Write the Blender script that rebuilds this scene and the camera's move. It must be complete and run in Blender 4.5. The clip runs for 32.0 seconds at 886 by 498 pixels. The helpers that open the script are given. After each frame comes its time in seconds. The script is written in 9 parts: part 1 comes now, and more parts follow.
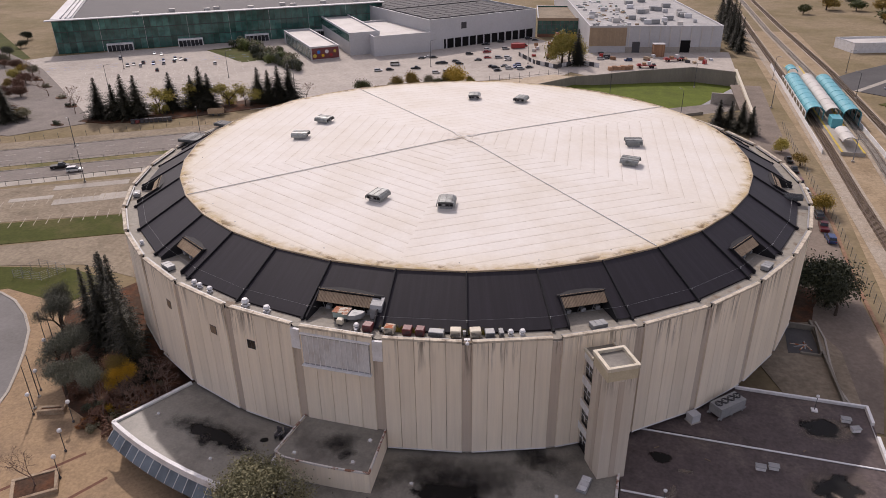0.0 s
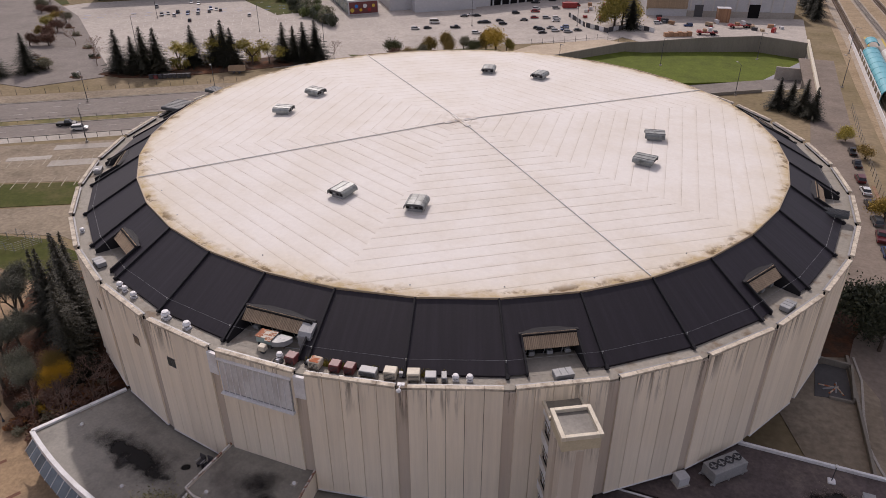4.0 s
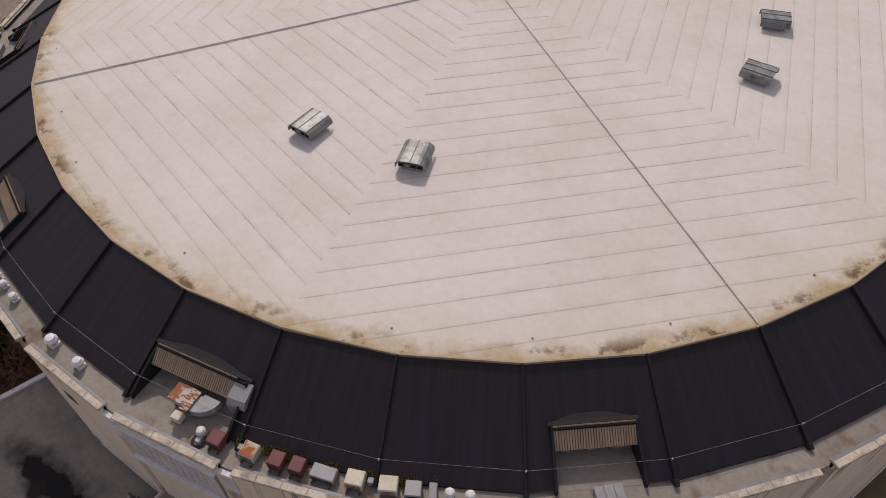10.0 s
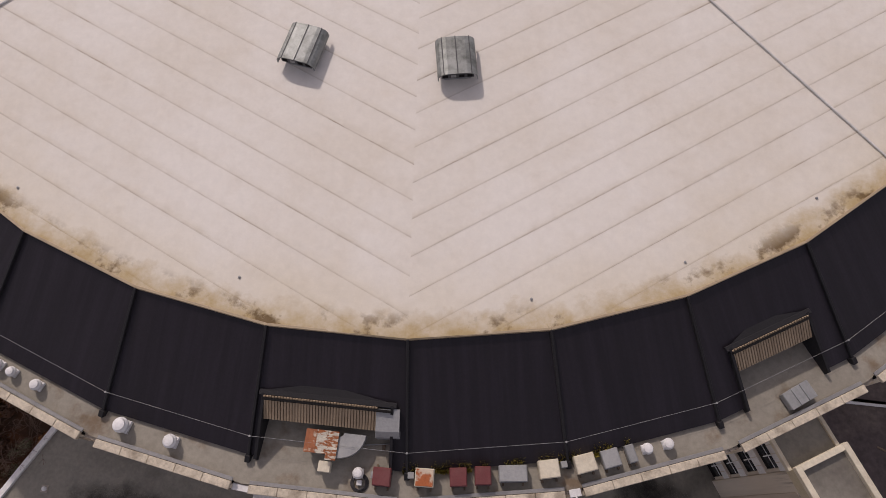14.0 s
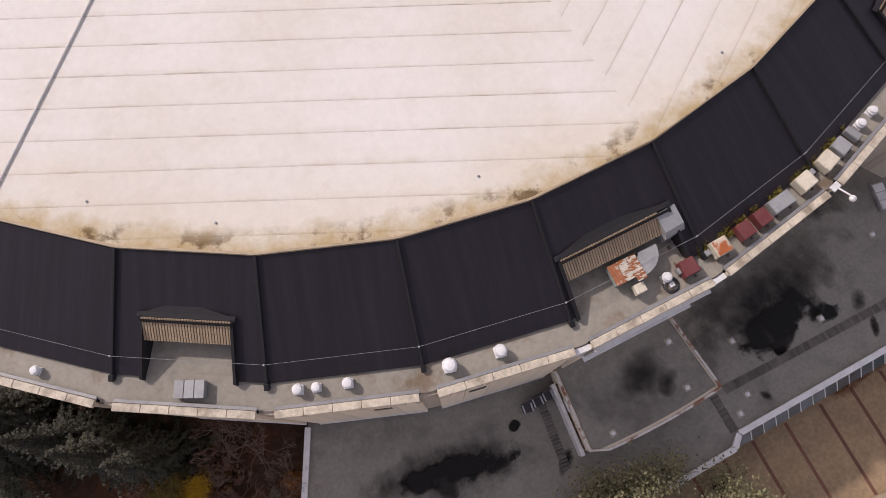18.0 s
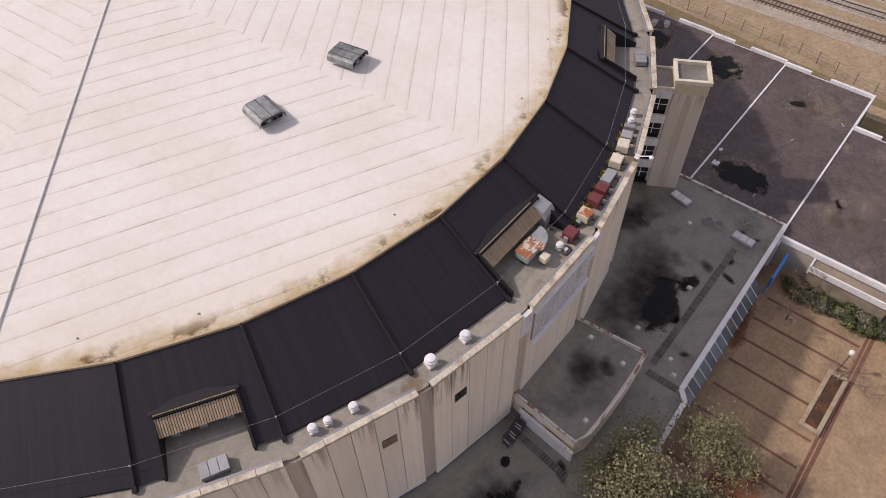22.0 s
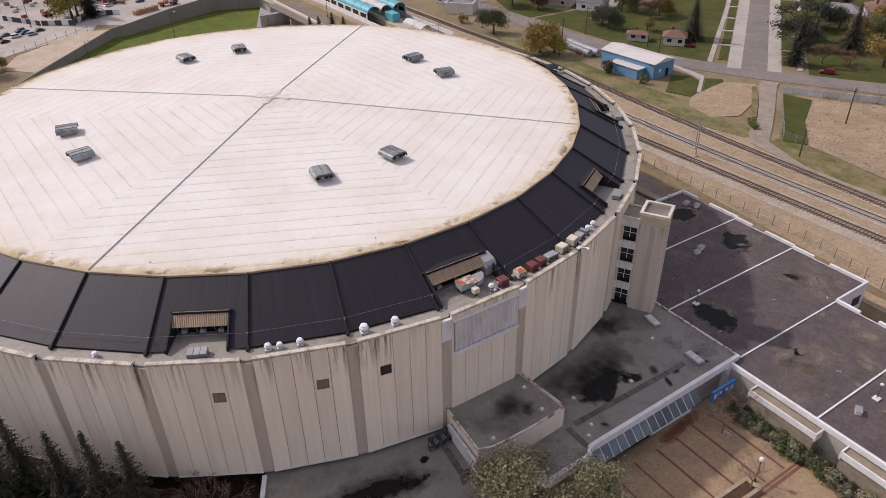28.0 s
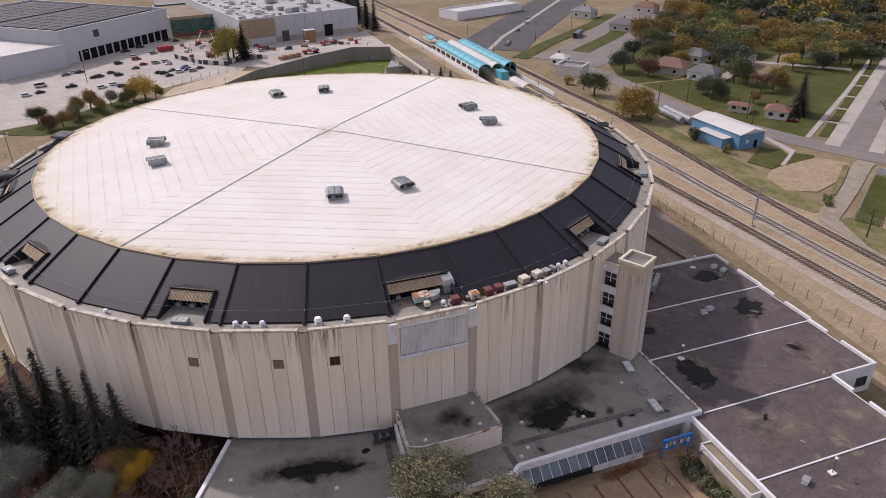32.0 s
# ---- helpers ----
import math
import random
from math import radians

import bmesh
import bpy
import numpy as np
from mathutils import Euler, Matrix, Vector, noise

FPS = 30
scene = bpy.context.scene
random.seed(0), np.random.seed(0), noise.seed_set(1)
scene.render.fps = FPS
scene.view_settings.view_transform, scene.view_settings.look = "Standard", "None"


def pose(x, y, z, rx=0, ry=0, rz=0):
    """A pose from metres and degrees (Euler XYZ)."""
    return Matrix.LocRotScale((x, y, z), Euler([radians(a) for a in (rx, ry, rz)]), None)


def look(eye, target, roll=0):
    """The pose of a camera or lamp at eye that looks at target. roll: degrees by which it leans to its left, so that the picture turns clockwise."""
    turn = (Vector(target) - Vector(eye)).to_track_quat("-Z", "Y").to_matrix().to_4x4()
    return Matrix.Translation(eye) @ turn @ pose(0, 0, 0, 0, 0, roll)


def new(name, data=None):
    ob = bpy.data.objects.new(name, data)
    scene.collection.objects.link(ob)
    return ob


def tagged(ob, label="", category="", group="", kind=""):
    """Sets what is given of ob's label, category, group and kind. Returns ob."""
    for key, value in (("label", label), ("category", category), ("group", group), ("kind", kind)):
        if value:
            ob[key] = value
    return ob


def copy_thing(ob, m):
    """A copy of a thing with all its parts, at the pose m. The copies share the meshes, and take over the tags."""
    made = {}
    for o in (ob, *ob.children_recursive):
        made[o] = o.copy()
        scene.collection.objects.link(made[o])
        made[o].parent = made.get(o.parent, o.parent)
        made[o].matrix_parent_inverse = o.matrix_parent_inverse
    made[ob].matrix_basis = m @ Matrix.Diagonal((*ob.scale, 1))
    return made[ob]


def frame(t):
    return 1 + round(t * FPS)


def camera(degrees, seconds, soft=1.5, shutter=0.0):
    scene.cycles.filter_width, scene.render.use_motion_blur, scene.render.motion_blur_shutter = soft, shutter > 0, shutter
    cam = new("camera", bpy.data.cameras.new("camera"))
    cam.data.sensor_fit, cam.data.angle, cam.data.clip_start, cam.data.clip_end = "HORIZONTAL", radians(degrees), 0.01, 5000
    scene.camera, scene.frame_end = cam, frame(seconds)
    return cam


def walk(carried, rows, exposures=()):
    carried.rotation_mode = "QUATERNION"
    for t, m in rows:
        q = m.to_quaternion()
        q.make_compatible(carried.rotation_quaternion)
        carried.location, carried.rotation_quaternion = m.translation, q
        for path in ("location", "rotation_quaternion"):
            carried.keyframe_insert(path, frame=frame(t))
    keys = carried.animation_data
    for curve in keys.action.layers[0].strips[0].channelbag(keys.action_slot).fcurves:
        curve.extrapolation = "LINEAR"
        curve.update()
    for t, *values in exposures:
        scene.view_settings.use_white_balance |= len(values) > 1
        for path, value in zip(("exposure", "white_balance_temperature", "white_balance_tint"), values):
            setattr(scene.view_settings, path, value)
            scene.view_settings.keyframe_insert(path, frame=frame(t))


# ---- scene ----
cam = camera(64.3, 32.0, soft=0.5)
PATH = [
    (0, (31.363, -121.025, 65.576), (30.859, -119.307, 64.685), -0.7),
    (0.5, (32.658, -119.242, 65.575), (32.127, -117.539, 64.671), -0.8),
    (1, (33.918, -117.357, 65.58), (33.368, -115.666, 64.665), -0.7),
    (1.5, (35.08, -115.31, 65.588), (34.523, -113.627, 64.663), -0.7),
    (2, (36.111, -113.107, 65.603), (35.539, -111.435, 64.667), -0.6),
    (2.5, (36.987, -110.759, 65.619), (36.396, -109.101, 64.671), -0.6),
    (3, (37.65, -108.274, 65.643), (37.039, -106.631, 64.679), -0.4),
    (3.5, (37.946, -105.624, 65.672), (37.318, -103.999, 64.69), -0.3),
    (5.5, (36.978, -94.422, 65.848), (36.314, -92.879, 64.763), -0.0),
    (6, (36.503, -91.593, 65.875), (35.825, -90.075, 64.764), -0.6),
    (6.5, (35.885, -88.787, 65.912), (35.197, -87.286, 64.783), -0.8),
    (7, (35.177, -86.061, 65.946), (34.479, -84.578, 64.8), -0.7),
    (7.5, (34.356, -83.388, 65.97), (33.662, -81.929, 64.793), -0.6),
    (8, (33.394, -80.709, 65.996), (32.712, -79.296, 64.757), -0.7),
    (8.5, (32.275, -78.026, 66.024), (31.607, -76.671, 64.714), -0.8),
    (9, (30.968, -75.42, 66.055), (30.317, -74.119, 64.682), -0.9),
    (9.5, (29.429, -72.97, 66.1), (28.807, -71.723, 64.665), -1.0),
    (10, (27.678, -70.692, 66.149), (27.094, -69.498, 64.655), -1.1),
    (10.5, (25.727, -68.592, 66.203), (25.187, -67.454, 64.65), -1.1),
    (11, (23.582, -66.67, 66.275), (23.099, -65.586, 64.665), -1.2),
    (11.5, (21.257, -64.924, 66.341), (20.837, -63.899, 64.676), -1.4),
    (12, (18.774, -63.365, 66.403), (18.428, -62.399, 64.686), -1.2),
    (12.5, (16.158, -62.007, 66.457), (15.891, -61.103, 64.693), -1.3),
    (13, (13.452, -60.826, 66.488), (13.257, -59.974, 64.689), -1.3),
    (13.5, (10.7, -59.812, 66.473), (10.579, -59.032, 64.636), -1.5),
    (14, (7.91, -59.005, 66.452), (7.815, -58.303, 64.582), -1.7),
    (14.5, (5.102, -58.432, 66.419), (5.029, -57.8, 64.523), -2.0),
    (15, (2.281, -58.129, 66.388), (2.235, -57.557, 64.472), -2.3),
    (15.5, (-0.578, -58.12, 66.348), (-0.6, -57.591, 64.419), -3.5),
    (17.5, (-12.407, -59.421, 66.201), (-12.262, -58.967, 64.258), -3.4),
    (18, (-15.237, -60.11, 66.206), (-15.021, -59.628, 64.277), -2.6),
    (18.5, (-17.909, -61.128, 66.202), (-17.596, -60.606, 64.297), -2.3),
    (19, (-20.427, -62.423, 66.192), (-19.999, -61.859, 64.321), -2.4),
    (19.5, (-22.825, -63.94, 66.219), (-22.269, -63.331, 64.397), -2.5),
    (20, (-25.128, -65.61, 66.263), (-24.458, -64.962, 64.494), -2.2),
    (20.5, (-27.294, -67.423, 66.319), (-26.521, -66.735, 64.607), -1.9),
    (21, (-29.294, -69.411, 66.386), (-28.441, -68.681, 64.731), -1.4),
    (21.5, (-31.153, -71.594, 66.466), (-30.237, -70.819, 64.866), -1.3),
    (22, (-32.857, -73.957, 66.551), (-31.889, -73.135, 65.006), -1.3),
    (22.5, (-34.374, -76.493, 66.63), (-33.371, -75.62, 65.137), -1.3),
    (23, (-35.687, -79.149, 66.701), (-34.658, -78.222, 65.259), -1.3),
    (23.5, (-36.78, -81.849, 66.754), (-35.737, -80.867, 65.358), -1.3),
    (24, (-37.727, -84.6, 66.794), (-36.676, -83.566, 65.442), -1.0),
    (24.5, (-38.468, -87.392, 66.818), (-37.418, -86.306, 65.507), -1.0),
    (25, (-38.958, -90.261, 66.818), (-37.913, -89.123, 65.548), -1.1),
    (25.5, (-39.119, -93.22, 66.795), (-38.088, -92.027, 65.564), -1.1),
    (27.5, (-37.928, -105.035, 66.5), (-36.982, -103.655, 65.403), -1.1),
    (28, (-37.152, -107.834, 66.496), (-36.233, -106.416, 65.427), -0.9),
    (28.5, (-36.074, -110.534, 66.521), (-35.186, -109.077, 65.478), -0.8),
    (29, (-34.708, -113.2, 66.551), (-33.856, -111.705, 65.532), -0.7),
    (29.5, (-33.086, -115.808, 66.578), (-32.272, -114.277, 65.58), -0.7),
    (30, (-31.248, -118.307, 66.611), (-30.475, -116.743, 65.633), -0.8),
    (30.5, (-29.244, -120.664, 66.65), (-28.512, -119.071, 65.688), -0.7),
    (31, (-27.119, -122.827, 66.702), (-26.431, -121.206, 65.754), -0.7),
    (31.5, (-24.937, -124.788, 66.77), (-24.294, -123.142, 65.834), -0.5),
    (32, (-22.754, -126.631, 66.853), (-22.158, -124.959, 65.931), -0.7),
]
# seconds, exposure, white balance
EXPOSURES = [(0.0, -0.12, 6500), (3.5, -0.22, 6450), (6.0, -0.50, 6400), (9.0, -0.62, 6500), (14.0, -0.60, 6680), (15.5, -0.42, 6620), (17.5, -0.1, 6480), (21.0, -0.1, 6430), (25.0, -0.06, 6400), (28.0, -0.04, 6260), (32.0, 0.02, 6120)]
walk(cam, [(t, look(eye, target, roll)) for t, eye, target, roll in PATH], [(t, e, k, 20) for t, e, k in EXPOSURES])

# ---- world and sun ----
SUN_AZ, SUN_EL = 122.0, 41.5          # the side from which the sun shines, degrees from +x, and its height
world = bpy.data.worlds.new("world")
scene.world = world
world.use_nodes = True
wn = world.node_tree
sky = wn.nodes.new("ShaderNodeTexSky")
sky.sky_type, sky.sun_disc = "NISHITA", False
sky.sun_elevation, sky.sun_rotation = radians(SUN_EL), radians(90 - SUN_AZ)
sky.air_density, sky.dust_density = 0.9, 3.0
wn.nodes["Background"].inputs["Strength"].default_value = 0.146
veil = wn.nodes.new("ShaderNodeMix")               # thin even cloud before the blue
veil.data_type = "RGBA"
veil.inputs[0].default_value, veil.inputs[7].default_value = 0.5, (5.05, 4.75, 4.9, 1)
wn.links.new(sky.outputs[0], veil.inputs[6])
wn.links.new(veil.outputs[2], wn.nodes["Background"].inputs["Color"])
sun = new("sun", bpy.data.lights.new("sun", "SUN"))
sun.data.energy, sun.data.angle, sun.data.color = 2.80, radians(1.6), (1.0, 0.94, 0.86)
sun.matrix_world = look((math.cos(radians(SUN_AZ)) * math.cos(radians(SUN_EL)), math.sin(radians(SUN_AZ)) * math.cos(radians(SUN_EL)), math.sin(radians(SUN_EL))), (0, 0, 0))


# ---- materials ----
def nodes_of(m):
    m.use_nodes = True
    return m.node_tree.nodes, m.node_tree.links, m.node_tree.nodes["Principled BSDF"]


def mix_colour(n, l, fac, a, b, blend="MIX"):
    k = n.new("ShaderNodeMix")
    k.data_type, k.blend_type = "RGBA", blend
    for sock, v in ((k.inputs[0], fac), (k.inputs[6], a), (k.inputs[7], b)):
        if hasattr(v, "is_linked"):
            l.new(v, sock)
        else:
            sock.default_value = v if not isinstance(v, tuple) else (*v[:3], 1)
    return k.outputs[2]


def math_node(n, l, op, a, b=0.0, clamp=False):
    k = n.new("ShaderNodeMath")
    k.operation, k.use_clamp = op, clamp
    for sock, v in ((k.inputs[0], a), (k.inputs[1], b)):
        if hasattr(v, "is_linked"):
            l.new(v, sock)
        else:
            sock.default_value = v
    return k.outputs[0]


def noise_node(n, l, vec, scale, detail=4.0, rough=0.55):
    k = n.new("ShaderNodeTexNoise")
    k.inputs["Scale"].default_value, k.inputs["Detail"].default_value, k.inputs["Roughness"].default_value = scale, detail, rough
    l.new(vec, k.inputs["Vector"])
    return k.outputs["Fac"]


def ramp(n, l, fac, lo, hi):
    k = n.new("ShaderNodeMapRange")
    k.inputs[1].default_value, k.inputs[2].default_value = lo, hi
    l.new(fac, k.inputs[0])
    return k.outputs[0]


def surface(name, base, rough=0.8, metal=0.0, stain=None, stain_amount=0.35, stain_scale=0.15, grain=0.15, grain_scale=6.0, bump=0.02, piece=0.0, stretch=(1, 1, 1), edge=(0.45, 0.7)):
    """A procedural surface: base colour, a stain colour in large soft patches, fine grain, relief, and a difference from piece to piece."""
    m = bpy.data.materials.new(name)
    n, l, p = nodes_of(m)
    pos = n.new("ShaderNodeNewGeometry").outputs["Position"]
    mp = n.new("ShaderNodeMapping")
    mp.inputs["Scale"].default_value = stretch
    l.new(pos, mp.inputs["Vector"])
    v = mp.outputs[0]
    stain = stain or tuple(c * 0.6 for c in base)
    big = ramp(n, l, noise_node(n, l, v, stain_scale, 6.0, 0.6), *edge)
    col = mix_colour(n, l, math_node(n, l, "MULTIPLY", big, stain_amount), base, stain)
    fine = noise_node(n, l, v, grain_scale, 3.0)
    mid = noise_node(n, l, v, grain_scale * 0.22, 5.0, 0.7)
    g = math_node(n, l, "ADD", math_node(n, l, "ADD", math_node(n, l, "MULTIPLY", fine, 2.4 * grain), math_node(n, l, "MULTIPLY", mid, 2.4 * grain)), 1 - 2.4 * grain)
    col = mix_colour(n, l, 1.0, col, g, "MULTIPLY")
    if piece:
        r = n.new("ShaderNodeObjectInfo").outputs["Random"]
        s = math_node(n, l, "ADD", math_node(n, l, "MULTIPLY", r, 2 * piece), 1 - piece)
        col = mix_colour(n, l, 1.0, col, s, "MULTIPLY")
    l.new(col, p.inputs["Base Color"])
    p.inputs["Roughness"].default_value, p.inputs["Metallic"].default_value = rough, metal
    if rough >= 0.85:
        p.inputs["Specular IOR Level"].default_value = 0.15   # dusty, no sheen
    if bump:
        b = n.new("ShaderNodeBump")
        b.inputs["Distance"].default_value, b.inputs["Strength"].default_value = bump, 0.6
        l.new(fine, b.inputs["Height"])
        l.new(b.outputs[0], p.inputs["Normal"])
    return m


def membrane_material():
    """White roof membrane: soft beige soiling, dirt caught along each lap, brown stains round the rim."""
    m = bpy.data.materials.new("white_membrane")
    n, l, p = nodes_of(m)
    pos = n.new("ShaderNodeNewGeometry").outputs["Position"]
    loc = n.new("ShaderNodeTexCoord").outputs["Object"]
    sx = n.new("ShaderNodeSeparateXYZ")
    l.new(loc, sx.inputs[0])
    sp = n.new("ShaderNodeSeparateXYZ")
    l.new(pos, sp.inputs[0])
    flat = n.new("ShaderNodeCombineXYZ")
    l.new(sp.outputs[0], flat.inputs[0]), l.new(sp.outputs[1], flat.inputs[1])
    ln = n.new("ShaderNodeVectorMath")
    ln.operation = "LENGTH"
    l.new(flat.outputs[0], ln.inputs[0])
    rad = ln.outputs["Value"]
    col = mix_colour(n, l, math_node(n, l, "MULTIPLY", ramp(n, l, noise_node(n, l, pos, 0.09, 6.0, 0.65), 0.4, 0.7), 0.5), (0.715, 0.678, 0.622), (0.585, 0.515, 0.41))
    col = mix_colour(n, l, math_node(n, l, "MULTIPLY", ramp(n, l, noise_node(n, l, pos, 0.5, 6.0, 0.65), 0.5, 0.8), 0.22), col, (0.55, 0.46, 0.36))
    # dirt along the lap
    y = sx.outputs[1]
    away = math_node(n, l, "MULTIPLY", math_node(n, l, "ABSOLUTE", y), -1.0)
    close = ramp(n, l, away, -0.7, 0.0)
    line = ramp(n, l, away, -0.13, 0.0)
    st = n.new("ShaderNodeMapping")
    st.inputs["Scale"].default_value = (0.35, 2.0, 1.0)
    l.new(loc, st.inputs["Vector"])
    rnd = n.new("ShaderNodeObjectInfo").outputs["Random"]
    off = n.new("ShaderNodeCombineXYZ")
    l.new(math_node(n, l, "MULTIPLY", rnd, 90.0), off.inputs[0])
    l.new(off.outputs[0], st.inputs["Location"])
    streak = ramp(n, l, noise_node(n, l, st.outputs[0], 0.75, 7.0, 0.75), 0.47, 0.70)
    long_ = ramp(n, l, noise_node(n, l, st.outputs[0], 0.22, 3.0, 0.5), 0.38, 0.62)
    wet = math_node(n, l, "MULTIPLY", streak, math_node(n, l, "ADD", math_node(n, l, "MULTIPLY", long_, 0.75), 0.25))
    soft = math_node(n, l, "MULTIPLY", math_node(n, l, "MULTIPLY", close, close), math_node(n, l, "ADD", math_node(n, l, "MULTIPLY", wet, 0.80), 0.16))
    col = mix_colour(n, l, soft, col, (0.52, 0.44, 0.33))
    hard = math_node(n, l, "MULTIPLY", line, math_node(n, l, "ADD", math_node(n, l, "MULTIPLY", wet, 0.80), 0.24))
    col = mix_colour(n, l, math_node(n, l, "MULTIPLY", hard, 0.9), col, (0.20, 0.150, 0.095))
    cream = math_node(n, l, "MULTIPLY", ramp(n, l, math_node(n, l, "ADD", rad, math_node(n, l, "MULTIPLY", noise_node(n, l, pos, 0.2, 4.0, 0.6), 9.0)), 48.5, 54.0), 0.40)
    col = mix_colour(n, l, cream, col, (0.60, 0.51, 0.35))
    # stains round the rim
    rim = ramp(n, l, math_node(n, l, "ADD", rad, math_node(n, l, "MULTIPLY", noise_node(n, l, pos, 0.55, 6.0, 0.65), 4.5)), 50.1, 52.0)
    col = mix_colour(n, l, math_node(n, l, "MULTIPLY", rim, 0.85), col, (0.41, 0.29, 0.12))
    spots = math_node(n, l, "MULTIPLY", ramp(n, l, noise_node(n, l, pos, 0.36, 6.0, 0.65), 0.53, 0.61), ramp(n, l, rad, 47.8, 49.0))
    col = mix_colour(n, l, math_node(n, l, "MULTIPLY", spots, 0.85), col, (0.12, 0.072, 0.030))
    # soiling at the hub
    hub = math_node(n, l, "MULTIPLY", ramp(n, l, math_node(n, l, "MULTIPLY", rad, -1.0), -5.0, -1.5), ramp(n, l, noise_node(n, l, pos, 0.6, 5.0), 0.45, 0.65))
    col = mix_colour(n, l, math_node(n, l, "MULTIPLY", hub, 0.6), col, (0.42, 0.34, 0.25))
    mott = math_node(n, l, "ADD", math_node(n, l, "MULTIPLY", noise_node(n, l, pos, 1.7, 6.0, 0.75), 0.22), 0.89)
    col = mix_colour(n, l, 1.0, col, mott, "MULTIPLY")
    l.new(col, p.inputs["Base Color"])
    p.inputs["Roughness"].default_value, p.inputs["Specular IOR Level"].default_value = 0.8, 0.2
    b = n.new("ShaderNodeBump")
    b.inputs["Distance"].default_value, b.inputs["Strength"].default_value = 0.08, 0.35
    l.new(noise_node(n, l, pos, 0.8, 4.0), b.inputs["Height"])
    l.new(b.outputs[0], p.inputs["Normal"])
    return m


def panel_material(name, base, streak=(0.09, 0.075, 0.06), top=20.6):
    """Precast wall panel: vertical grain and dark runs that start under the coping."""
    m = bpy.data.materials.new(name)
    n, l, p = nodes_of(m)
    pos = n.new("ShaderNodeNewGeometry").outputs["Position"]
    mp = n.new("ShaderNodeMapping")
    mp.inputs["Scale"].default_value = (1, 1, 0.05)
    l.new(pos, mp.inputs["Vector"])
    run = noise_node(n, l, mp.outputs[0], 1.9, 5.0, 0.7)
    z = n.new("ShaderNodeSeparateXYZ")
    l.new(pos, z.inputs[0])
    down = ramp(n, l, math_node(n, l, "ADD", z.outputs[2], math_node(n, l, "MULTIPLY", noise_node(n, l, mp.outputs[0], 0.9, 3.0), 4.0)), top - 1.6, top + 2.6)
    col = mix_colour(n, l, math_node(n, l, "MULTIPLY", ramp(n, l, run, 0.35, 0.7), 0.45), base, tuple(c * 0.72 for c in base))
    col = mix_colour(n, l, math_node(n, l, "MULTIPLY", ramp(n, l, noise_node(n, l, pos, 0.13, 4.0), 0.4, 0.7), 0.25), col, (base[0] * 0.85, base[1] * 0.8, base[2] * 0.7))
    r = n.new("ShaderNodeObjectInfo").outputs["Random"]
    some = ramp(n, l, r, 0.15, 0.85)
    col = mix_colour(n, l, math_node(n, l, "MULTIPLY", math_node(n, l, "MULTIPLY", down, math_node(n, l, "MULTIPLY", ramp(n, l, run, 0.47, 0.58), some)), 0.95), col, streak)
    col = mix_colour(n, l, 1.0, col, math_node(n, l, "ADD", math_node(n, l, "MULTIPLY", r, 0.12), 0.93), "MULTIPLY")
    l.new(col, p.inputs["Base Color"])
    p.inputs["Roughness"].default_value = 0.85
    b = n.new("ShaderNodeBump")
    b.inputs["Distance"].default_value, b.inputs["Strength"].default_value = 0.02, 0.5
    l.new(noise_node(n, l, pos, 7.0, 3.0), b.inputs["Height"])
    l.new(b.outputs[0], p.inputs["Normal"])
    return m


def rubber_material():
    """Black roofing sheet of the skirt: bluish, with faint paler bands that run down the slope."""
    m = bpy.data.materials.new("black_rubber_roof")
    n, l, p = nodes_of(m)
    pos = n.new("ShaderNodeNewGeometry").outputs["Position"]
    mp = n.new("ShaderNodeMapping")
    mp.inputs["Scale"].default_value = (0.05, 1.0, 0.05)
    l.new(n.new("ShaderNodeTexCoord").outputs["Object"], mp.inputs["Vector"])
    r = n.new("ShaderNodeObjectInfo").outputs["Random"]
    off = n.new("ShaderNodeCombineXYZ")
    l.new(math_node(n, l, "MULTIPLY", r, 70.0), off.inputs[2])
    l.new(off.outputs[0], mp.inputs["Location"])
    band = ramp(n, l, noise_node(n, l, mp.outputs[0], 1.6, 4.0, 0.6), 0.42, 0.68)
    patch = ramp(n, l, noise_node(n, l, pos, 0.3, 5.0, 0.6), 0.45, 0.75)
    col = mix_colour(n, l, math_node(n, l, "MULTIPLY", band, 0.65), (0.0118, 0.0086, 0.0125), (0.0235, 0.0178, 0.0255))
    col = mix_colour(n, l, math_node(n, l, "MULTIPLY", patch, 0.5), col, (0.0150, 0.0115, 0.0135))
    fine = noise_node(n, l, pos, 5.0, 3.0)
    col = mix_colour(n, l, 1.0, col, math_node(n, l, "ADD", math_node(n, l, "MULTIPLY", fine, 0.6), 0.7), "MULTIPLY")
    l.new(col, p.inputs["Base Color"])
    p.inputs["Roughness"].default_value = 0.55
    p.inputs["Specular IOR Level"].default_value = 0.36
    b = n.new("ShaderNodeBump")
    b.inputs["Distance"].default_value, b.inputs["Strength"].default_value = 0.03, 0.5
    l.new(noise_node(n, l, mp.outputs[0], 3.0, 3.0), b.inputs["Height"])
    l.new(b.outputs[0], p.inputs["Normal"])
    return m


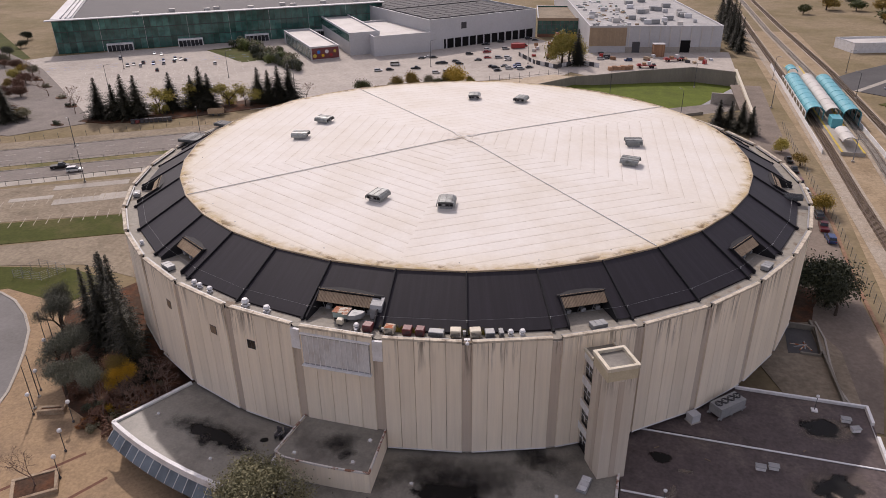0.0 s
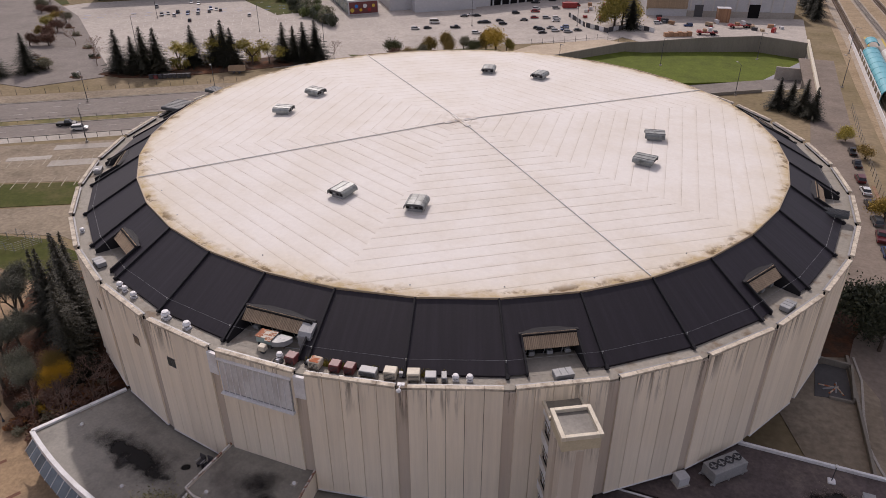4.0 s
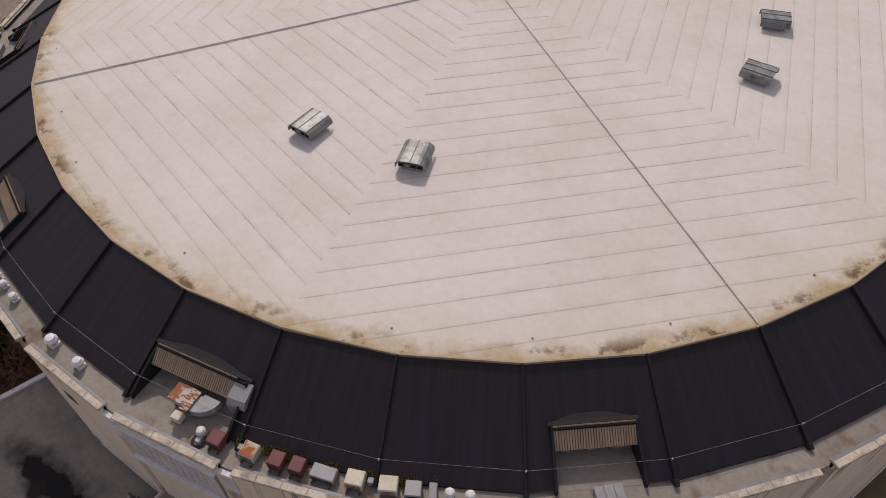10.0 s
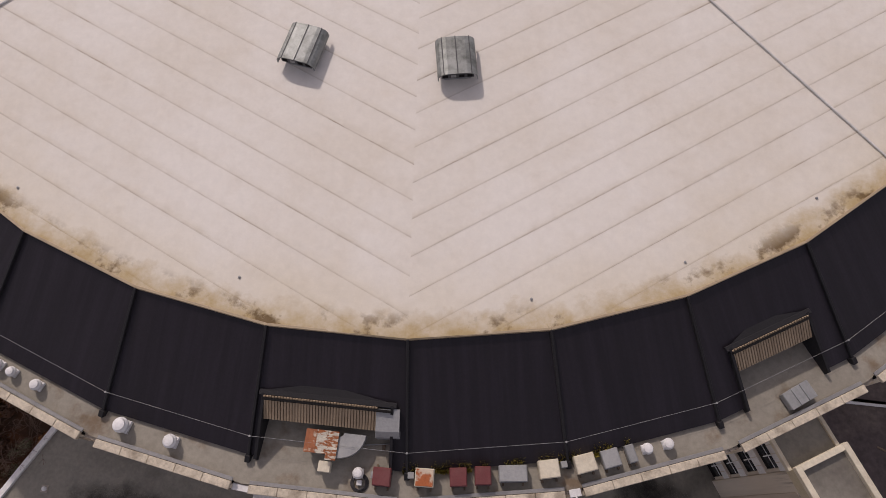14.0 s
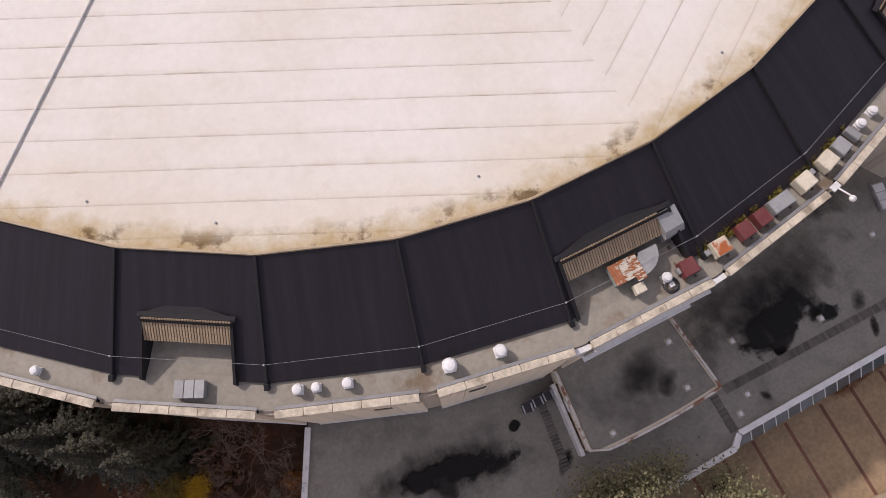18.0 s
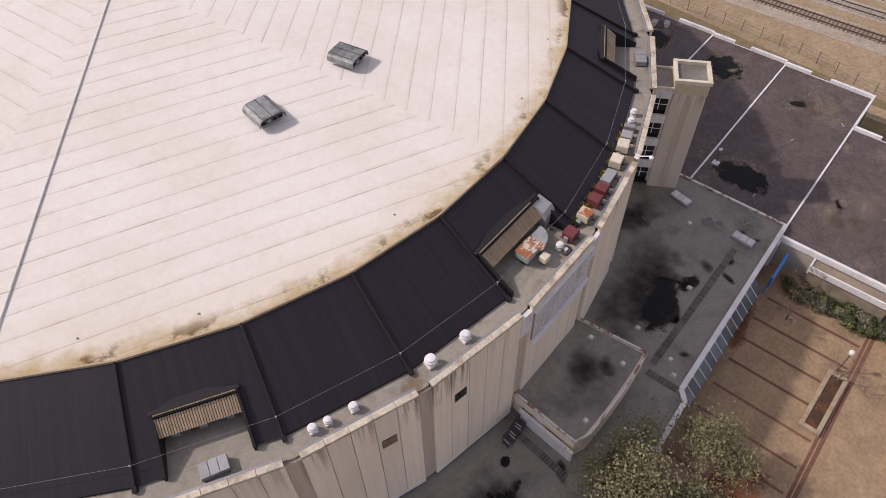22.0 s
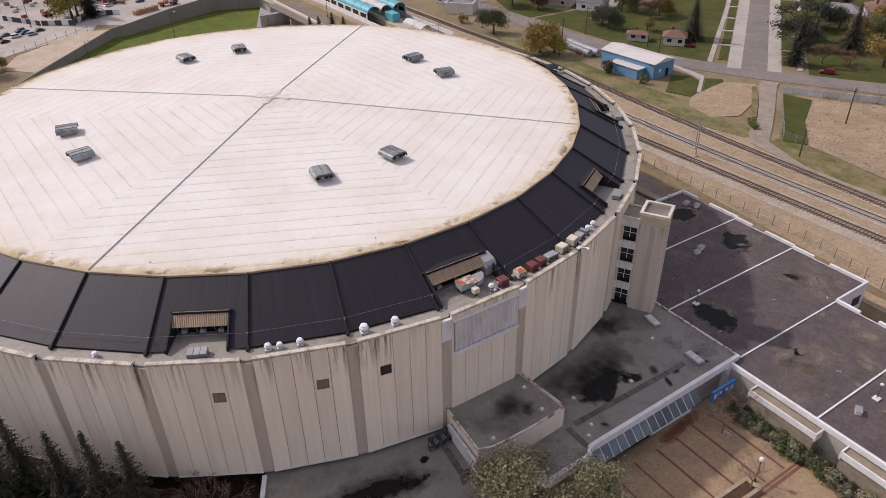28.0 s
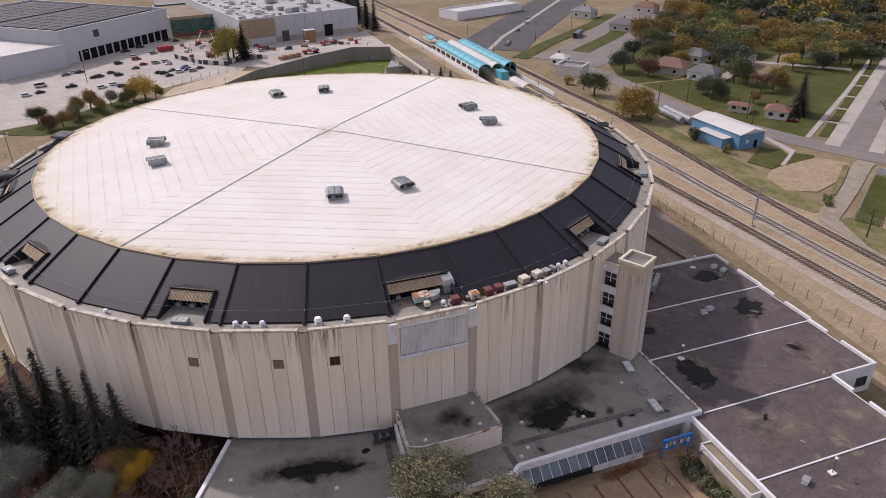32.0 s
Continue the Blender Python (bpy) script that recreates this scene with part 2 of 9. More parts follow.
def foliage(name, a, b):
    m = bpy.data.materials.new(name)
    n, l, p = nodes_of(m)
    g = n.new("ShaderNodeNewGeometry")
    o = n.new("ShaderNodeObjectInfo").outputs["Random"]
    col = mix_colour(n, l, g.outputs["Random Per Island"], a, b)
    col = mix_colour(n, l, 1.0, col, math_node(n, l, "ADD", math_node(n, l, "MULTIPLY", o, 0.5), 0.75), "MULTIPLY")
    l.new(col, p.inputs["Base Color"])
    p.inputs["Roughness"].default_value = 0.7
    return m


def glass(name, colour, rough=0.08):
    m = bpy.data.materials.new(name)
    n, l, p = nodes_of(m)
    pos = n.new("ShaderNodeNewGeometry").outputs["Position"]
    r = n.new("ShaderNodeObjectInfo").outputs["Random"]
    col = mix_colour(n, l, ramp(n, l, noise_node(n, l, pos, 0.3, 3.0), 0.35, 0.7), colour, tuple(c * 0.45 for c in colour))
    col = mix_colour(n, l, 1.0, col, math_node(n, l, "ADD", math_node(n, l, "MULTIPLY", r, 0.8), 0.6), "MULTIPLY")
    l.new(col, p.inputs["Base Color"])
    p.inputs["Roughness"].default_value, p.inputs["IOR"].default_value = rough, 1.5
    return m



def stain_decal(name, colour, rough, strength=1.0, hard=0.25, scale=0.5):
    """A stain that thins out towards its edge; lies on a roof or paving."""
    m = bpy.data.materials.new(name)
    n, l, p = nodes_of(m)
    pos = n.new("ShaderNodeNewGeometry").outputs["Position"]
    g = n.new("ShaderNodeTexCoord").outputs["Generated"]
    sub_ = n.new("ShaderNodeVectorMath")
    sub_.operation = "SUBTRACT"
    l.new(g, sub_.inputs[0])
    sub_.inputs[1].default_value = (0.5, 0.5, 0.5)
    fl = n.new("ShaderNodeVectorMath")
    fl.operation = "MULTIPLY"
    l.new(sub_.outputs[0], fl.inputs[0])
    fl.inputs[1].default_value = (2, 2, 0)
    ln = n.new("ShaderNodeVectorMath")
    ln.operation = "LENGTH"
    l.new(fl.outputs[0], ln.inputs[0])
    wob = math_node(n, l, "MULTIPLY", math_node(n, l, "SUBTRACT", noise_node(n, l, pos, scale, 6.0, 0.65), 0.5), 1.5)
    d = math_node(n, l, "ADD", ln.outputs["Value"], wob)
    inside = ramp(n, l, math_node(n, l, "MULTIPLY", ln.outputs["Value"], -1.0), -0.97, -0.72)
    a = math_node(n, l, "MULTIPLY", inside, ramp(n, l, math_node(n, l, "MULTIPLY", d, -1.0), -0.72, -0.72 + hard))
    l.new(math_node(n, l, "MULTIPLY", a, strength), p.inputs["Alpha"])
    col = mix_colour(n, l, noise_node(n, l, pos, 2.0, 4.0), colour, tuple(c * 0.6 for c in colour))
    l.new(col, p.inputs["Base Color"])
    p.inputs["Roughness"].default_value = rough
    p.inputs["Specular IOR Level"].default_value = 0.2
    return m


MEMBRANE = membrane_material()
ZINC = surface("weathered_zinc", (0.255, 0.268, 0.256), rough=0.5, metal=0.25, stain=(0.060, 0.064, 0.056), stain_amount=0.8, stain_scale=1.1, piece=0.2)
RIDGE = surface("ridge_metal", (0.64, 0.62, 0.59), rough=0.6, stain=(0.30, 0.28, 0.26), stain_scale=0.5)
PANEL = panel_material("precast_panel", (0.85, 0.745, 0.59))
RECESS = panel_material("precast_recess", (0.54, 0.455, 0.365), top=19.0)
TOWER = panel_material("tower_concrete", (0.60, 0.53, 0.435), top=19.5)
TOWER_CAP = surface("tower_cap", (0.50, 0.43, 0.29), stain=(0.35, 0.29, 0.19), stain_scale=0.5, piece=0.05)
COPING = surface("coping", (0.55, 0.48, 0.375), stain=(0.20, 0.155, 0.11), stain_scale=0.9, stain_amount=0.8, grain=0.3, piece=0.05)
RUBBER = rubber_material()
RIMEDGE = surface("stained_rim_metal", (0.40, 0.31, 0.20), rough=0.6, stain=(0.17, 0.12, 0.08), stain_scale=0.6, piece=0.1)
RIB = surface("black_rib", (0.010, 0.009, 0.011), rough=0.8, grain=0.3)
LEDGE = surface("ledge_membrane", (0.275, 0.250, 0.205), stain=(0.16, 0.105, 0.06), stain_amount=0.85, stain_scale=0.42, grain=0.2, grain_scale=3.4, edge=(0.55, 0.70), piece=0.06)
FLASHING = surface("zinc_flashing", (0.27, 0.265, 0.26), rough=0.5, metal=0.3, stain=(0.12, 0.12, 0.13), stain_scale=0.7, piece=0.1)
GALV = surface("galvanised_metal", (0.30, 0.30, 0.295), rough=0.55, metal=0.15, stain=(0.20, 0.21, 0.215), stain_amount=0.6, stain_scale=0.9, piece=0.12)
# near-black stands in for unlit depth in joints, slots and openings
DARK = surface("dark_void", (0.012, 0.011, 0.011), rough=0.9)
STEEL = surface("painted_steel", (0.08, 0.08, 0.085), rough=0.5, metal=0.4)
LOUVRE = surface("tan_louvre", (0.38, 0.28, 0.18), rough=0.7, stain=(0.28, 0.20, 0.13), stain_scale=0.8, piece=0.12)
# darker than LOUVRE: the shade between the slats is put into its colour
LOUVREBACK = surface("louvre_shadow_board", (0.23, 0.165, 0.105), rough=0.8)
CHIPPED = surface("chipped_white_edge", (0.62, 0.58, 0.53), rough=0.7, stain=(0.24, 0.10, 0.05), stain_amount=0.95, stain_scale=0.9, edge=(0.50, 0.58), grain=0.2)
WHITE = surface("white_paint", (0.72, 0.71, 0.70), rough=0.55, stain=(0.45, 0.42, 0.38), stain_scale=0.6, stain_amount=0.4, piece=0.05)
CREAM = surface("cream_paint", (0.60, 0.54, 0.42), rough=0.6, stain=(0.40, 0.31, 0.21), stain_scale=1.2, piece=0.08)
MAROON = surface("maroon_paint", (0.16, 0.035, 0.035), rough=0.5, stain=(0.22, 0.09, 0.08), stain_scale=1.2, piece=0.15)
RUST = surface("rusty_top", (0.52, 0.42, 0.32), rough=0.8, stain=(0.36, 0.10, 0.03), stain_amount=1.0, stain_scale=1.3, edge=(0.44, 0.52), grain=0.3)
TEALUNIT = surface("pale_teal_paint", (0.33, 0.42, 0.39), rough=0.6, stain=(0.30, 0.16, 0.08), stain_scale=1.5, stain_amount=0.6)
GREYROOF = surface("grey_roof_felt", (0.220, 0.203, 0.168), rough=0.5, stain=(0.088, 0.076, 0.064), stain_amount=0.7, stain_scale=0.16, grain=0.24, grain_scale=3.2, edge=(0.50, 0.66))
BLACKROOF = surface("dark_gravel_roof", (0.088, 0.066, 0.062), rough=0.8, stain=(0.19, 0.150, 0.120), stain_amount=0.55, stain_scale=0.14, grain=0.5, grain_scale=2.4, edge=(0.52, 0.70))
PUDDLE = stain_decal("wet_puddle", (0.010, 0.009, 0.008), 0.6, 0.97, 0.22)
CONCRETE = surface("weathered_concrete", (0.40, 0.365, 0.315), rough=0.9, stain=(0.24, 0.21, 0.175), stain_amount=0.5, stain_scale=0.12, grain=0.2, piece=0.06)
PAVING = surface("exposed_aggregate_paving", (0.345, 0.242, 0.145), rough=0.9, stain=(0.20, 0.145, 0.10), stain_amount=0.6, stain_scale=0.2, grain=0.3, grain_scale=2.4, piece=0.10)
PLANTERSTONE = surface("sandy_planter_stone", (0.37, 0.29, 0.205), rough=0.9, stain=(0.26, 0.17, 0.10), stain_amount=0.7, stain_scale=0.7, grain=0.3, piece=0.08)
BRICKBAND = surface("red_brick_band", (0.18, 0.090, 0.062), rough=0.9, stain=(0.11, 0.055, 0.04), stain_scale=0.8, piece=0.12)
REDPAVE = stain_decal("red_dust", (0.30, 0.115, 0.060), 0.95, 0.8, 0.7, 0.3)
ASPHALT = surface("asphalt", (0.105, 0.10, 0.098), rough=0.9, stain=(0.065, 0.062, 0.06), stain_amount=0.6, stain_scale=0.06, grain=0.15, grain_scale=2.0, edge=(0.4, 0.7))
CIRCLEGREY = surface("pale_asphalt", (0.20, 0.19, 0.18), rough=0.9, stain=(0.14, 0.13, 0.12), stain_amount=0.6, stain_scale=0.08, grain=0.15, grain_scale=2.0)
ROADGREY = surface("worn_road", (0.215, 0.188, 0.165), rough=0.85, stain=(0.15, 0.13, 0.11), stain_amount=0.6, stain_scale=0.07, grain=0.22, grain_scale=1.3)
TRACKGREY = surface("packed_grey_gravel", (0.29, 0.245, 0.19), rough=0.95, stain=(0.22, 0.175, 0.125), stain_amount=0.6, stain_scale=0.2, grain=0.3, grain_scale=2.0)
REDEARTH = surface("red_brown_earth", (0.25, 0.145, 0.095), rough=0.95, stain=(0.30, 0.22, 0.14), stain_amount=0.8, stain_scale=0.3, grain=0.3, grain_scale=2.0)
DRIVE = surface("tan_asphalt_drive", (0.215, 0.175, 0.142), rough=0.9, stain=(0.15, 0.122, 0.10), stain_amount=0.7, stain_scale=0.11, grain=0.25, grain_scale=1.5)
LOT = surface("old_parking_lot", (0.27, 0.222, 0.162), rough=0.95, stain=(0.17, 0.135, 0.095), stain_amount=0.7, stain_scale=0.09, grain=0.35, grain_scale=1.2)
TERRACE = surface("sandy_terrace_paving", (0.46, 0.375, 0.275), rough=0.9, stain=(0.33, 0.26, 0.18), stain_amount=0.5, stain_scale=0.15, grain=0.2, grain_scale=1.5)
PALELOT = surface("pale_concrete_lot", (0.43, 0.385, 0.335), rough=0.9, stain=(0.25, 0.22, 0.19), stain_amount=0.5, stain_scale=0.03, grain=0.22, grain_scale=0.8)
EARTH = surface("dry_earth_and_grass", (0.245, 0.19, 0.118), rough=0.95, stain=(0.16, 0.125, 0.06), stain_amount=0.8, stain_scale=0.035, grain=0.3, grain_scale=0.9, edge=(0.4, 0.65))
BANKLAWN = surface("fresh_bank_lawn", (0.108, 0.135, 0.022), rough=0.95, stain=(0.070, 0.085, 0.020), stain_amount=0.6, stain_scale=0.12, grain=0.3, grain_scale=1.4)
LAWN = surface("autumn_lawn", (0.060, 0.068, 0.015), rough=0.95, stain=(0.115, 0.098, 0.040), stain_amount=0.7, stain_scale=0.12, grain=0.3, grain_scale=1.4)
DARKSOIL = surface("leaf_littered_soil", (0.075, 0.046, 0.031), rough=0.95, stain=(0.17, 0.064, 0.028), stain_amount=0.8, stain_scale=0.25, grain=0.4, grain_scale=2.5)
BALLAST = surface("ballast", (0.37, 0.315, 0.25), rough=0.95, stain=(0.27, 0.20, 0.125), stain_amount=0.6, stain_scale=0.1, grain=0.4, grain_scale=4.0, bump=0.08)
DIRT = surface("pale_dirt", (0.33, 0.25, 0.16), rough=0.95, stain=(0.235, 0.17, 0.10), stain_amount=0.75, stain_scale=0.08, grain=0.35, grain_scale=1.5)
SLEEPER = surface("sleeper_wood", (0.185, 0.14, 0.10), rough=0.9, grain=0.4, piece=0.2)
RAIL = surface("rail_steel", (0.17, 0.12, 0.09), rough=0.5, metal=0.6)
BARK = surface("bark", (0.085, 0.065, 0.05), rough=0.95, grain=0.4, grain_scale=5.0)
ROUGHGRASS = surface("rough_dry_grass", (0.215, 0.172, 0.088), rough=0.95, stain=(0.095, 0.105, 0.030), stain_amount=0.9, stain_scale=0.13, grain=0.3, grain_scale=1.2, edge=(0.42, 0.62))
PALEBARK = surface("brown_twig_bark", (0.20, 0.135, 0.105), rough=0.95, grain=0.4)
SPRUCE = foliage("spruce_needles", (0.015, 0.015, 0.009), (0.054, 0.049, 0.026))
OLIVE = foliage("olive_leaves", (0.10, 0.092, 0.052), (0.27, 0.245, 0.15))
MOSSLEAF = foliage("moss_green_leaves", (0.040, 0.050, 0.014), (0.125, 0.125, 0.036))
ENTRYLEAF = foliage("olive_green_leaves", (0.085, 0.082, 0.036), (0.29, 0.262, 0.135))
# grey-green, and darker than OLIVE because the bed's shade is in the colour
WILLOW = foliage("shaded_grey_willow_leaves", (0.060, 0.062, 0.044), (0.165, 0.165, 0.115))
OCHRELEAF = foliage("ochre_leaves", (0.13, 0.088, 0.016), (0.32, 0.215, 0.045))
GREENLEAF = foliage("green_leaves", (0.055, 0.075, 0.018), (0.15, 0.17, 0.042))
YELLOWLEAF = foliage("yellow_leaves", (0.22, 0.15, 0.016), (0.50, 0.345, 0.05))
LIMELEAF = foliage("yellow_green_leaves", (0.19, 0.165, 0.024), (0.44, 0.35, 0.065))
ORANGELEAF = foliage("orange_leaves", (0.36, 0.19, 0.006), (0.62, 0.37, 0.015))
RUSTLEAF = foliage("rust_leaves", (0.17, 0.055, 0.016), (0.36, 0.15, 0.035))
BROWNLEAF = foliage("brown_leaves", (0.10, 0.052, 0.032), (0.20, 0.095, 0.055))
DARKLEAF = foliage("dark_leaves", (0.030, 0.038, 0.020), (0.075, 0.082, 0.038))
TEALGLASS = glass("green_curtain_glass", (0.062, 0.165, 0.137), 0.12)
RETAIN = surface("dull_retaining_concrete", (0.25, 0.225, 0.185), rough=0.9, stain=(0.16, 0.14, 0.11), stain_scale=0.15, stretch=(1, 1, 0.2))
DARKGLASS = glass("dark_window_glass", (0.030, 0.034, 0.040))
SKYLIGHT = glass("sloped_canopy_glass", (0.14, 0.17, 0.19), rough=0.15)
PALEGLASS = surface("translucent_panel", (0.60, 0.59, 0.575), rough=0.4, stain=(0.36, 0.31, 0.27), stain_scale=0.9, stain_amount=0.6, piece=0.12, stretch=(1, 1, 0.3))
TEALROOF = surface("teal_metal_roof", (0.09, 0.36, 0.42), rough=0.4, stain=(0.06, 0.26, 0.31), stain_scale=0.3, piece=0.05)
BLUEWALL = surface("blue_metal_siding", (0.13, 0.26, 0.40), rough=0.5, stain=(0.09, 0.19, 0.30), stain_scale=0.3, stretch=(1, 1, 0.1))
PALEROOF = surface("pale_roof", (0.55, 0.52, 0.48), rough=0.7, stain=(0.36, 0.33, 0.29), stain_scale=0.1, stain_amount=0.5)
GREYCLAD = surface("grey_cladding", (0.50, 0.495, 0.495), rough=0.6, stain=(0.33, 0.32, 0.31), stain_scale=0.05, piece=0.04)
DARKCLAD = surface("dark_cladding", (0.055, 0.052, 0.055), rough=0.8, stain=(0.09, 0.085, 0.085), stain_scale=0.08)
SHINGLE = surface("brown_shingle", (0.17, 0.10, 0.075), rough=0.9, grain=0.35, piece=0.3)
GREYSHINGLE = surface("grey_shingle", (0.21, 0.20, 0.195), rough=0.9, grain=0.35, piece=0.3)
SIDING = surface("pale_siding", (0.52, 0.48, 0.42), rough=0.7, piece=0.25)
TYRE = surface("tyre_rubber", (0.015, 0.015, 0.016), rough=0.85)
CHROME = surface("alloy", (0.4, 0.4, 0.41), rough=0.3, metal=0.8)
REDLAMP = surface("red_lamp", (0.35, 0.02, 0.02), rough=0.3)
CLEARLAMP = surface("clear_lamp", (0.7, 0.7, 0.68), rough=0.2)
BLUEPAINT = surface("bright_blue_paint", (0.03, 0.19, 0.55), rough=0.5)
YELLOWLINE = surface("yellow_line", (0.55, 0.40, 0.06), rough=0.8, stain_amount=0.5)
PAINTLINE = surface("worn_white_line", (0.55, 0.52, 0.47), rough=0.8, stain=(0.33, 0.28, 0.22), stain_amount=0.7, stain_scale=0.5)


def car_paint(name, c):
    return surface(name, c, rough=0.28, metal=0.2, grain=0.03, bump=0, stain_amount=0.1)


PAINTS = {k: car_paint(k + "_car_paint", c) for k, c in dict(black=(0.012, 0.012, 0.014), white=(0.62, 0.62, 0.61), silver=(0.33, 0.335, 0.34), grey=(0.11, 0.115, 0.12), red=(0.28, 0.015, 0.015), maroon=(0.10, 0.014, 0.018), blue=(0.03, 0.06, 0.16)).items()}


# ---- building tools ----
def mesh_from(name, verts, faces, material, smooth=False):
    me = bpy.data.meshes.new(name)
    me.from_pydata([tuple(v) for v in verts], [], [tuple(f) for f in faces])
    me.materials.append(material)
    if smooth:
        me.shade_smooth()
    me.update()
    return me


def piece(name, me, parent=None, label="", m=None):
    """Link a mesh as one object, under a parent where there is one."""
    ob = new(name, me)
    if parent is not None:
        ob.parent = parent
    if m is not None:
        ob.matrix_basis = m
    if label:
        ob["label"] = label
    return ob


def part(name, bm, material, parent, label="", m=None, smooth=False):
    me = bpy.data.meshes.new(name)
    bmesh.ops.recalc_face_normals(bm, faces=bm.faces[:])
    bm.to_mesh(me)
    bm.free()
    me.materials.append(material)
    if smooth:
        me.shade_smooth()
    return piece(name, me, parent, label, m)


def thing(name, label, category, m=None, group="", kind=""):
    ob = new(name)
    ob.empty_display_size = 0.2
    if m is not None:
        ob.matrix_basis = m
    return tagged(ob, label, category, group, kind)


def add_box(bm, x0, y0, z0, x1, y1, z1, bevel=0.0, m=None):
    g = bmesh.ops.create_cube(bm, size=1.0)
    vs = g["verts"]
    for v in vs:
        v.co = Vector((x0 + (v.co.x + 0.5) * (x1 - x0), y0 + (v.co.y + 0.5) * (y1 - y0), z0 + (v.co.z + 0.5) * (z1 - z0)))
    if bevel:
        es = list({e for v in vs for e in v.link_edges})
        r = bmesh.ops.bevel(bm, geom=es, offset=bevel, segments=1, affect="EDGES", profile=0.5)
        vs = list({v for f in r["faces"] for v in f.verts} | {v for v in vs if v.is_valid})
    if m is not None:
        bmesh.ops.transform(bm, matrix=m, verts=vs)
    return vs


def box(x0, y0, z0, x1, y1, z1, bevel=0.0, m=None):
    bm = bmesh.new()
    add_box(bm, x0, y0, z0, x1, y1, z1, bevel, m)
    return bm


def add_tube(bm, a, b, r0, r1=None, n=8, caps=True):
    r1 = r0 if r1 is None else r1
    a, b = Vector(a), Vector(b)
    q = (b - a).to_track_quat("Z", "Y")
    rings = []
    for c, r in ((a, r0), (b, r1)):
        rings.append([bm.verts.new(c + q @ Vector((r * math.cos(2 * math.pi * k / n), r * math.sin(2 * math.pi * k / n), 0))) for k in range(n)])
    for k in range(n):
        bm.faces.new((rings[0][k], rings[0][(k + 1) % n], rings[1][(k + 1) % n], rings[1][k]))
    if caps:
        bm.faces.new(rings[0][::-1]), bm.faces.new(rings[1])


def tube(a, b, r0, r1=None, n=8):
    bm = bmesh.new()
    add_tube(bm, a, b, r0, r1, n)
    return bm


def lathe(profile, n=16):
    """A turned solid from (radius, height) pairs."""
    bm = bmesh.new()
    rings = [[bm.verts.new((r * math.cos(2 * math.pi * k / n), r * math.sin(2 * math.pi * k / n), z)) for k in range(n)] for r, z in profile]
    for a, b in zip(rings, rings[1:]):
        for k in range(n):
            bm.faces.new((a[k], a[(k + 1) % n], b[(k + 1) % n], b[k]))
    bm.faces.new(rings[0][::-1]), bm.faces.new(rings[-1])
    return bm


def prism(points, z0, z1):
    """An upright block over a plan outline; z0 and z1 are heights."""
    bm = bmesh.new()
    lo = [bm.verts.new((x, y, z0)) for x, y in points]
    hi = [bm.verts.new((x, y, z1)) for x, y in points]
    bm.faces.new(lo[::-1]), bm.faces.new(hi)
    k = len(points)
    for i in range(k):
        bm.faces.new((lo[i], lo[(i + 1) % k], hi[(i + 1) % k], hi[i]))
    return bm


def polar(r, a, z=0.0):
    return Vector((r * math.cos(radians(a)), r * math.sin(radians(a)), z))


def radial(a, r=0.0, z=0.0):
    """A frame whose x axis points away from the hall's centre along the angle a."""
    return Matrix.Translation(polar(r, a, z)) @ Matrix.Rotation(radians(a), 4, "Z")


def sheet(name, points, z, material, label, category, thick=0.25, kind="structure"):
    ob = part(name, prism(points, z - thick, z), material, None)
    return tagged(ob, label, category, "", kind)


def strip(line, w0, w1):
    """The outline of a band along a plan line, from w0 to w1 sideways (left is positive)."""
    left, right = [], []
    pts = [Vector(p) for p in line]
    for i, p in enumerate(pts):
        d = (pts[min(i + 1, len(pts) - 1)] - pts[max(i - 1, 0)]).normalized()
        s = Vector((-d.y, d.x))
        left.append(tuple(p + s * w1)), right.append(tuple(p + s * w0))
    return right + left[::-1]


def clip_poly(poly, nx, ny, c):
    """The part of a convex plan polygon where nx*x + ny*y <= c."""
    out = []
    for i, p in enumerate(poly):
        q = poly[(i + 1) % len(poly)]
        a, b = nx * p[0] + ny * p[1] - c, nx * q[0] + ny * q[1] - c
        if a <= 0:
            out.append(p)
        if (a < 0 < b) or (b < 0 < a):
            t = a / (a - b)
            out.append((p[0] + t * (q[0] - p[0]), p[1] + t * (q[1] - p[1])))
    return out


# ---- the round hall ----
R_RIM, Z_RIM, Z_HUB = 49.6, 25.0, 26.3          # white roof
R_SKIRT, Z_SKIRT = 57.0, 20.95                  # foot of the black skirt roof
R_WALL, Z_WALL, Z_FOOT = 59.2, 20.95, 5.1       # outer wall panels
Z_LEDGE = 20.72
BAYS = [10 * k for k in range(36)]              # middle of each bay, degrees
hall = thing("round_arena_hall", "large round concrete arena hall with white membrane roof and black skirt", "arena")


def roof_z(x, y):
    d = max(abs(x * math.cos(radians(a)) + y * math.sin(radians(a))) for a in (-55, -115, 5))
    return Z_HUB - (Z_HUB - Z_RIM) * d / 47.0


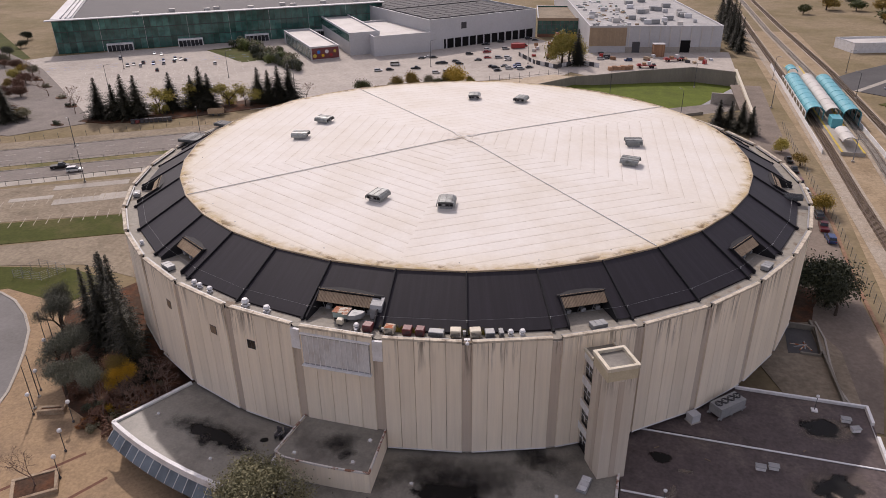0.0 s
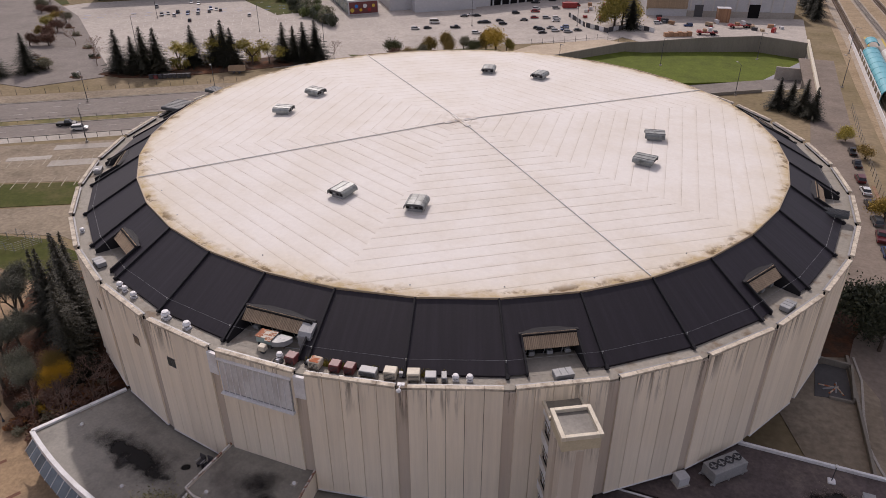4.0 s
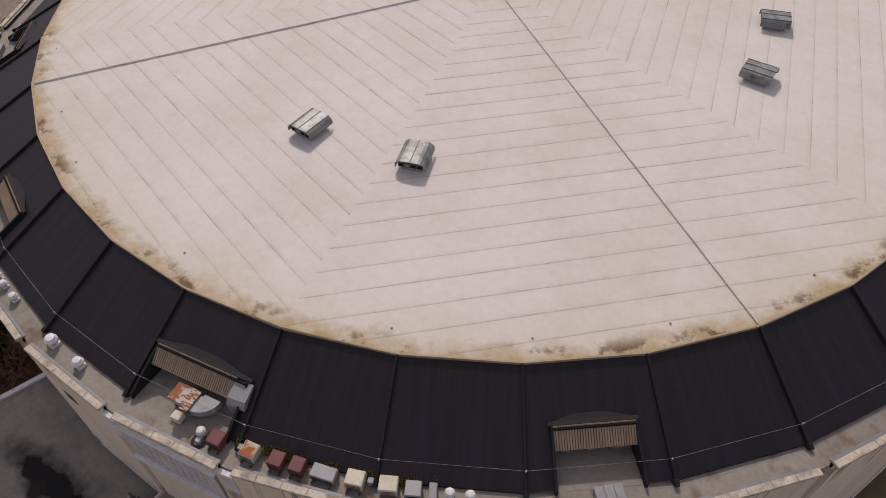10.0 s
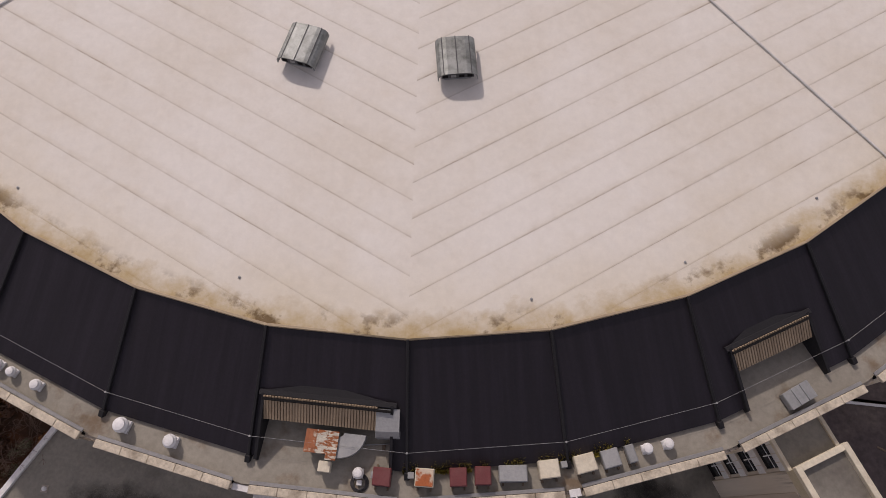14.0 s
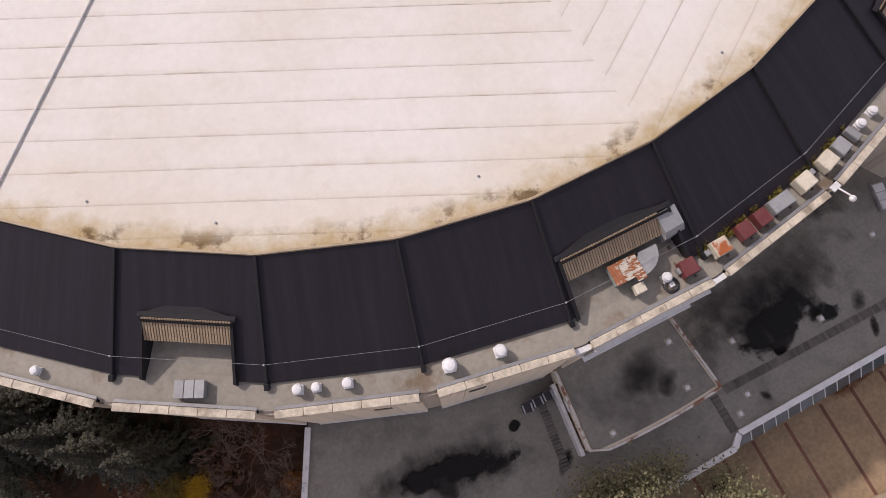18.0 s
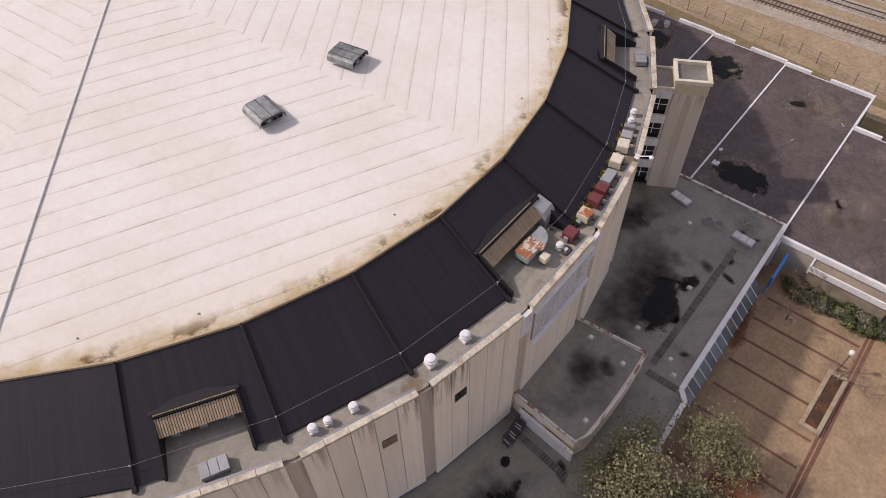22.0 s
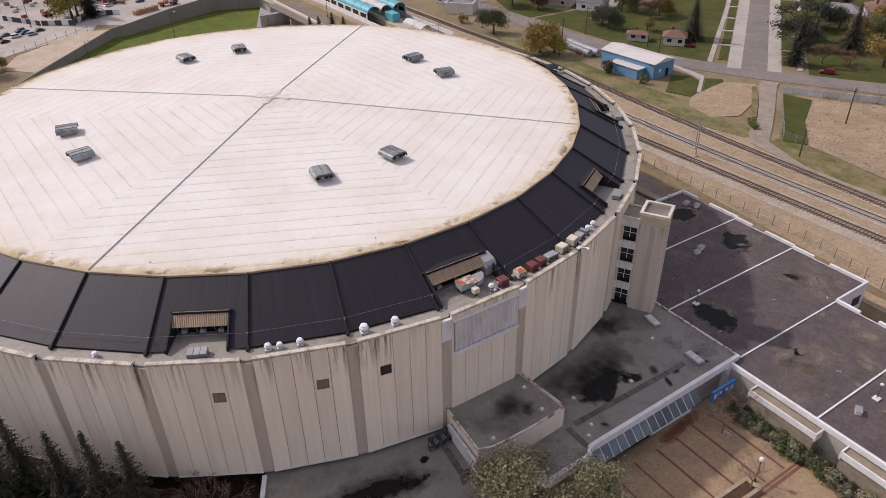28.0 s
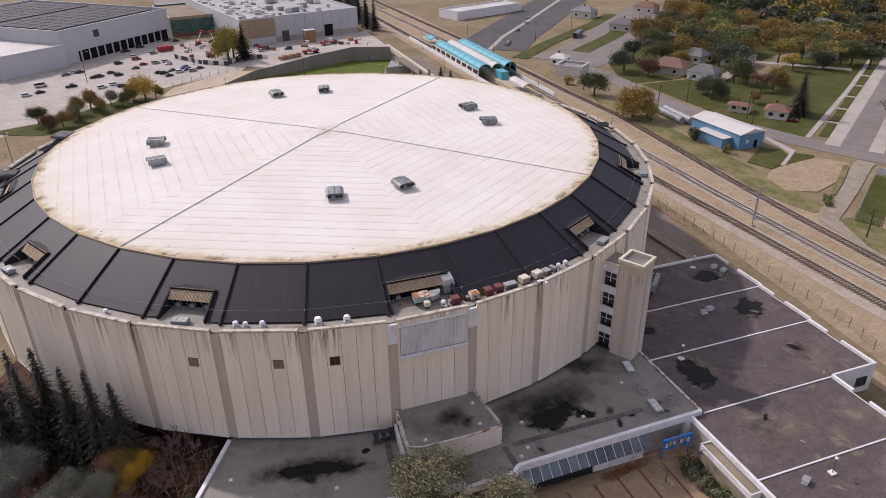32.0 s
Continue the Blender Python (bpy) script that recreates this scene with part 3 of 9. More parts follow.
def white_roof():
    """Six wedges of membrane sheets, each sheet lapping over the next one out."""
    roof = part("white_roof_deck", prism([tuple(polar(R_RIM - 0.15, 10 * k - 45)[:2]) for k in range(36)], 23.6, Z_RIM - 0.35), MEMBRANE, hall)
    rim = [tuple(polar(R_RIM, 10 * k - 45)[:2]) for k in range(36)]
    step = 2.2
    for s, mid in enumerate(range(-115, 245, 60)):
        n = Vector((math.cos(radians(mid)), math.sin(radians(mid))))
        shift = (0.0, 1.1, 0.45)[s % 3]
        i = 0
        while True:
            d0, d1 = max(0.0, i * step - shift), (i + 1) * step - shift
            i += 1
            if d0 > R_RIM:
                break
            poly = [p for p in rim]
            poly = clip_poly(poly, n.x, n.y, d1)
            poly = clip_poly(poly, -n.x, -n.y, -d0) if d0 > 0 else clip_poly(poly, -n.x, -n.y, 0.0)
            for side in (-1, 1):
                e = radians(mid + side * 30)
                nx, ny = (-math.sin(e), math.cos(e)) if side > 0 else (math.sin(e), -math.cos(e))
                poly = clip_poly(poly, nx, ny, 0.0) if len(poly) > 2 else poly
            if len(poly) < 3:
                continue
            # local frame: x along the lap, y outwards, origin on the outer lap
            ex, ey = Vector((-n.y, n.x)) * -1, n
            org = n * d1
            loc = [((Vector(p) - org).dot(ex), (Vector(p) - org).dot(ey)) for p in poly]
            zd = lambda y: Z_HUB - (Z_HUB - Z_RIM) * (d1 + y) / 47.0 - Z_RIM + 0.010 * (1 + y / step)
            hi = [(x, y, zd(y)) for x, y in loc]
            lo = [(x, y, zd(y) - 0.12) for x, y in loc]
            k = len(hi)
            faces = [tuple(range(k))] + [(j, (j + k), (j + 1) % k + k, (j + 1) % k) for j in range(k)]
            me = mesh_from("membrane_sheet", hi + lo, faces, MEMBRANE)
            m = Matrix(((ex.x, ey.x, 0, org.x), (ex.y, ey.y, 0, org.y), (0, 0, 1, Z_RIM), (0, 0, 0, 1)))
            piece("membrane_sheet", me, roof, m=m)
    # rim flashing, one length a side
    bm = bmesh.new()
    w = 2 * R_RIM * math.sin(radians(5)) / 2
    rr = R_RIM * math.cos(radians(5))
    add_box(bm, rr - 0.10, -w, -0.22, rr + 0.07, w, 0.06, 0.02)
    me = bpy.data.meshes.new("rim_flashing")
    bm.to_mesh(me), bm.free()
    me.materials.append(RIMEDGE)
    for a in BAYS:
        piece("rim_flashing", me, roof, m=radial(a, 0, Z_RIM))
    # ridges over the two diagonals
    for a in (45, 135, 225, 315):
        for k in range(13):
            bm = bmesh.new()
            r0, r1 = 0.5 + k * 3.76, 0.5 + (k + 1) * 3.76 - 0.03
            p0, p1 = polar(r0, a), polar(r1, a)
            p0.z, p1.z = roof_z(p0.x, p0.y) + 0.10, roof_z(p1.x, p1.y) + 0.10
            add_tube(bm, p0, p1, 0.072, n=8)
            part("ridge_cap", bm, RIDGE, roof, "grey metal ridge cap")
    bm = bmesh.new()
    for a in (45, 135, 225, 315):
        add_box(bm, 0.3, -0.45, -0.02, 2.9, 0.45, 0.07, 0.02, Matrix.Rotation(radians(a), 4, "Z"))
    add_box(bm, -0.5, -0.5, -0.01, 0.5, 0.5, 0.12, 0.03)
    part("hub_patch", bm, MEMBRANE, roof, "soiled raised membrane patch", m=Matrix.Translation((0, 0, Z_HUB)))
    # small roof drains by the rim
    for a in (-98, -64, -118, -128, -76, -142, -37, -156, -52):
        me = lathe([(0.09, 0.0), (0.09, 0.04), (0.04, 0.05), (0.04, 0.09)], 8)
        p = polar(46.6 + (a % 3) * 0.5, a)
        part("roof_drain", me, GALV, roof, "small dark drain", m=Matrix.Translation((p.x, p.y, roof_z(p.x, p.y) + 0.03)))


def skirt():
    """Black sloping skirt: a panel a bay, ribs between, a recessed louvre dormer every third bay."""
    up = math.cos(radians(5))
    ra, rb = R_RIM * up, R_SKIRT * up
    wa, wb = R_RIM * math.sin(radians(5)), R_SKIRT * math.sin(radians(5))
    za, zb = Z_RIM - 0.12, Z_SKIRT

    def at(t, s, dz=0.0):
        return (ra + (rb - ra) * t, s * (wa + (wb - wa) * t), za + (zb - za) * t + dz)
    whole = mesh_from("skirt_panel", [at(0, -1), at(1, -1), at(1, 1), at(0, 1), at(0, -1, -0.3), at(1, -1, -0.3), at(1, 1, -0.3), at(0, 1, -0.3)], [(0, 1, 2, 3), (1, 5, 6, 2), (0, 4, 5, 1), (3, 2, 6, 7)], RUBBER)
    rib = bmesh.new()
    lv = math.hypot(R_SKIRT + 0.35 - R_RIM, za - zb)
    add_box(rib, 0, -0.09, -0.1, lv, 0.09, 0.20, 0.03)
    add_box(rib, lv - 0.35, -0.17, -0.3, lv + 0.12, 0.17, 0.28, 0.03)
    rib_me = bpy.data.meshes.new("rib")
    rib.to_mesh(rib_me), rib.free()
    rib_me.materials.append(RIB)
    post = mesh_from("wire_post", *lathe_data([(0.05, 0), (0.03, 0.26), (0.07, 0.28), (0.07, 0.34)], 6), GALV)
    slope = math.degrees(math.atan2(za - zb, R_SKIRT - R_RIM))
    for a in BAYS:
        m = radial(a)
        if a % 30:
            piece("skirt_panel", whole, hall, m=m)
        piece("rib", rib_me, hall, m=radial(a + 5, R_RIM, za + 0.02) @ Matrix.Rotation(radians(slope), 4, "Y"))
        t = 0.86
        piece("wire_post", post, hall, m=radial(a + 5, R_RIM + (R_SKIRT - R_RIM) * t, za + (zb - za) * t + 0.18))
    # lightning wire
    for a in BAYS:
        bm = bmesh.new()
        t = 0.86
        r, z = R_RIM + (R_SKIRT - R_RIM) * t, za + (zb - za) * t + 0.48
        add_tube(bm, polar(r, a - 5, z), polar(r, a + 5, z), 0.013, n=4)
        part("lightning_wire", bm, GALV, hall, "thin pale wire on small posts")

    # louvre dormers
    for a in BAYS:
        if a % 30:
            continue
        wide = a == 270
        s0, s1 = (-0.90, 0.80) if wide else (-0.605, 0.605)
        t0 = 0.53
        m = radial(a)
        p = [at(0, -1), at(1, -1), at(1, s0), at(t0, s0), at(t0, s1), at(1, s1), at(1, 1), at(0, 1)]
        panel = piece("skirt_panel", mesh_from("skirt_panel_cut", p, [(0, 1, 2, 3), (0, 3, 4, 7), (7, 4, 5, 6)], RUBBER), hall, m=m)
        top, foot = at(t0, s0), at(1, s0)
        y0, y1, yb0, yb1 = at(t0, s0)[1], at(t0, s1)[1], at(1, s0)[1], at(1, s1)[1]
        xt, zt = top[0], top[2]
        for y, yb in ((y0, yb0), (y1, yb1)):
            bm = bmesh.new()
            k = 0.09 if y < 0 else -0.09
            pts = [(xt - 0.1, y, zt + 0.42), (xt + 1.5, y + (yb - y) * 0.45, zt - 0.40), (rb + 0.25, yb, zb + 0.30), (rb + 0.25, yb, Z_LEDGE - 0.05), (xt - 0.1, y, Z_LEDGE - 0.05)]
            va = [bm.verts.new((q[0], q[1] - k, q[2])) for q in pts]
            vb = [bm.verts.new((q[0], q[1] + k, q[2])) for q in pts]
            bm.faces.new(va), bm.faces.new(vb[::-1])
            for i in range(5):
                bm.faces.new((va[i], va[(i + 1) % 5], vb[(i + 1) % 5], vb[i]))
            part("cheek", bm, RIB, panel, m=None)
        # cap over the louvre
        bm = bmesh.new()
        add_box(bm, xt - 0.34, y0 - 0.28, zt + 0.22, xt + 0.03, y1 + 0.28, zt + 0.38, 0.04)
        yc = y0 + (y1 - y0) * 0.45
        vs = [bm.verts.new(q) for q in ((xt - 0.85, yc - 0.9, zt + 0.42), (xt - 0.85, yc + 0.9, zt + 0.42), (xt - 0.28, y1, zt + 0.35), (xt - 0.28, y0, zt + 0.35))]
        bm.faces.new(vs)
        part("dormer_cap", bm, RIB, panel)
        # slats of the louvre, on a slant
        x0, z0, x1, z1 = xt + 0.04, zt + 0.40, xt + 1.32, zt - 0.66
        L = math.hypot(x1 - x0, z0 - z1)
        slat = bmesh.new()
        add_box(slat, 0, -0.066, -0.04, L, 0.066, 0.03, 0.012)
        slat_me = bpy.data.meshes.new("slat")
        slat.to_mesh(slat_me), slat.free()
        slat_me.materials.append(LOUVRE)
        rot = Matrix.Rotation(math.atan2(z0 - z1, x1 - x0), 4, "Y")
        lw = y1 - y0 - (0.85 if wide else 0.0)
        # backing board coloured as the shade seen between the slats
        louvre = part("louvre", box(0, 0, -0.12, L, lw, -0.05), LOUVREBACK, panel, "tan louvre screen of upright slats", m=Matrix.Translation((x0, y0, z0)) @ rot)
        count = int(lw / 0.18)
        for i in range(count):
            piece("slat", slat_me, louvre, m=Matrix.Translation((0, (i + 0.5) * lw / count, 0)))
        part("back_wall", box(xt + 0.15, y0, Z_LEDGE - 0.05, xt + 0.30, y1, zt + 0.4), DARK, panel)
        for i in range(3):
            y = y0 + (i + 0.5) / 3 * (y1 - y0)
            part("duct_box", box(xt + 0.3, y - 0.3, Z_LEDGE + 0.25, xt + 0.9, y + 0.3, Z_LEDGE + 0.7, 0.03), GALV, panel, "grey box under the louvre")
            part("prop", tube((xt + 0.5, y - 0.6, Z_LEDGE), (xt + 1.1, y - 0.6, z1 + 0.1), 0.04, n=6), GALV, panel)
        part("dormer_floor", box(xt, y0, Z_LEDGE - 0.3, rb + 0.05, y1, Z_LEDGE + 0.012), LEDGE, panel, "grey felt floor of the recess")


def lathe_data(profile, n):
    verts = [(r * math.cos(2 * math.pi * k / n), r * math.sin(2 * math.pi * k / n), z) for r, z in profile for k in range(n)]
    faces = [(i * n + k, i * n + (k + 1) % n, (i + 1) * n + (k + 1) % n, (i + 1) * n + k) for i in range(len(profile) - 1) for k in range(n)]
    return verts, faces + [tuple(range((len(profile) - 1) * n, len(profile) * n))]


def ledge_and_wall():
    up = math.cos(radians(5))
    r0, r1 = 55.0, R_WALL + 0.05
    for a in BAYS:
        pts = [tuple(polar(r0, a - 5)[:2]), tuple(polar(r1 - 0.5, a - 5)[:2]), tuple(polar(r1 - 0.5, a + 5)[:2]), tuple(polar(r0, a + 5)[:2])]
        part("ledge", prism(pts, Z_LEDGE - 0.3, Z_LEDGE), LEDGE, hall, "grey roofing felt ledge")
    # panels, coping and recess of one bay, shared by all bays
    half = 4.42
    rw = R_WALL * up
    W = R_WALL * math.sin(radians(half))
    wp = 2 * W / 5
    pan = bmesh.new()
    add_box(pan, -0.28, -wp / 2 + 0.02, 0, 0, wp / 2 - 0.02, Z_WALL - Z_FOOT, 0.025)
    pan_me = bpy.data.meshes.new("wall_panel")
    pan.to_mesh(pan_me), pan.free()
    pan_me.materials.append(PANEL)
    cop = bmesh.new()
    add_box(cop, -0.42, -wp / 2 + 0.010, 0, 0.10, wp / 2 - 0.010, 0.28, 0.03)
    cop_me = bpy.data.meshes.new("coping_stone")
    cop.to_mesh(cop_me), cop.free()
    cop_me.materials.append(COPING)
    fl = box(-0.68, -W, 0.02, -0.44, W, 0.16, 0.02)
    fl_me = bpy.data.meshes.new("gutter_flashing")
    fl.to_mesh(fl_me), fl.free()
    fl_me.materials.append(FLASHING)
    rec = bmesh.new()
    add_box(rec, -0.9, -0.75, 0, -0.36, 0.75, Z_WALL - Z_FOOT - 0.45)
    rec_me = bpy.data.meshes.new("recess_panel")
    rec.to_mesh(rec_me), rec.free()
    rec_me.materials.append(RECESS)
    base = box(-0.35, -W, 0, 0.06, W, 0.16, 0.01)
    base_me = bpy.data.meshes.new("base_trim")
    base.to_mesh(base_me), base.free()
    base_me.materials.append(WHITE)
    back = box(-0.5, -W + 0.02, 0, -0.33, W - 0.02, Z_WALL - Z_FOOT - 0.1)
    back_me = bpy.data.meshes.new("joint_backing")
    back.to_mesh(back_me), back.free()
    back_me.materials.append(DARK)
    under = box(-6.0, -5.2, 0, -5.6, 5.2, Z_FOOT)
    under_me = bpy.data.meshes.new("base_wall")
    under.to_mesh(under_me), under.free()
    under_me.materials.append(DARKGLASS)
    soffit = box(-6.0, -5.2, 0, -0.3, 5.2, 0.2)
    soffit_me = bpy.data.meshes.new("soffit")
    soffit.to_mesh(soffit_me), soffit.free()
    soffit_me.materials.append(CONCRETE)
    for a in BAYS:
        m = radial(a, rw, Z_FOOT)
        bay = part("wall_bay", box(-0.32, -W, 0.05, -0.30, W, Z_WALL - Z_FOOT - 0.05), DARK, hall, "precast concrete wall bay with streaked panels", m=m)
        for i in range(5):
            y = (i - 2) * wp
            piece("wall_panel", pan_me, bay, m=Matrix.Translation((0, y, 0)))
            piece("coping_stone", cop_me, bay, m=Matrix.Translation((0, y, Z_WALL - Z_FOOT)))
        piece("gutter_flashing", fl_me, bay, m=Matrix.Translation((0, 0, Z_WALL - Z_FOOT)))
        piece("base_trim", base_me, bay)
        piece("joint_backing", back_me, bay)
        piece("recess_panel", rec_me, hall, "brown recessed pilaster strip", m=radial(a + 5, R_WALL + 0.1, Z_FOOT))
        piece("base_wall", under_me, hall, "dark glazed wall under the overhang", m=radial(a, rw, 0))
        piece("soffit", soffit_me, hall, m=radial(a, rw, Z_FOOT - 0.25))
    # small square windows; brown panes below -105 degrees paint in the glass's ochre reflection
    for a in (-101.9, -108.5, -118.5):
        c = round(a / 10) * 10
        y = math.tan(radians(a - c)) * rw
        y = round(y / wp) * wp
        m = radial(c, rw, 16.45)
        win = part("small_window", box(-0.05, y - 0.62, -0.62, 0.035, y + 0.62, 0.62), STEEL, hall, "small square dark window in the wall", m=m)
        part("pane", box(0.036, y - 0.55, -0.55, 0.05, y - 0.03, 0.55), LOUVREBACK if a < -105 else DARKGLASS, win)
        part("pane", box(0.036, y + 0.03, -0.55, 0.05, y + 0.55, 0.55), LOUVREBACK if a < -105 else DARKGLASS, win)
    # large translucent window high in the bay above the entrance
    m = radial(-90, rw, 0)
    win = part("tall_translucent_window", box(0.0, -4.25, 16.0, 0.14, 4.25, 20.25), GALV, hall, "band of weathered translucent window panes", m=m)
    for i in range(12):
        y = -4.15 + i * 8.3 / 12
        part("pane", box(0.141, y + 0.03, 16.2, 0.17, y + 8.3 / 12 - 0.03, 20.0), PALEGLASS, win)
    for i in range(13):
        y = -4.15 + i * 8.3 / 12
        part("mullion", box(0.15, y - 0.03, 16.0, 0.24, y + 0.03, 20.2), WHITE, win)
    part("sill", box(0.0, -4.4, 15.8, 0.5, 4.4, 16.0, 0.02), WHITE, win)
    part("head", box(0.0, -4.4, 20.2, 0.35, 4.4, 20.34, 0.02), WHITE, win)
    for a in (-95, -85):
        part("white_infill", box(-0.45, -0.6, 17.9, -0.05, 0.6, 20.6, 0.02), WHITE, hall, "white sheet infill at the top of the recess", m=radial(a, R_WALL + 0.05, 0))


white_roof()
skirt()
ledge_and_wall()


# ---- hoods on the white roof ----
def roof_hood():
    """A curved metal ventilator hood: curb, shell in four sheets, ends with dark slots."""
    h = thing("roof_ventilator", "grey metal roof ventilator hood with curved sides", "ventilator", group="ventilators on the white roof")
    part("curb", box(-1.25, -1.05, -0.1, 1.25, 1.05, 0.55, 0.03), GALV, h)
    prof = []
    for k in range(13):
        t = math.pi * k / 12
        c, s = math.cos(t), math.sin(t)
        prof.append((1.55 * (abs(c) ** 0.55) * (1 if c > 0 else -1), 0.50 + 0.85 * (abs(s) ** 0.6)))
    cuts = [0, 4, 6, 8, 12]
    for i in range(4):
        bm = bmesh.new()
        seg = prof[cuts[i]:cuts[i + 1] + 1]
        outer = [[bm.verts.new((x, y, z)) for y, z in seg] for x in (-1.7, 1.7)]
        inner = [[bm.verts.new((x, y * 0.95, z - 0.06)) for y, z in seg] for x in (-1.7, 1.7)]
        for k in range(len(seg) - 1):
            bm.faces.new((outer[0][k], outer[1][k], outer[1][k + 1], outer[0][k + 1]))
            bm.faces.new((inner[0][k], inner[0][k + 1], inner[1][k + 1], inner[1][k]))
            for e in (0, 1):
                bm.faces.new((outer[e][k], inner[e][k], inner[e][k + 1], outer[e][k + 1]))
        part("shell_sheet", bm, ZINC, h)
        if i:
            y, z = prof[cuts[i]]
            part("seam", tube((-1.72, y, z + 0.02), (1.72, y, z + 0.02), 0.035, n=6), STEEL, h)
    for x in (-1.45, 1.45):
        end = part("end_plate", box(x - 0.03, -1.25, 0.45, x + 0.03, 1.25, 1.12), STEEL, h)
        s = 1 if x > 0 else -1
        for k in range(4):
            y = -0.95 + k * 0.63
            # black slots are flat plates, the shade of the openings painted on
            part("slot", box(x + s * 0.031, y - 0.2, 0.55, x + s * 0.05, y + 0.2, 0.85), (DARK, GALV)[k % 3 == 1], end)
    return h


hood = None
for k, (x, y) in enumerate(((-5.3, -30.1), (5.3, -30.1), (-5.3, 30.2), (5.2, 30.2), (30.1, -5.3), (30.1, 5.3), (-30.2, -5.3), (-30.2, 5.3))):
    turn = math.degrees(math.atan2(y, x))
    m = Matrix.Translation((x, y, roof_z(x, y) + 0.02)) @ Matrix.Rotation(radians(turn), 4, "Z") @ Matrix.Scale(0.88, 4)
    if hood is None:
        hood = roof_hood()
        hood.matrix_basis = m
    else:
        copy_thing(hood, m @ Matrix.Scale(1 / 0.88, 4))


# ---- units on the ledge ----
def mushroom_vent(m, size=1.0, label="white round mushroom roof vent on a square curb"):
    v = thing("mushroom_vent", label, "roof vent", m, group="vents on the ledge")
    s = size * 0.86
    part("curb", box(-0.38 * s, -0.38 * s, 0, 0.38 * s, 0.38 * s, 0.25 * s, 0.02), WHITE, v)
    part("neck", lathe([(0.26 * s, 0.24 * s), (0.26 * s, 0.55 * s)], 12), GALV, v)
    part("cap", lathe([(0.30 * s, 0.48 * s), (0.45 * s, 0.52 * s), (0.46 * s, 0.66 * s), (0.36 * s, 0.80 * s), (0.34 * s, 0.92 * s), (0.15 * s, 0.97 * s)], 16), WHITE, v, smooth=False)
    return v


def condenser(m, mat, top, w=1.25, d=1.1, h=0.85, label="cream air-conditioning condenser on timber bearers"):
    c = thing("condenser_unit", label, "air conditioner", m, group="units along the ledge")
    body = part("body", box(-d / 2, -w / 2, 0.18, d / 2, w / 2, 0.18 + h, 0.04), mat, c)
    part("top_panel", box(-d / 2 + 0.05, -w / 2 + 0.05, 0.18 + h, d / 2 - 0.05, w / 2 - 0.05, 0.21 + h, 0.01), top, c)
    for s in (-1, 1):
        part("bearer", box(-d / 2 - 0.2, s * w * 0.35 - 0.06, 0, d / 2 + 0.2, s * w * 0.35 + 0.06, 0.18), SLEEPER, c)
    for k in range(4):
        part("grille_slat", box(d / 2, -w / 2 + 0.1, 0.3 + k * h * 0.2, d / 2 + 0.02, w / 2 - 0.1, 0.36 + k * h * 0.2), STEEL, body)
    return c


def long_box(m, w=1.95, d=1.05, label="grey metal three-lid roof box"):
    b = thing("roof_box", label, "roof unit", m, group="boxes below the louvres")
    part("body", box(-d / 2, -w / 2, 0.12, d / 2, w / 2, 0.62, 0.02), GALV, b)
    for k in range(3):
        y = -w / 2 + k * w / 3
        part("lid", box(-d / 2 - 0.05, y + 0.02, 0.62, d / 2 + 0.05, y + w / 3 - 0.02, 0.68, 0.015), GALV, b)
    for y in (-w / 2 + 0.15, w / 2 - 0.15):
        part("foot", box(-d / 2, y - 0.06, 0, d / 2, y + 0.06, 0.12), STEEL, b)
    return b


def on_ledge(a, r):
    return radial(a, r, Z_LEDGE)


for a, r, s in ((-113.0, 57.5, 0.95), (-111.85, 57.45, 0.85), (-109.85, 57.4, 0.95), (-103.35, 57.45, 1.25), (-100.0, 57.4, 1.12), (-88.0, 57.2, 0.9), (-70.0, 57.3, 0.9), (-68.65, 57.35, 0.9), (-129.9, 57.7, 0.8), (-150.0, 57.5, 1.0)):
    mushroom_vent(on_ledge(a, r), s)
for a in (-119.8, -150.5, -59.6, -30.5):
    long_box(on_ledge(a, 57.45) @ Matrix.Rotation(radians(4), 4, "Z"))
rng = random.Random(4)
UNITS = ((-86.5, MAROON, MAROON, 1.1, "faded maroon ventilator box with cream side"), (-83.9, CREAM, RUST, 1.15, "cream condenser with a rusty lid"), (-81.85, MAROON, MAROON, 1.05, "maroon painted roof fan box"), (-80.35, MAROON, MAROON, 1.0, "maroon painted roof fan box"), (-78.5, GALV, GALV, 1.75, "low grey metal roof box with ribbed lid"), (-76.3, CREAM, CREAM, 1.25, "cream condenser with stained lid"), (-74.05, CREAM, CREAM, 1.25, "cream condenser with stained lid"), (-72.4, GALV, GALV, 1.1, "plain grey metal roof box"), (-71.1, GALV, GALV, 0.55, "narrow blue-grey ledge condenser unit"))
for a, mat, top, w, text in UNITS:
    condenser(on_ledge(a, 57.35) @ Matrix.Rotation(radians(rng.uniform(-5, 5)), 4, "Z"), mat, top, w, 1.1 if w < 1.7 else 1.0, 0.8 if mat is not GALV else 0.55, text)

# rusty duct unit and its elbow in the wide louvre bay
STREAKRUST = surface("streaked_rust_sheet", (0.50, 0.46, 0.38), rough=0.75, stain=(0.27, 0.085, 0.025), stain_amount=1.0, stain_scale=2.2, edge=(0.47, 0.53), grain=0.35, stretch=(1.0, 2.6, 1.0))
REDRUST = surface("red_rust_sheet", (0.30, 0.105, 0.045), rough=0.8, stain=(0.47, 0.40, 0.31), stain_amount=0.9, stain_scale=2.0, edge=(0.58, 0.64), grain=0.4)
m = on_ledge(-90.4, 55.7)
u = thing("rusted_air_handler", "pale teal air handler with rusted lid and duct elbow", "air handler", m)
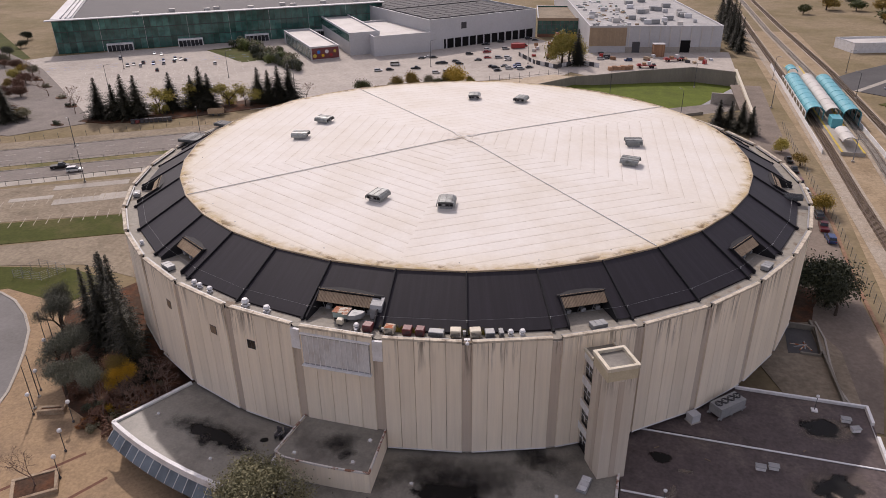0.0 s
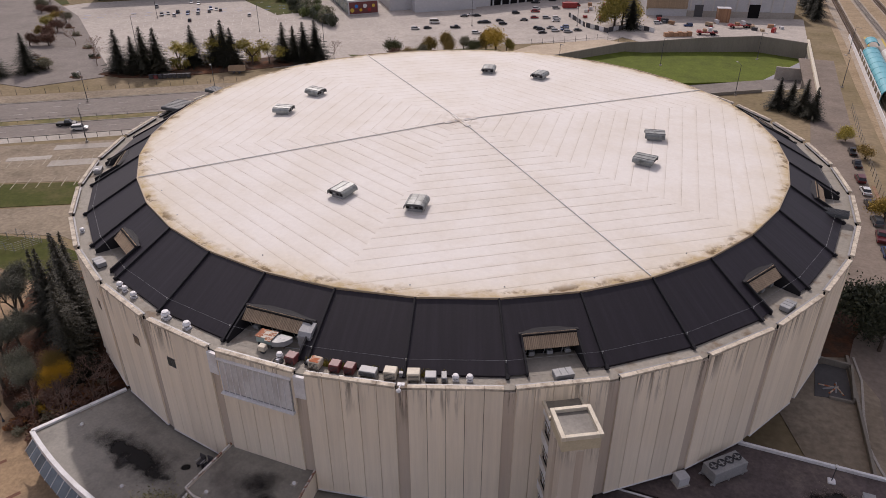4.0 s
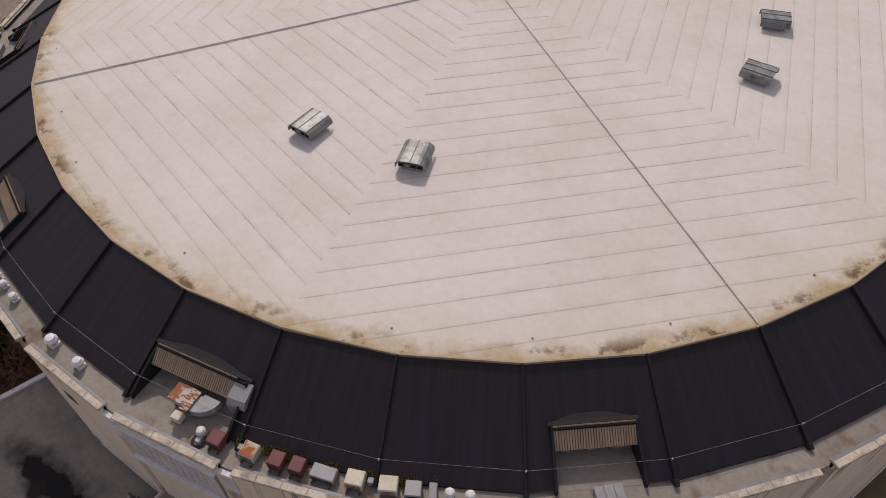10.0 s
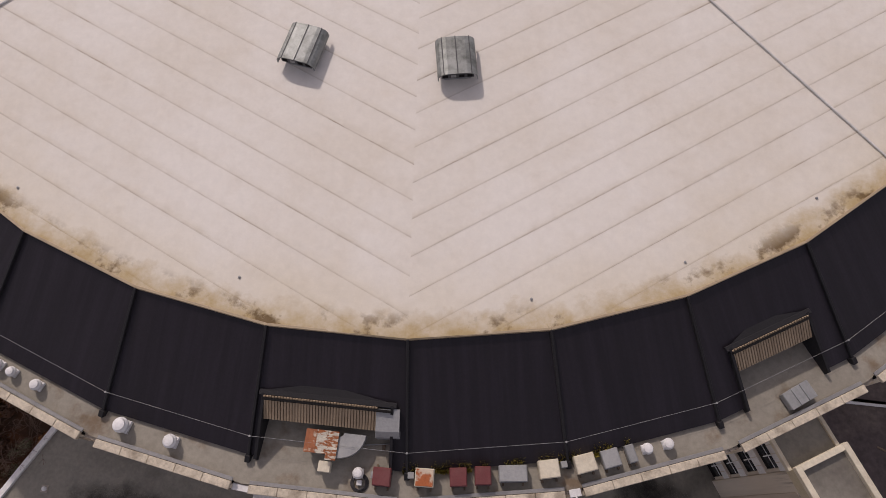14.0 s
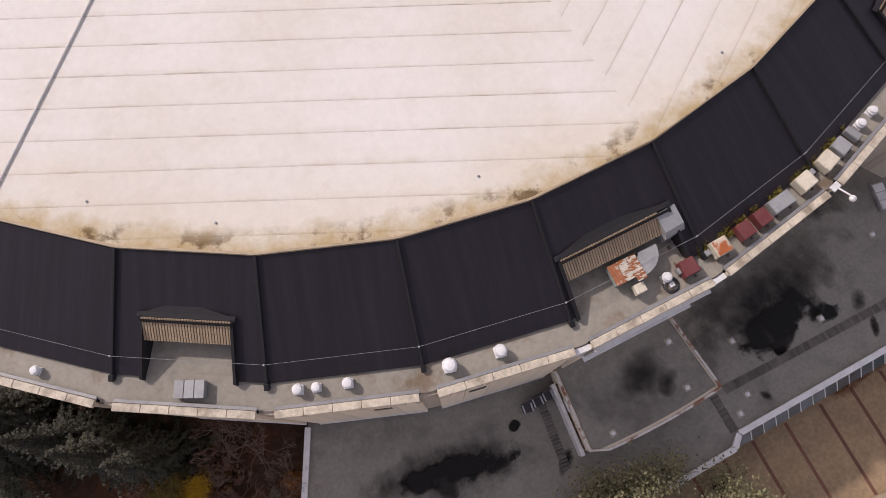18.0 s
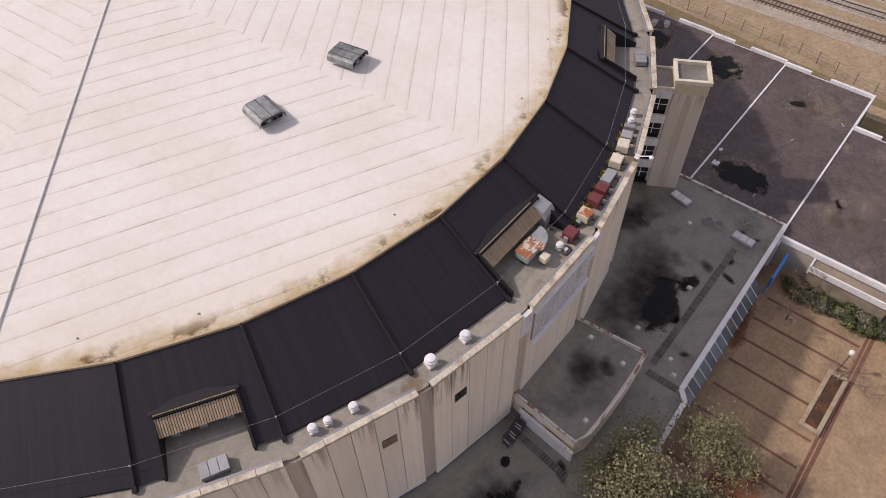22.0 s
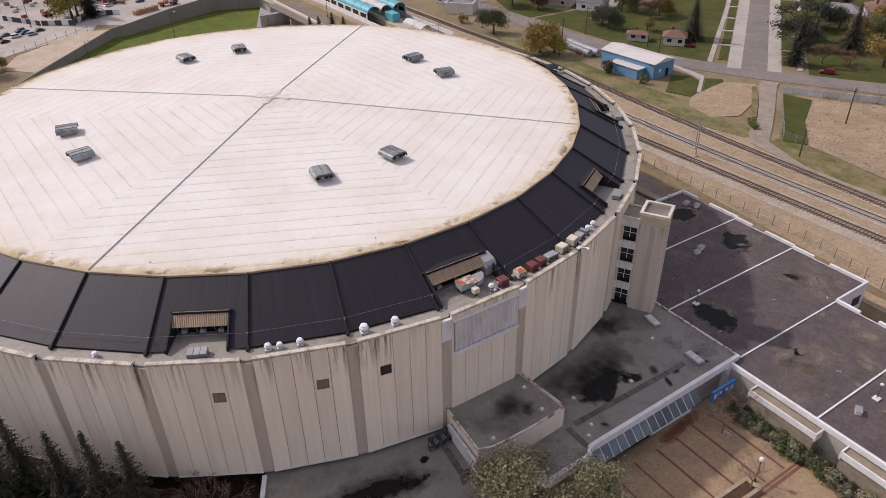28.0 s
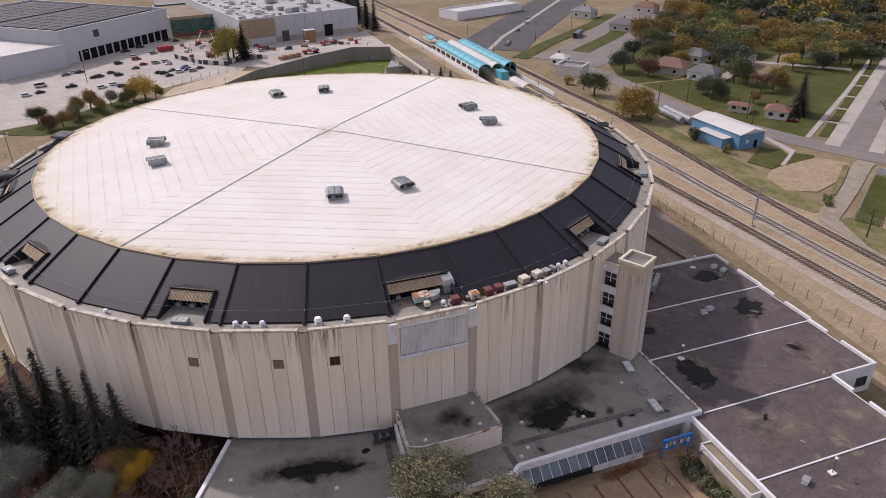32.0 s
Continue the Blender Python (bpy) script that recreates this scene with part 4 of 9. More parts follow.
part("casing", box(-0.70, -1.0, 0.45, 0.55, 0.95, 1.22, 0.04), TEALUNIT, u)
for k, (y0, y1, x1) in enumerate(((-1.05, -0.36, 0.62), (-0.35, 0.32, 0.62), (0.33, 1.0, 0.95))):
    part("lid_sheet", box(-0.78, y0, 1.22 + 0.02 * k, x1, y1, 1.27 + 0.02 * k, 0.012), (REDRUST, STREAKRUST, STREAKRUST)[k], u, ("rust-red sheet", "white sheet with rust streaks", "white sheet with rust streaks")[k])
for y in (-0.8, 0.75):
    part("leg", box(-0.6, y - 0.06, 0, 0.5, y + 0.06, 0.45), STEEL, u)
bm = bmesh.new()
for k in range(9):
    t = radians(11.25 * k)
    for r, z in ((0.25, 0.55), (1.50, 0.55), (1.50, 1.15), (0.25, 1.15)):
        bm.verts.new((-0.75 + r * math.cos(t), 1.0 + r * math.sin(t) * 1.08, z))
bm.verts.ensure_lookup_table()
for k in range(8):
    for i in range(4):
        bm.faces.new([bm.verts[q] for q in (4 * k + i, 4 * k + (i + 1) % 4, 4 * k + 4 + (i + 1) % 4, 4 * k + 4 + i)])
bm.faces.new([bm.verts[q] for q in range(4)]), bm.faces.new([bm.verts[q] for q in range(35, 31, -1)])
part("duct_elbow", bm, GALV, u, "bright sheet metal duct elbow")
part("filter_box", box(1.0, -0.05, 0.35, 1.65, 0.7, 0.95, 0.03), CREAM, u)
part("filter_leg", box(1.15, 0.1, 0, 1.5, 0.55, 0.35), STEEL, u)
m = on_ledge(-86.25, 54.35)
d = thing("duct_cowl", "grey sheet metal duct cowl beside the louvre", "duct", m)
bm = bmesh.new()
prof = ((-0.85, 0.2), (0.75, 0.2), (0.75, 1.55), (0.45, 1.95), (-0.85, 2.35))
va = [bm.verts.new((x, -0.72, z)) for x, z in prof]
vb = [bm.verts.new((x, 0.72, z)) for x, z in prof]
bm.faces.new(va[::-1]), bm.faces.new(vb)
for i in range(5):
    bm.faces.new((va[i], va[(i + 1) % 5], vb[(i + 1) % 5], vb[i]))
part("cowl", bm, GALV, d)
part("collar", box(-0.9, -0.77, 1.35, 0.80, 0.77, 1.43, 0.02), FLASHING, d)
part("foot", box(-0.6, -0.55, 0, 0.6, 0.55, 0.2), STEEL, d)
d = thing("conduit", "long thin conduit pipe across the recess floor", "pipe", on_ledge(-87.5, 55.6))
part("pipe", tube((0.0, -1.4, 0.10), (-0.3, 1.5, 0.10), 0.045, n=6), GALV, d)
for y in (-0.9, 0.9):
    part("block", box(-0.25, y - 0.1, 0, 0.15, y + 0.1, 0.07), SLEEPER, d)
# hose coil and small boxes beside the first vent
d = thing("hose_coil", "black hose coiled round a small white box", "hose", on_ledge(-87.9, 57.75))
for k in range(3):
    bm = lathe([(0.50 - 0.07 * k, 0.06 + 0.05 * k), (0.54 - 0.07 * k, 0.02 + 0.05 * k), (0.58 - 0.07 * k, 0.06 + 0.05 * k), (0.54 - 0.07 * k, 0.10 + 0.05 * k), (0.50 - 0.07 * k, 0.06 + 0.05 * k)], 20)
    bmesh.ops.delete(bm, geom=[f for f in bm.faces if len(f.verts) > 4], context="FACES_ONLY")
    bmesh.ops.remove_doubles(bm, verts=bm.verts[:], dist=0.001)
    part("loop", bm, DARKCLAD, d)
part("box", box(-0.16, -0.16, 0, 0.16, 0.16, 0.34, 0.02), WHITE, d)
for a, r, w, h in ((-87.0, 57.25, 0.42, 0.5), (-84.75, 57.2, 0.4, 0.42), (-75.3, 57.2, 0.4, 0.5)):
    d = thing("disconnect_box", "small pale grey electrical box on the ledge", "electrical box", on_ledge(a, r), group="small boxes on the ledge")
    part("case", box(-w / 2, -w / 2, 0.12, w / 2, w / 2, 0.12 + h, 0.03), GALV, d)
    part("stand", box(-w / 4, -w / 4, 0, w / 4, w / 4, 0.12), STEEL, d)
DUCTGREY = surface("tarnished_duct", (0.085, 0.090, 0.092), rough=0.6, metal=0.2, stain=(0.17, 0.175, 0.175), stain_scale=0.9, piece=0.2)
# grey ducts that stick out beyond the parapet
for a, w, r in ((170, 2.6, 56.2), (180.5, 5.0, 56.2), (148, 3.6, 56.2), (-4.5, 1.6, 54.4)):
    d = thing("roof_duct", "long dark metal duct across the black skirt roof", "duct", on_ledge(a, r))
    part("duct", box(-1.2, -w / 2, 0.9, 3.2, w / 2, 1.5, 0.1), DUCTGREY, d)
    for k in range(7):
        y = -w / 2 + (k + 0.5) * w / 7
        part("seam", box(-1.22, y - 0.03, 1.5, 3.22, y + 0.03, 1.55), STEEL, d)
    for x in (0.6, 1.6):
        part("leg", box(x - 0.1, -w / 2 + 0.2, 0, x + 0.1, w / 2 - 0.2, 0.9), STEEL, d)
# camera mast on the parapet
d = thing("security_camera", "white security camera on a parapet arm", "camera", radial(-75.0, 59.0, Z_WALL + 0.3))
part("bracket", box(-0.3, -0.35, 0, 0.15, 0.35, 0.15, 0.02), WHITE, d)
part("arm", tube((0.0, 0, 0.15), (1.2, 0, 0.6), 0.06), WHITE, d)
part("dome", lathe([(0.10, 0.25), (0.22, 0.32), (0.22, 0.5), (0.08, 0.62)], 12), WHITE, d, m=Matrix.Translation((1.2, 0, 0)))
# weeds along the skirt's foot
verts, faces = [], []
for k in range(3400):
    a, r = rng.uniform(-85.2, -71.0), 56.75 + rng.uniform(-0.35, 0.3)
    if noise.noise((a * 0.9, 0, 3)) < -0.05:
        continue
    p, h = polar(r, a, Z_LEDGE), rng.uniform(0.2, 0.65)
    t = rng.uniform(0, math.tau)
    dx, dy = math.cos(t) * 0.10, math.sin(t) * 0.10
    i = len(verts)
    verts += [(p.x - dx, p.y - dy, p.z), (p.x + dx, p.y + dy, p.z), (p.x + rng.uniform(-0.15, 0.15), p.y + rng.uniform(-0.15, 0.15), p.z + h)]
    faces.append((i, i + 1, i + 2))
tagged(piece("weeds", mesh_from("weeds", verts, faces, LIMELEAF)), "yellow-green weeds growing along the ledge", "weeds", "", "stuff")

# ---- stair tower ----
m = radial(-60, 63.1, 0)
tower = thing("stair_tower", "square concrete stair tower with glazed link to the hall", "tower", m)
part("shaft", box(-1.75, -1.75, 0, 1.75, 1.75, 18.6, 0.03), TOWER, tower)
for y0, y1 in ((-0.35, 0.35),):
    part("groove", box(1.751, y0, 0, 1.80, y1, 18.4), RECESS, tower)
    part("groove", box(y0, -1.80, 0, y1, -1.751, 18.4), RECESS, tower)
    part("groove", box(y0, 1.751, 0, y1, 1.80, 18.4), RECESS, tower)
part("cap_band", box(-1.8, -1.8, 18.6, 1.8, 1.8, 20.0, 0.03), TOWER_CAP, tower, "yellowed concrete band")
for x0, y0, x1, y1 in ((-1.95, -1.95, 1.95, -1.55), (-1.95, 1.55, 1.95, 1.95), (-1.95, -1.55, -1.55, 1.55), (1.55, -1.55, 1.95, 1.55)):
    part("coping", box(x0, y0, 20.0, x1, y1, 20.45, 0.03), CREAM, tower)
part("roof", box(-1.6, -1.6, 19.9, 1.6, 1.6, 20.06), GREYROOF, tower)
link = part("link", box(-4.3, -1.55, 5.0, -1.7, -1.35, 18.3), DARK, tower)
for k, z in enumerate((5.9, 9.3, 12.7, 16.1)):
    part("spandrel", box(-4.2, -1.75, z + 1.7, -1.76, 1.75, z + 2.9, 0.02), TOWER, link, "pale panelled spandrel")
    for i in range(4):
        for y in (-1.77, 1.755):
            part("panel", box(-4.15 + i * 0.6, y, z + 1.75, -3.60 + i * 0.6, y + 0.015, z + 2.85), WHITE, link)
    for y in (-1.6, 1.5):
        wn_ = part("window", box(-3.75, y, z + 0.1, -2.0, y + 0.1, z + 1.6), DARKGLASS, link)
        part("frame", box(-4.15, y - 0.05, z - 0.5, -3.75, y + 0.15, z + 1.7), TOWER, link), part("frame", box(-2.0, y - 0.05, z - 0.5, -1.77, y + 0.15, z + 1.7), TOWER, link)
        part("mullion", box(-2.92, y - 0.03, z + 0.1, -2.84, y + 0.13, z + 1.6), WHITE, wn_)
        part("transom", box(-3.75, y - 0.03, z + 0.82, -2.0, y + 0.13, z + 0.89), WHITE, wn_)
part("link_roof", box(-4.3, -1.9, 19.0, -1.76, 1.9, 19.2), GREYROOF, tower)
part("link_coping", box(-4.3, -1.95, 19.0, -1.76, -1.7, 19.4, 0.02), CREAM, tower)
part("link_coping", box(-4.3, 1.7, 19.0, -1.76, 1.95, 19.4, 0.02), CREAM, tower)


# ---- low roofs round the hall ----
Z_ANNEX, Z_EAST = 4.7, 4.3


def arc(r, a0, a1, n):
    return [tuple(polar(r, a0 + (a1 - a0) * k / n)[:2]) for k in range(n + 1)]


entrance = thing("entrance_building", "low entrance building with grey flat roof and white fascia", "building")
inner = arc(56.0, -60.0, -115.5, 12)
front_arc = arc(70.6, -115.7, -90.5, 10)
edge = front_arc + [(-0.6, -71.4), (5.6, -71.2), (6.6, -70.3), (33.3, -69.8)]
outline = [(33.3, -50.0)] + inner + edge
part("flat_roof", prism(edge + [(33.3, -48.5), (28.0, -48.5)] + inner, Z_ANNEX - 0.5, Z_ANNEX), GREYROOF, entrance, "stained grey felt roof")


def fascia(line, z0, z1, t0, t1, mat, parent, name="fascia", label=""):
    for p, q in zip(line, line[1:]):
        d = Vector((q[0] - p[0], q[1] - p[1], 0))
        L = d.length
        m = Matrix.Translation((p[0], p[1], 0)) @ Matrix.Rotation(math.atan2(d.y, d.x), 4, "Z")
        part(name, box(0, t0, z0, L + 0.02, t1, z1, 0.015), mat, parent, label, m=m)


fascia(edge, Z_ANNEX - 0.75, Z_ANNEX + 0.28, -0.25, 0.25, WHITE, entrance, "fascia", "white painted fascia")
fascia([tuple(polar(59.4, -115.5)[:2]), front_arc[0]], Z_ANNEX - 0.75, Z_ANNEX + 0.28, -0.25, 0.25, WHITE, entrance, "fascia")
fascia([(33.3, -69.8), (33.3, -65.0), (33.3, -60.2), (33.3, -55.2)], Z_ANNEX - 0.4, Z_ANNEX + 0.22, -0.16, 0.16, CHIPPED, entrance, "parapet")


def glazed_skirt(line, n):
    """Sloping glass canopy that leans out below the fascia."""
    for p, q in zip(line, line[1:]):
        a, b = Vector((p[0], p[1], 0)), Vector((q[0], q[1], 0))
        d = (b - a).normalized()
        out = Vector((d.y, -d.x, 0))
        if out.dot(a + b) < 0:
            out = -out
        count = max(1, round((b - a).length / 1.25))
        for k in range(count):
            u, w = a + (b - a) * (k / count), a + (b - a) * ((k + 1) / count)
            t0, t1 = Vector((0, 0, Z_ANNEX - 0.75)), Vector((0, 0, Z_ANNEX - 2.15))
            v = [u + t0, w + t0, w + t1 + out * 1.35, u + t1 + out * 1.35]
            v += [x - Vector((0, 0, 0.08)) for x in v]
            piece("canopy_pane", mesh_from("canopy_pane", v, [(0, 1, 2, 3), (7, 6, 5, 4), (0, 3, 7, 4), (1, 5, 6, 2), (2, 6, 7, 3)], SKYLIGHT), entrance)
            part("glazing_bar", tube(u + t0, u + t1 + out * 1.38, 0.05, n=6), WHITE, entrance)
    return None


glazed_skirt(front_arc[:8], 1)
glazed_skirt([(6.8, -70.3), (24.8, -69.98)], 1)
# walls under the roof
wall_line = arc(70.0, -115.7, -90.5, 10) + [(6.0, -69.9), (33.0, -69.5)]
fascia(wall_line[:-2], 0, Z_ANNEX - 0.7, -0.1, 0.15, DARKGLASS, entrance, "glazed_wall", "dark glazed entrance wall")
fascia(wall_line[-2:], 0, Z_ANNEX - 0.7, -0.1, 0.15, CONCRETE, entrance, "wall")
part("shopfront", box(8.0, -70.35, 0.1, 17.0, -70.1, 2.5), DARKGLASS, entrance)
part("white_panel", box(17.2, -70.4, 0.1, 24.6, -70.1, 2.6, 0.02), WHITE, entrance)
sign = part("sign_board", box(26.4, -71.75, 1.7, 30.8, -71.55, 3.35, 0.03), BLUEPAINT, entrance, "bright blue sign board with pale bars on posts")
part("sign_top", box(26.3, -71.8, 3.35, 30.9, -71.5, 3.5, 0.02), BLUEPAINT, entrance)
for x in (26.6, 30.6):
    part("sign_post", box(x - 0.07, -71.55, 0.0, x + 0.07, -71.42, 3.4, 0.01), BLUEPAINT, entrance)
for k in range(7):
    part("letter_bar", box(26.75 + k * 0.55, -71.79, 2.15 + (k % 3) * 0.15, 27.1 + k * 0.55, -71.755, 2.9 + (k % 2) * 0.2), (WHITE, YELLOWLINE, WHITE, REDLAMP)[k % 4], sign)
part("end_wall", box(30.8, -70.3, 0, 33.2, -69.6, Z_ANNEX - 0.7, 0.02), WHITE, entrance)
fascia([tuple(polar(58.0, -115.5)[:2]), tuple(polar(70.2, -115.7)[:2])], 0, Z_ANNEX - 0.7, -0.1, 0.15, CONCRETE, entrance, "wall")

# raised box on the entrance roof
raised = thing("raised_roof_box", "raised roof box with curved rusty parapet on the entrance roof", "roof structure")
plan = [tuple(polar(57.8, -95)[:2])] + arc(66.4, -95.0, -84.6, 8) + [tuple(polar(57.8, -84.6)[:2])]
plan[1] = tuple(polar(65.9, -95.0)[:2])
part("wall", prism(plan, Z_ANNEX - 0.2, 7.6), PANEL, raised)
part("roof", prism([tuple(polar(57.8, -94.8)[:2])] + arc(66.1, -94.8, -84.8, 8) + [tuple(polar(57.8, -84.8)[:2])], 7.55, 7.66), GREYROOF, raised, "stained grey roof")
fascia(plan[1:-1], 7.6, 7.86, -0.10, 0.10, CHIPPED, raised, "parapet")
fascia(plan[:2], 7.6, 7.86, -0.10, 0.10, CHIPPED, raised, "parapet")
fascia(plan[-2:], 7.6, 7.86, -0.10, 0.10, CHIPPED, raised, "parapet")
part("door", box(61.5, -0.1, Z_ANNEX, 62.6, 0.06, 6.8, 0.02), WHITE, raised, m=Matrix.Rotation(radians(-95), 4, "Z"))
part("lower_wall", box(60.0, -0.3, Z_ANNEX - 0.1, 66.2, 0.02, 6.4, 0.02), WHITE, raised, m=Matrix.Rotation(radians(-95.2), 4, "Z"))


def blob(rx, ry, seed, n=40, rough=0.35):
    out = []
    for k in range(n):
        t = 2 * math.pi * k / n
        s = 1 + rough * noise.noise((math.cos(t) * 1.3, math.sin(t) * 1.3, seed)) + rough * 0.5 * noise.noise((math.cos(t) * 4, math.sin(t) * 4, seed + 7))
        out.append((rx * s * math.cos(t), ry * s * math.sin(t)))
    return out


def puddle(x, y, z, rx, ry, turn, seed, mat=None, label="dark wet puddle stain on the roof"):
    ob = part("puddle", prism(blob(rx * 1.35, ry * 1.35, seed, 40, 0.2), -0.002, 0.006), mat or PUDDLE, None, m=Matrix.Translation((x, y, z)) @ Matrix.Rotation(radians(turn), 4, "Z"))
    return tagged(ob, label, "puddle", "", "structure")


SOOT = stain_decal("damp_soot", (0.034, 0.030, 0.028), 0.55, 0.88, 0.7, 0.35)
puddle(-16.3, -62.2, Z_ANNEX, 5.6, 1.25, -12, 2.0)
puddle(14.6, -64.0, Z_ANNEX, 4.6, 1.9, 16, 5.0)
puddle(18.8, -64.9, Z_ANNEX, 1.8, 0.9, -20, 6.0)
puddle(2.6, -63.9, 7.661, 1.6, 1.0, 30, 4.0, SOOT, "small damp stain on the box roof")
puddle(-10.0, -61.4, Z_ANNEX, 0.6, 0.5, 0, 9.0)
puddle(15.0, -61.4, Z_ANNEX - 0.003, 8.8, 4.4, 8, 11.0, SOOT, "broad damp dark stain on the grey roof")
puddle(24.5, -56.0, Z_ANNEX - 0.003, 3.5, 2.2, -25, 13.0, SOOT, "broad damp dark stain on the grey roof")
puddle(-16.3, -62.2, Z_ANNEX - 0.004, 7.2, 2.2, -12, 2.4, SOOT, "damp margin of the long puddle")
puddle(1.0, -62.6, 7.658, 3.0, 2.4, 10, 17.0, SOOT, "damp dark stain on the box roof")

# roof lights, drains and clutter
for x, y, t in ((29.6, -58.4, 78), (28.2, -66.9, 86)):
    s = thing("roof_light", "blue-grey domed roof light on a curb", "roof light", Matrix.Translation((x, y, Z_ANNEX)) @ Matrix.Rotation(radians(t), 4, "Z"), group="roof lights")
    part("curb", box(-1.3, -0.6, 0, 1.3, 0.6, 0.3, 0.02), GALV, s)
    for k in range(3):
        part("dome", box(-1.2 + k * 0.81, -0.52, 0.3, -0.43 + k * 0.81, 0.52, 0.44, 0.06), PALEGLASS, s)
for x, y in ((9.0, -67.9), (7.6, -69.0), (18.3, -65.3), (26.8, -61.0), (10.3, -63.5), (-3.4, -65.3), (3.8, -64.9), (-14.6, -66.1), (4.4, -61.0), (-26.0, -60.5)):
    d = thing("roof_drain", "small pale roof drain dome", "drain", Matrix.Translation((x, y, 7.66 if abs(x) < 5 and y > -66 else Z_ANNEX)), group="roof drains")
    part("base", box(-0.3, -0.3, 0, 0.3, 0.3, 0.06, 0.01), CONCRETE, d)
    part("dome", lathe([(0.2, 0.06), (0.2, 0.2), (0.1, 0.3)], 10), WHITE, d)
for x, y, r in ((28.3, -62.5, 0.5), (28.5, -63.8, 0.6)):
    d = thing("cable_reel", "grey metal ring frame lying on the roof", "ring", Matrix.Translation((x, y, Z_ANNEX)), group="rings on the roof")
    for z in (0.1, 0.5):
        bm = lathe([(r - 0.05, z), (r, z - 0.05), (r + 0.05, z), (r, z + 0.05), (r - 0.05, z)], 20)
        bmesh.ops.delete(bm, geom=[f for f in bm.faces if len(f.verts) > 4], context="FACES_ONLY")
        bmesh.ops.remove_doubles(bm, verts=bm.verts[:], dist=0.001)
        part("ring", bm, GALV, d)
    for k in range(4):
        part("strut", tube((r * math.cos(k * 1.57), r * math.sin(k * 1.57), 0), (r * math.cos(k * 1.57), r * math.sin(k * 1.57), 0.55), 0.04, n=6), GALV, d)
d = thing("antenna_frame", "fallen grey lattice antenna frame", "antenna", Matrix.Translation((31.3, -66.7, Z_ANNEX)))
for a in range(0, 360, 72):
    part("spoke", tube((0, 0, 0.5), (1.3 * math.cos(radians(a)), 1.3 * math.sin(radians(a)), 0.12), 0.05, n=6), GALV, d)
    part("rim_bar", tube((1.3 * math.cos(radians(a)), 1.3 * math.sin(radians(a)), 0.12), (1.3 * math.cos(radians(a + 72)), 1.3 * math.sin(radians(a + 72)), 0.12), 0.04, n=6), GALV, d)
part("mast", tube((0, 0, 0), (0, 0, 1.2), 0.05, n=6), GALV, d)
# plank walkway on the roof
walkway = thing("roof_walkway", "dark timber slat walkway across the grey roof", "walkway")
slat = bmesh.new()
add_box(slat, -0.12, -0.36, 0, 0.12, 0.36, 0.05, 0.01)
slat_me = bpy.data.meshes.new("plank")
slat.to_mesh(slat_me), slat.free()
slat_me.materials.append(surface("weathered_plank", (0.13, 0.115, 0.10), grain=0.4, piece=0.3))
for k in range(70):
    piece("plank", slat_me, walkway, m=Matrix.Translation((7.6 + k * 0.27, -66.75, Z_ANNEX + 0.02)))
for k in range(16):
    piece("plank", slat_me, walkway, m=Matrix.Translation((6.4, -66.9 - k * 0.0 - 0.0, Z_ANNEX + 0.02)) @ Matrix.Translation((0.0, -0.1 * k * 2.0, 0)) @ Matrix.Rotation(radians(90), 4, "Z"))
for k in range(22):
    p = polar(60.4 + k * 0.30, -96.6)
    piece("plank", slat_me, walkway, m=Matrix.Translation((p.x, p.y, Z_ANNEX + 0.02)) @ Matrix.Rotation(radians(-96.6), 4, "Z"))
# black chairs left on the roof
for k in range(4):
    c = thing("stacked_seat", "worn black arena seat dumped on the roof", "seat", Matrix.Translation((-8.3 + k * 1.0, -60.5 + 0.07 * k, Z_ANNEX)) @ Matrix.Rotation(radians(-8 + 3 * k), 4, "Z") @ Matrix.Scale(1.35, 4), group="black seats on the roof")
    part("seat_pan", box(-0.3, -0.3, 0.42, 0.3, 0.3, 0.52, 0.03), DARKCLAD, c)
    part("backrest", box(-0.3, 0.22, 0.5, 0.3, 0.34, 1.15, 0.04), DARKCLAD, c)
    for s in (-0.27, 0.27):
        part("leg", box(s - 0.03, -0.28, 0, s + 0.03, 0.3, 0.44), STEEL, c)
        part("armrest", box(s - 0.05, -0.3, 0.7, s + 0.05, 0.25, 0.75, 0.01), CHROME, c)

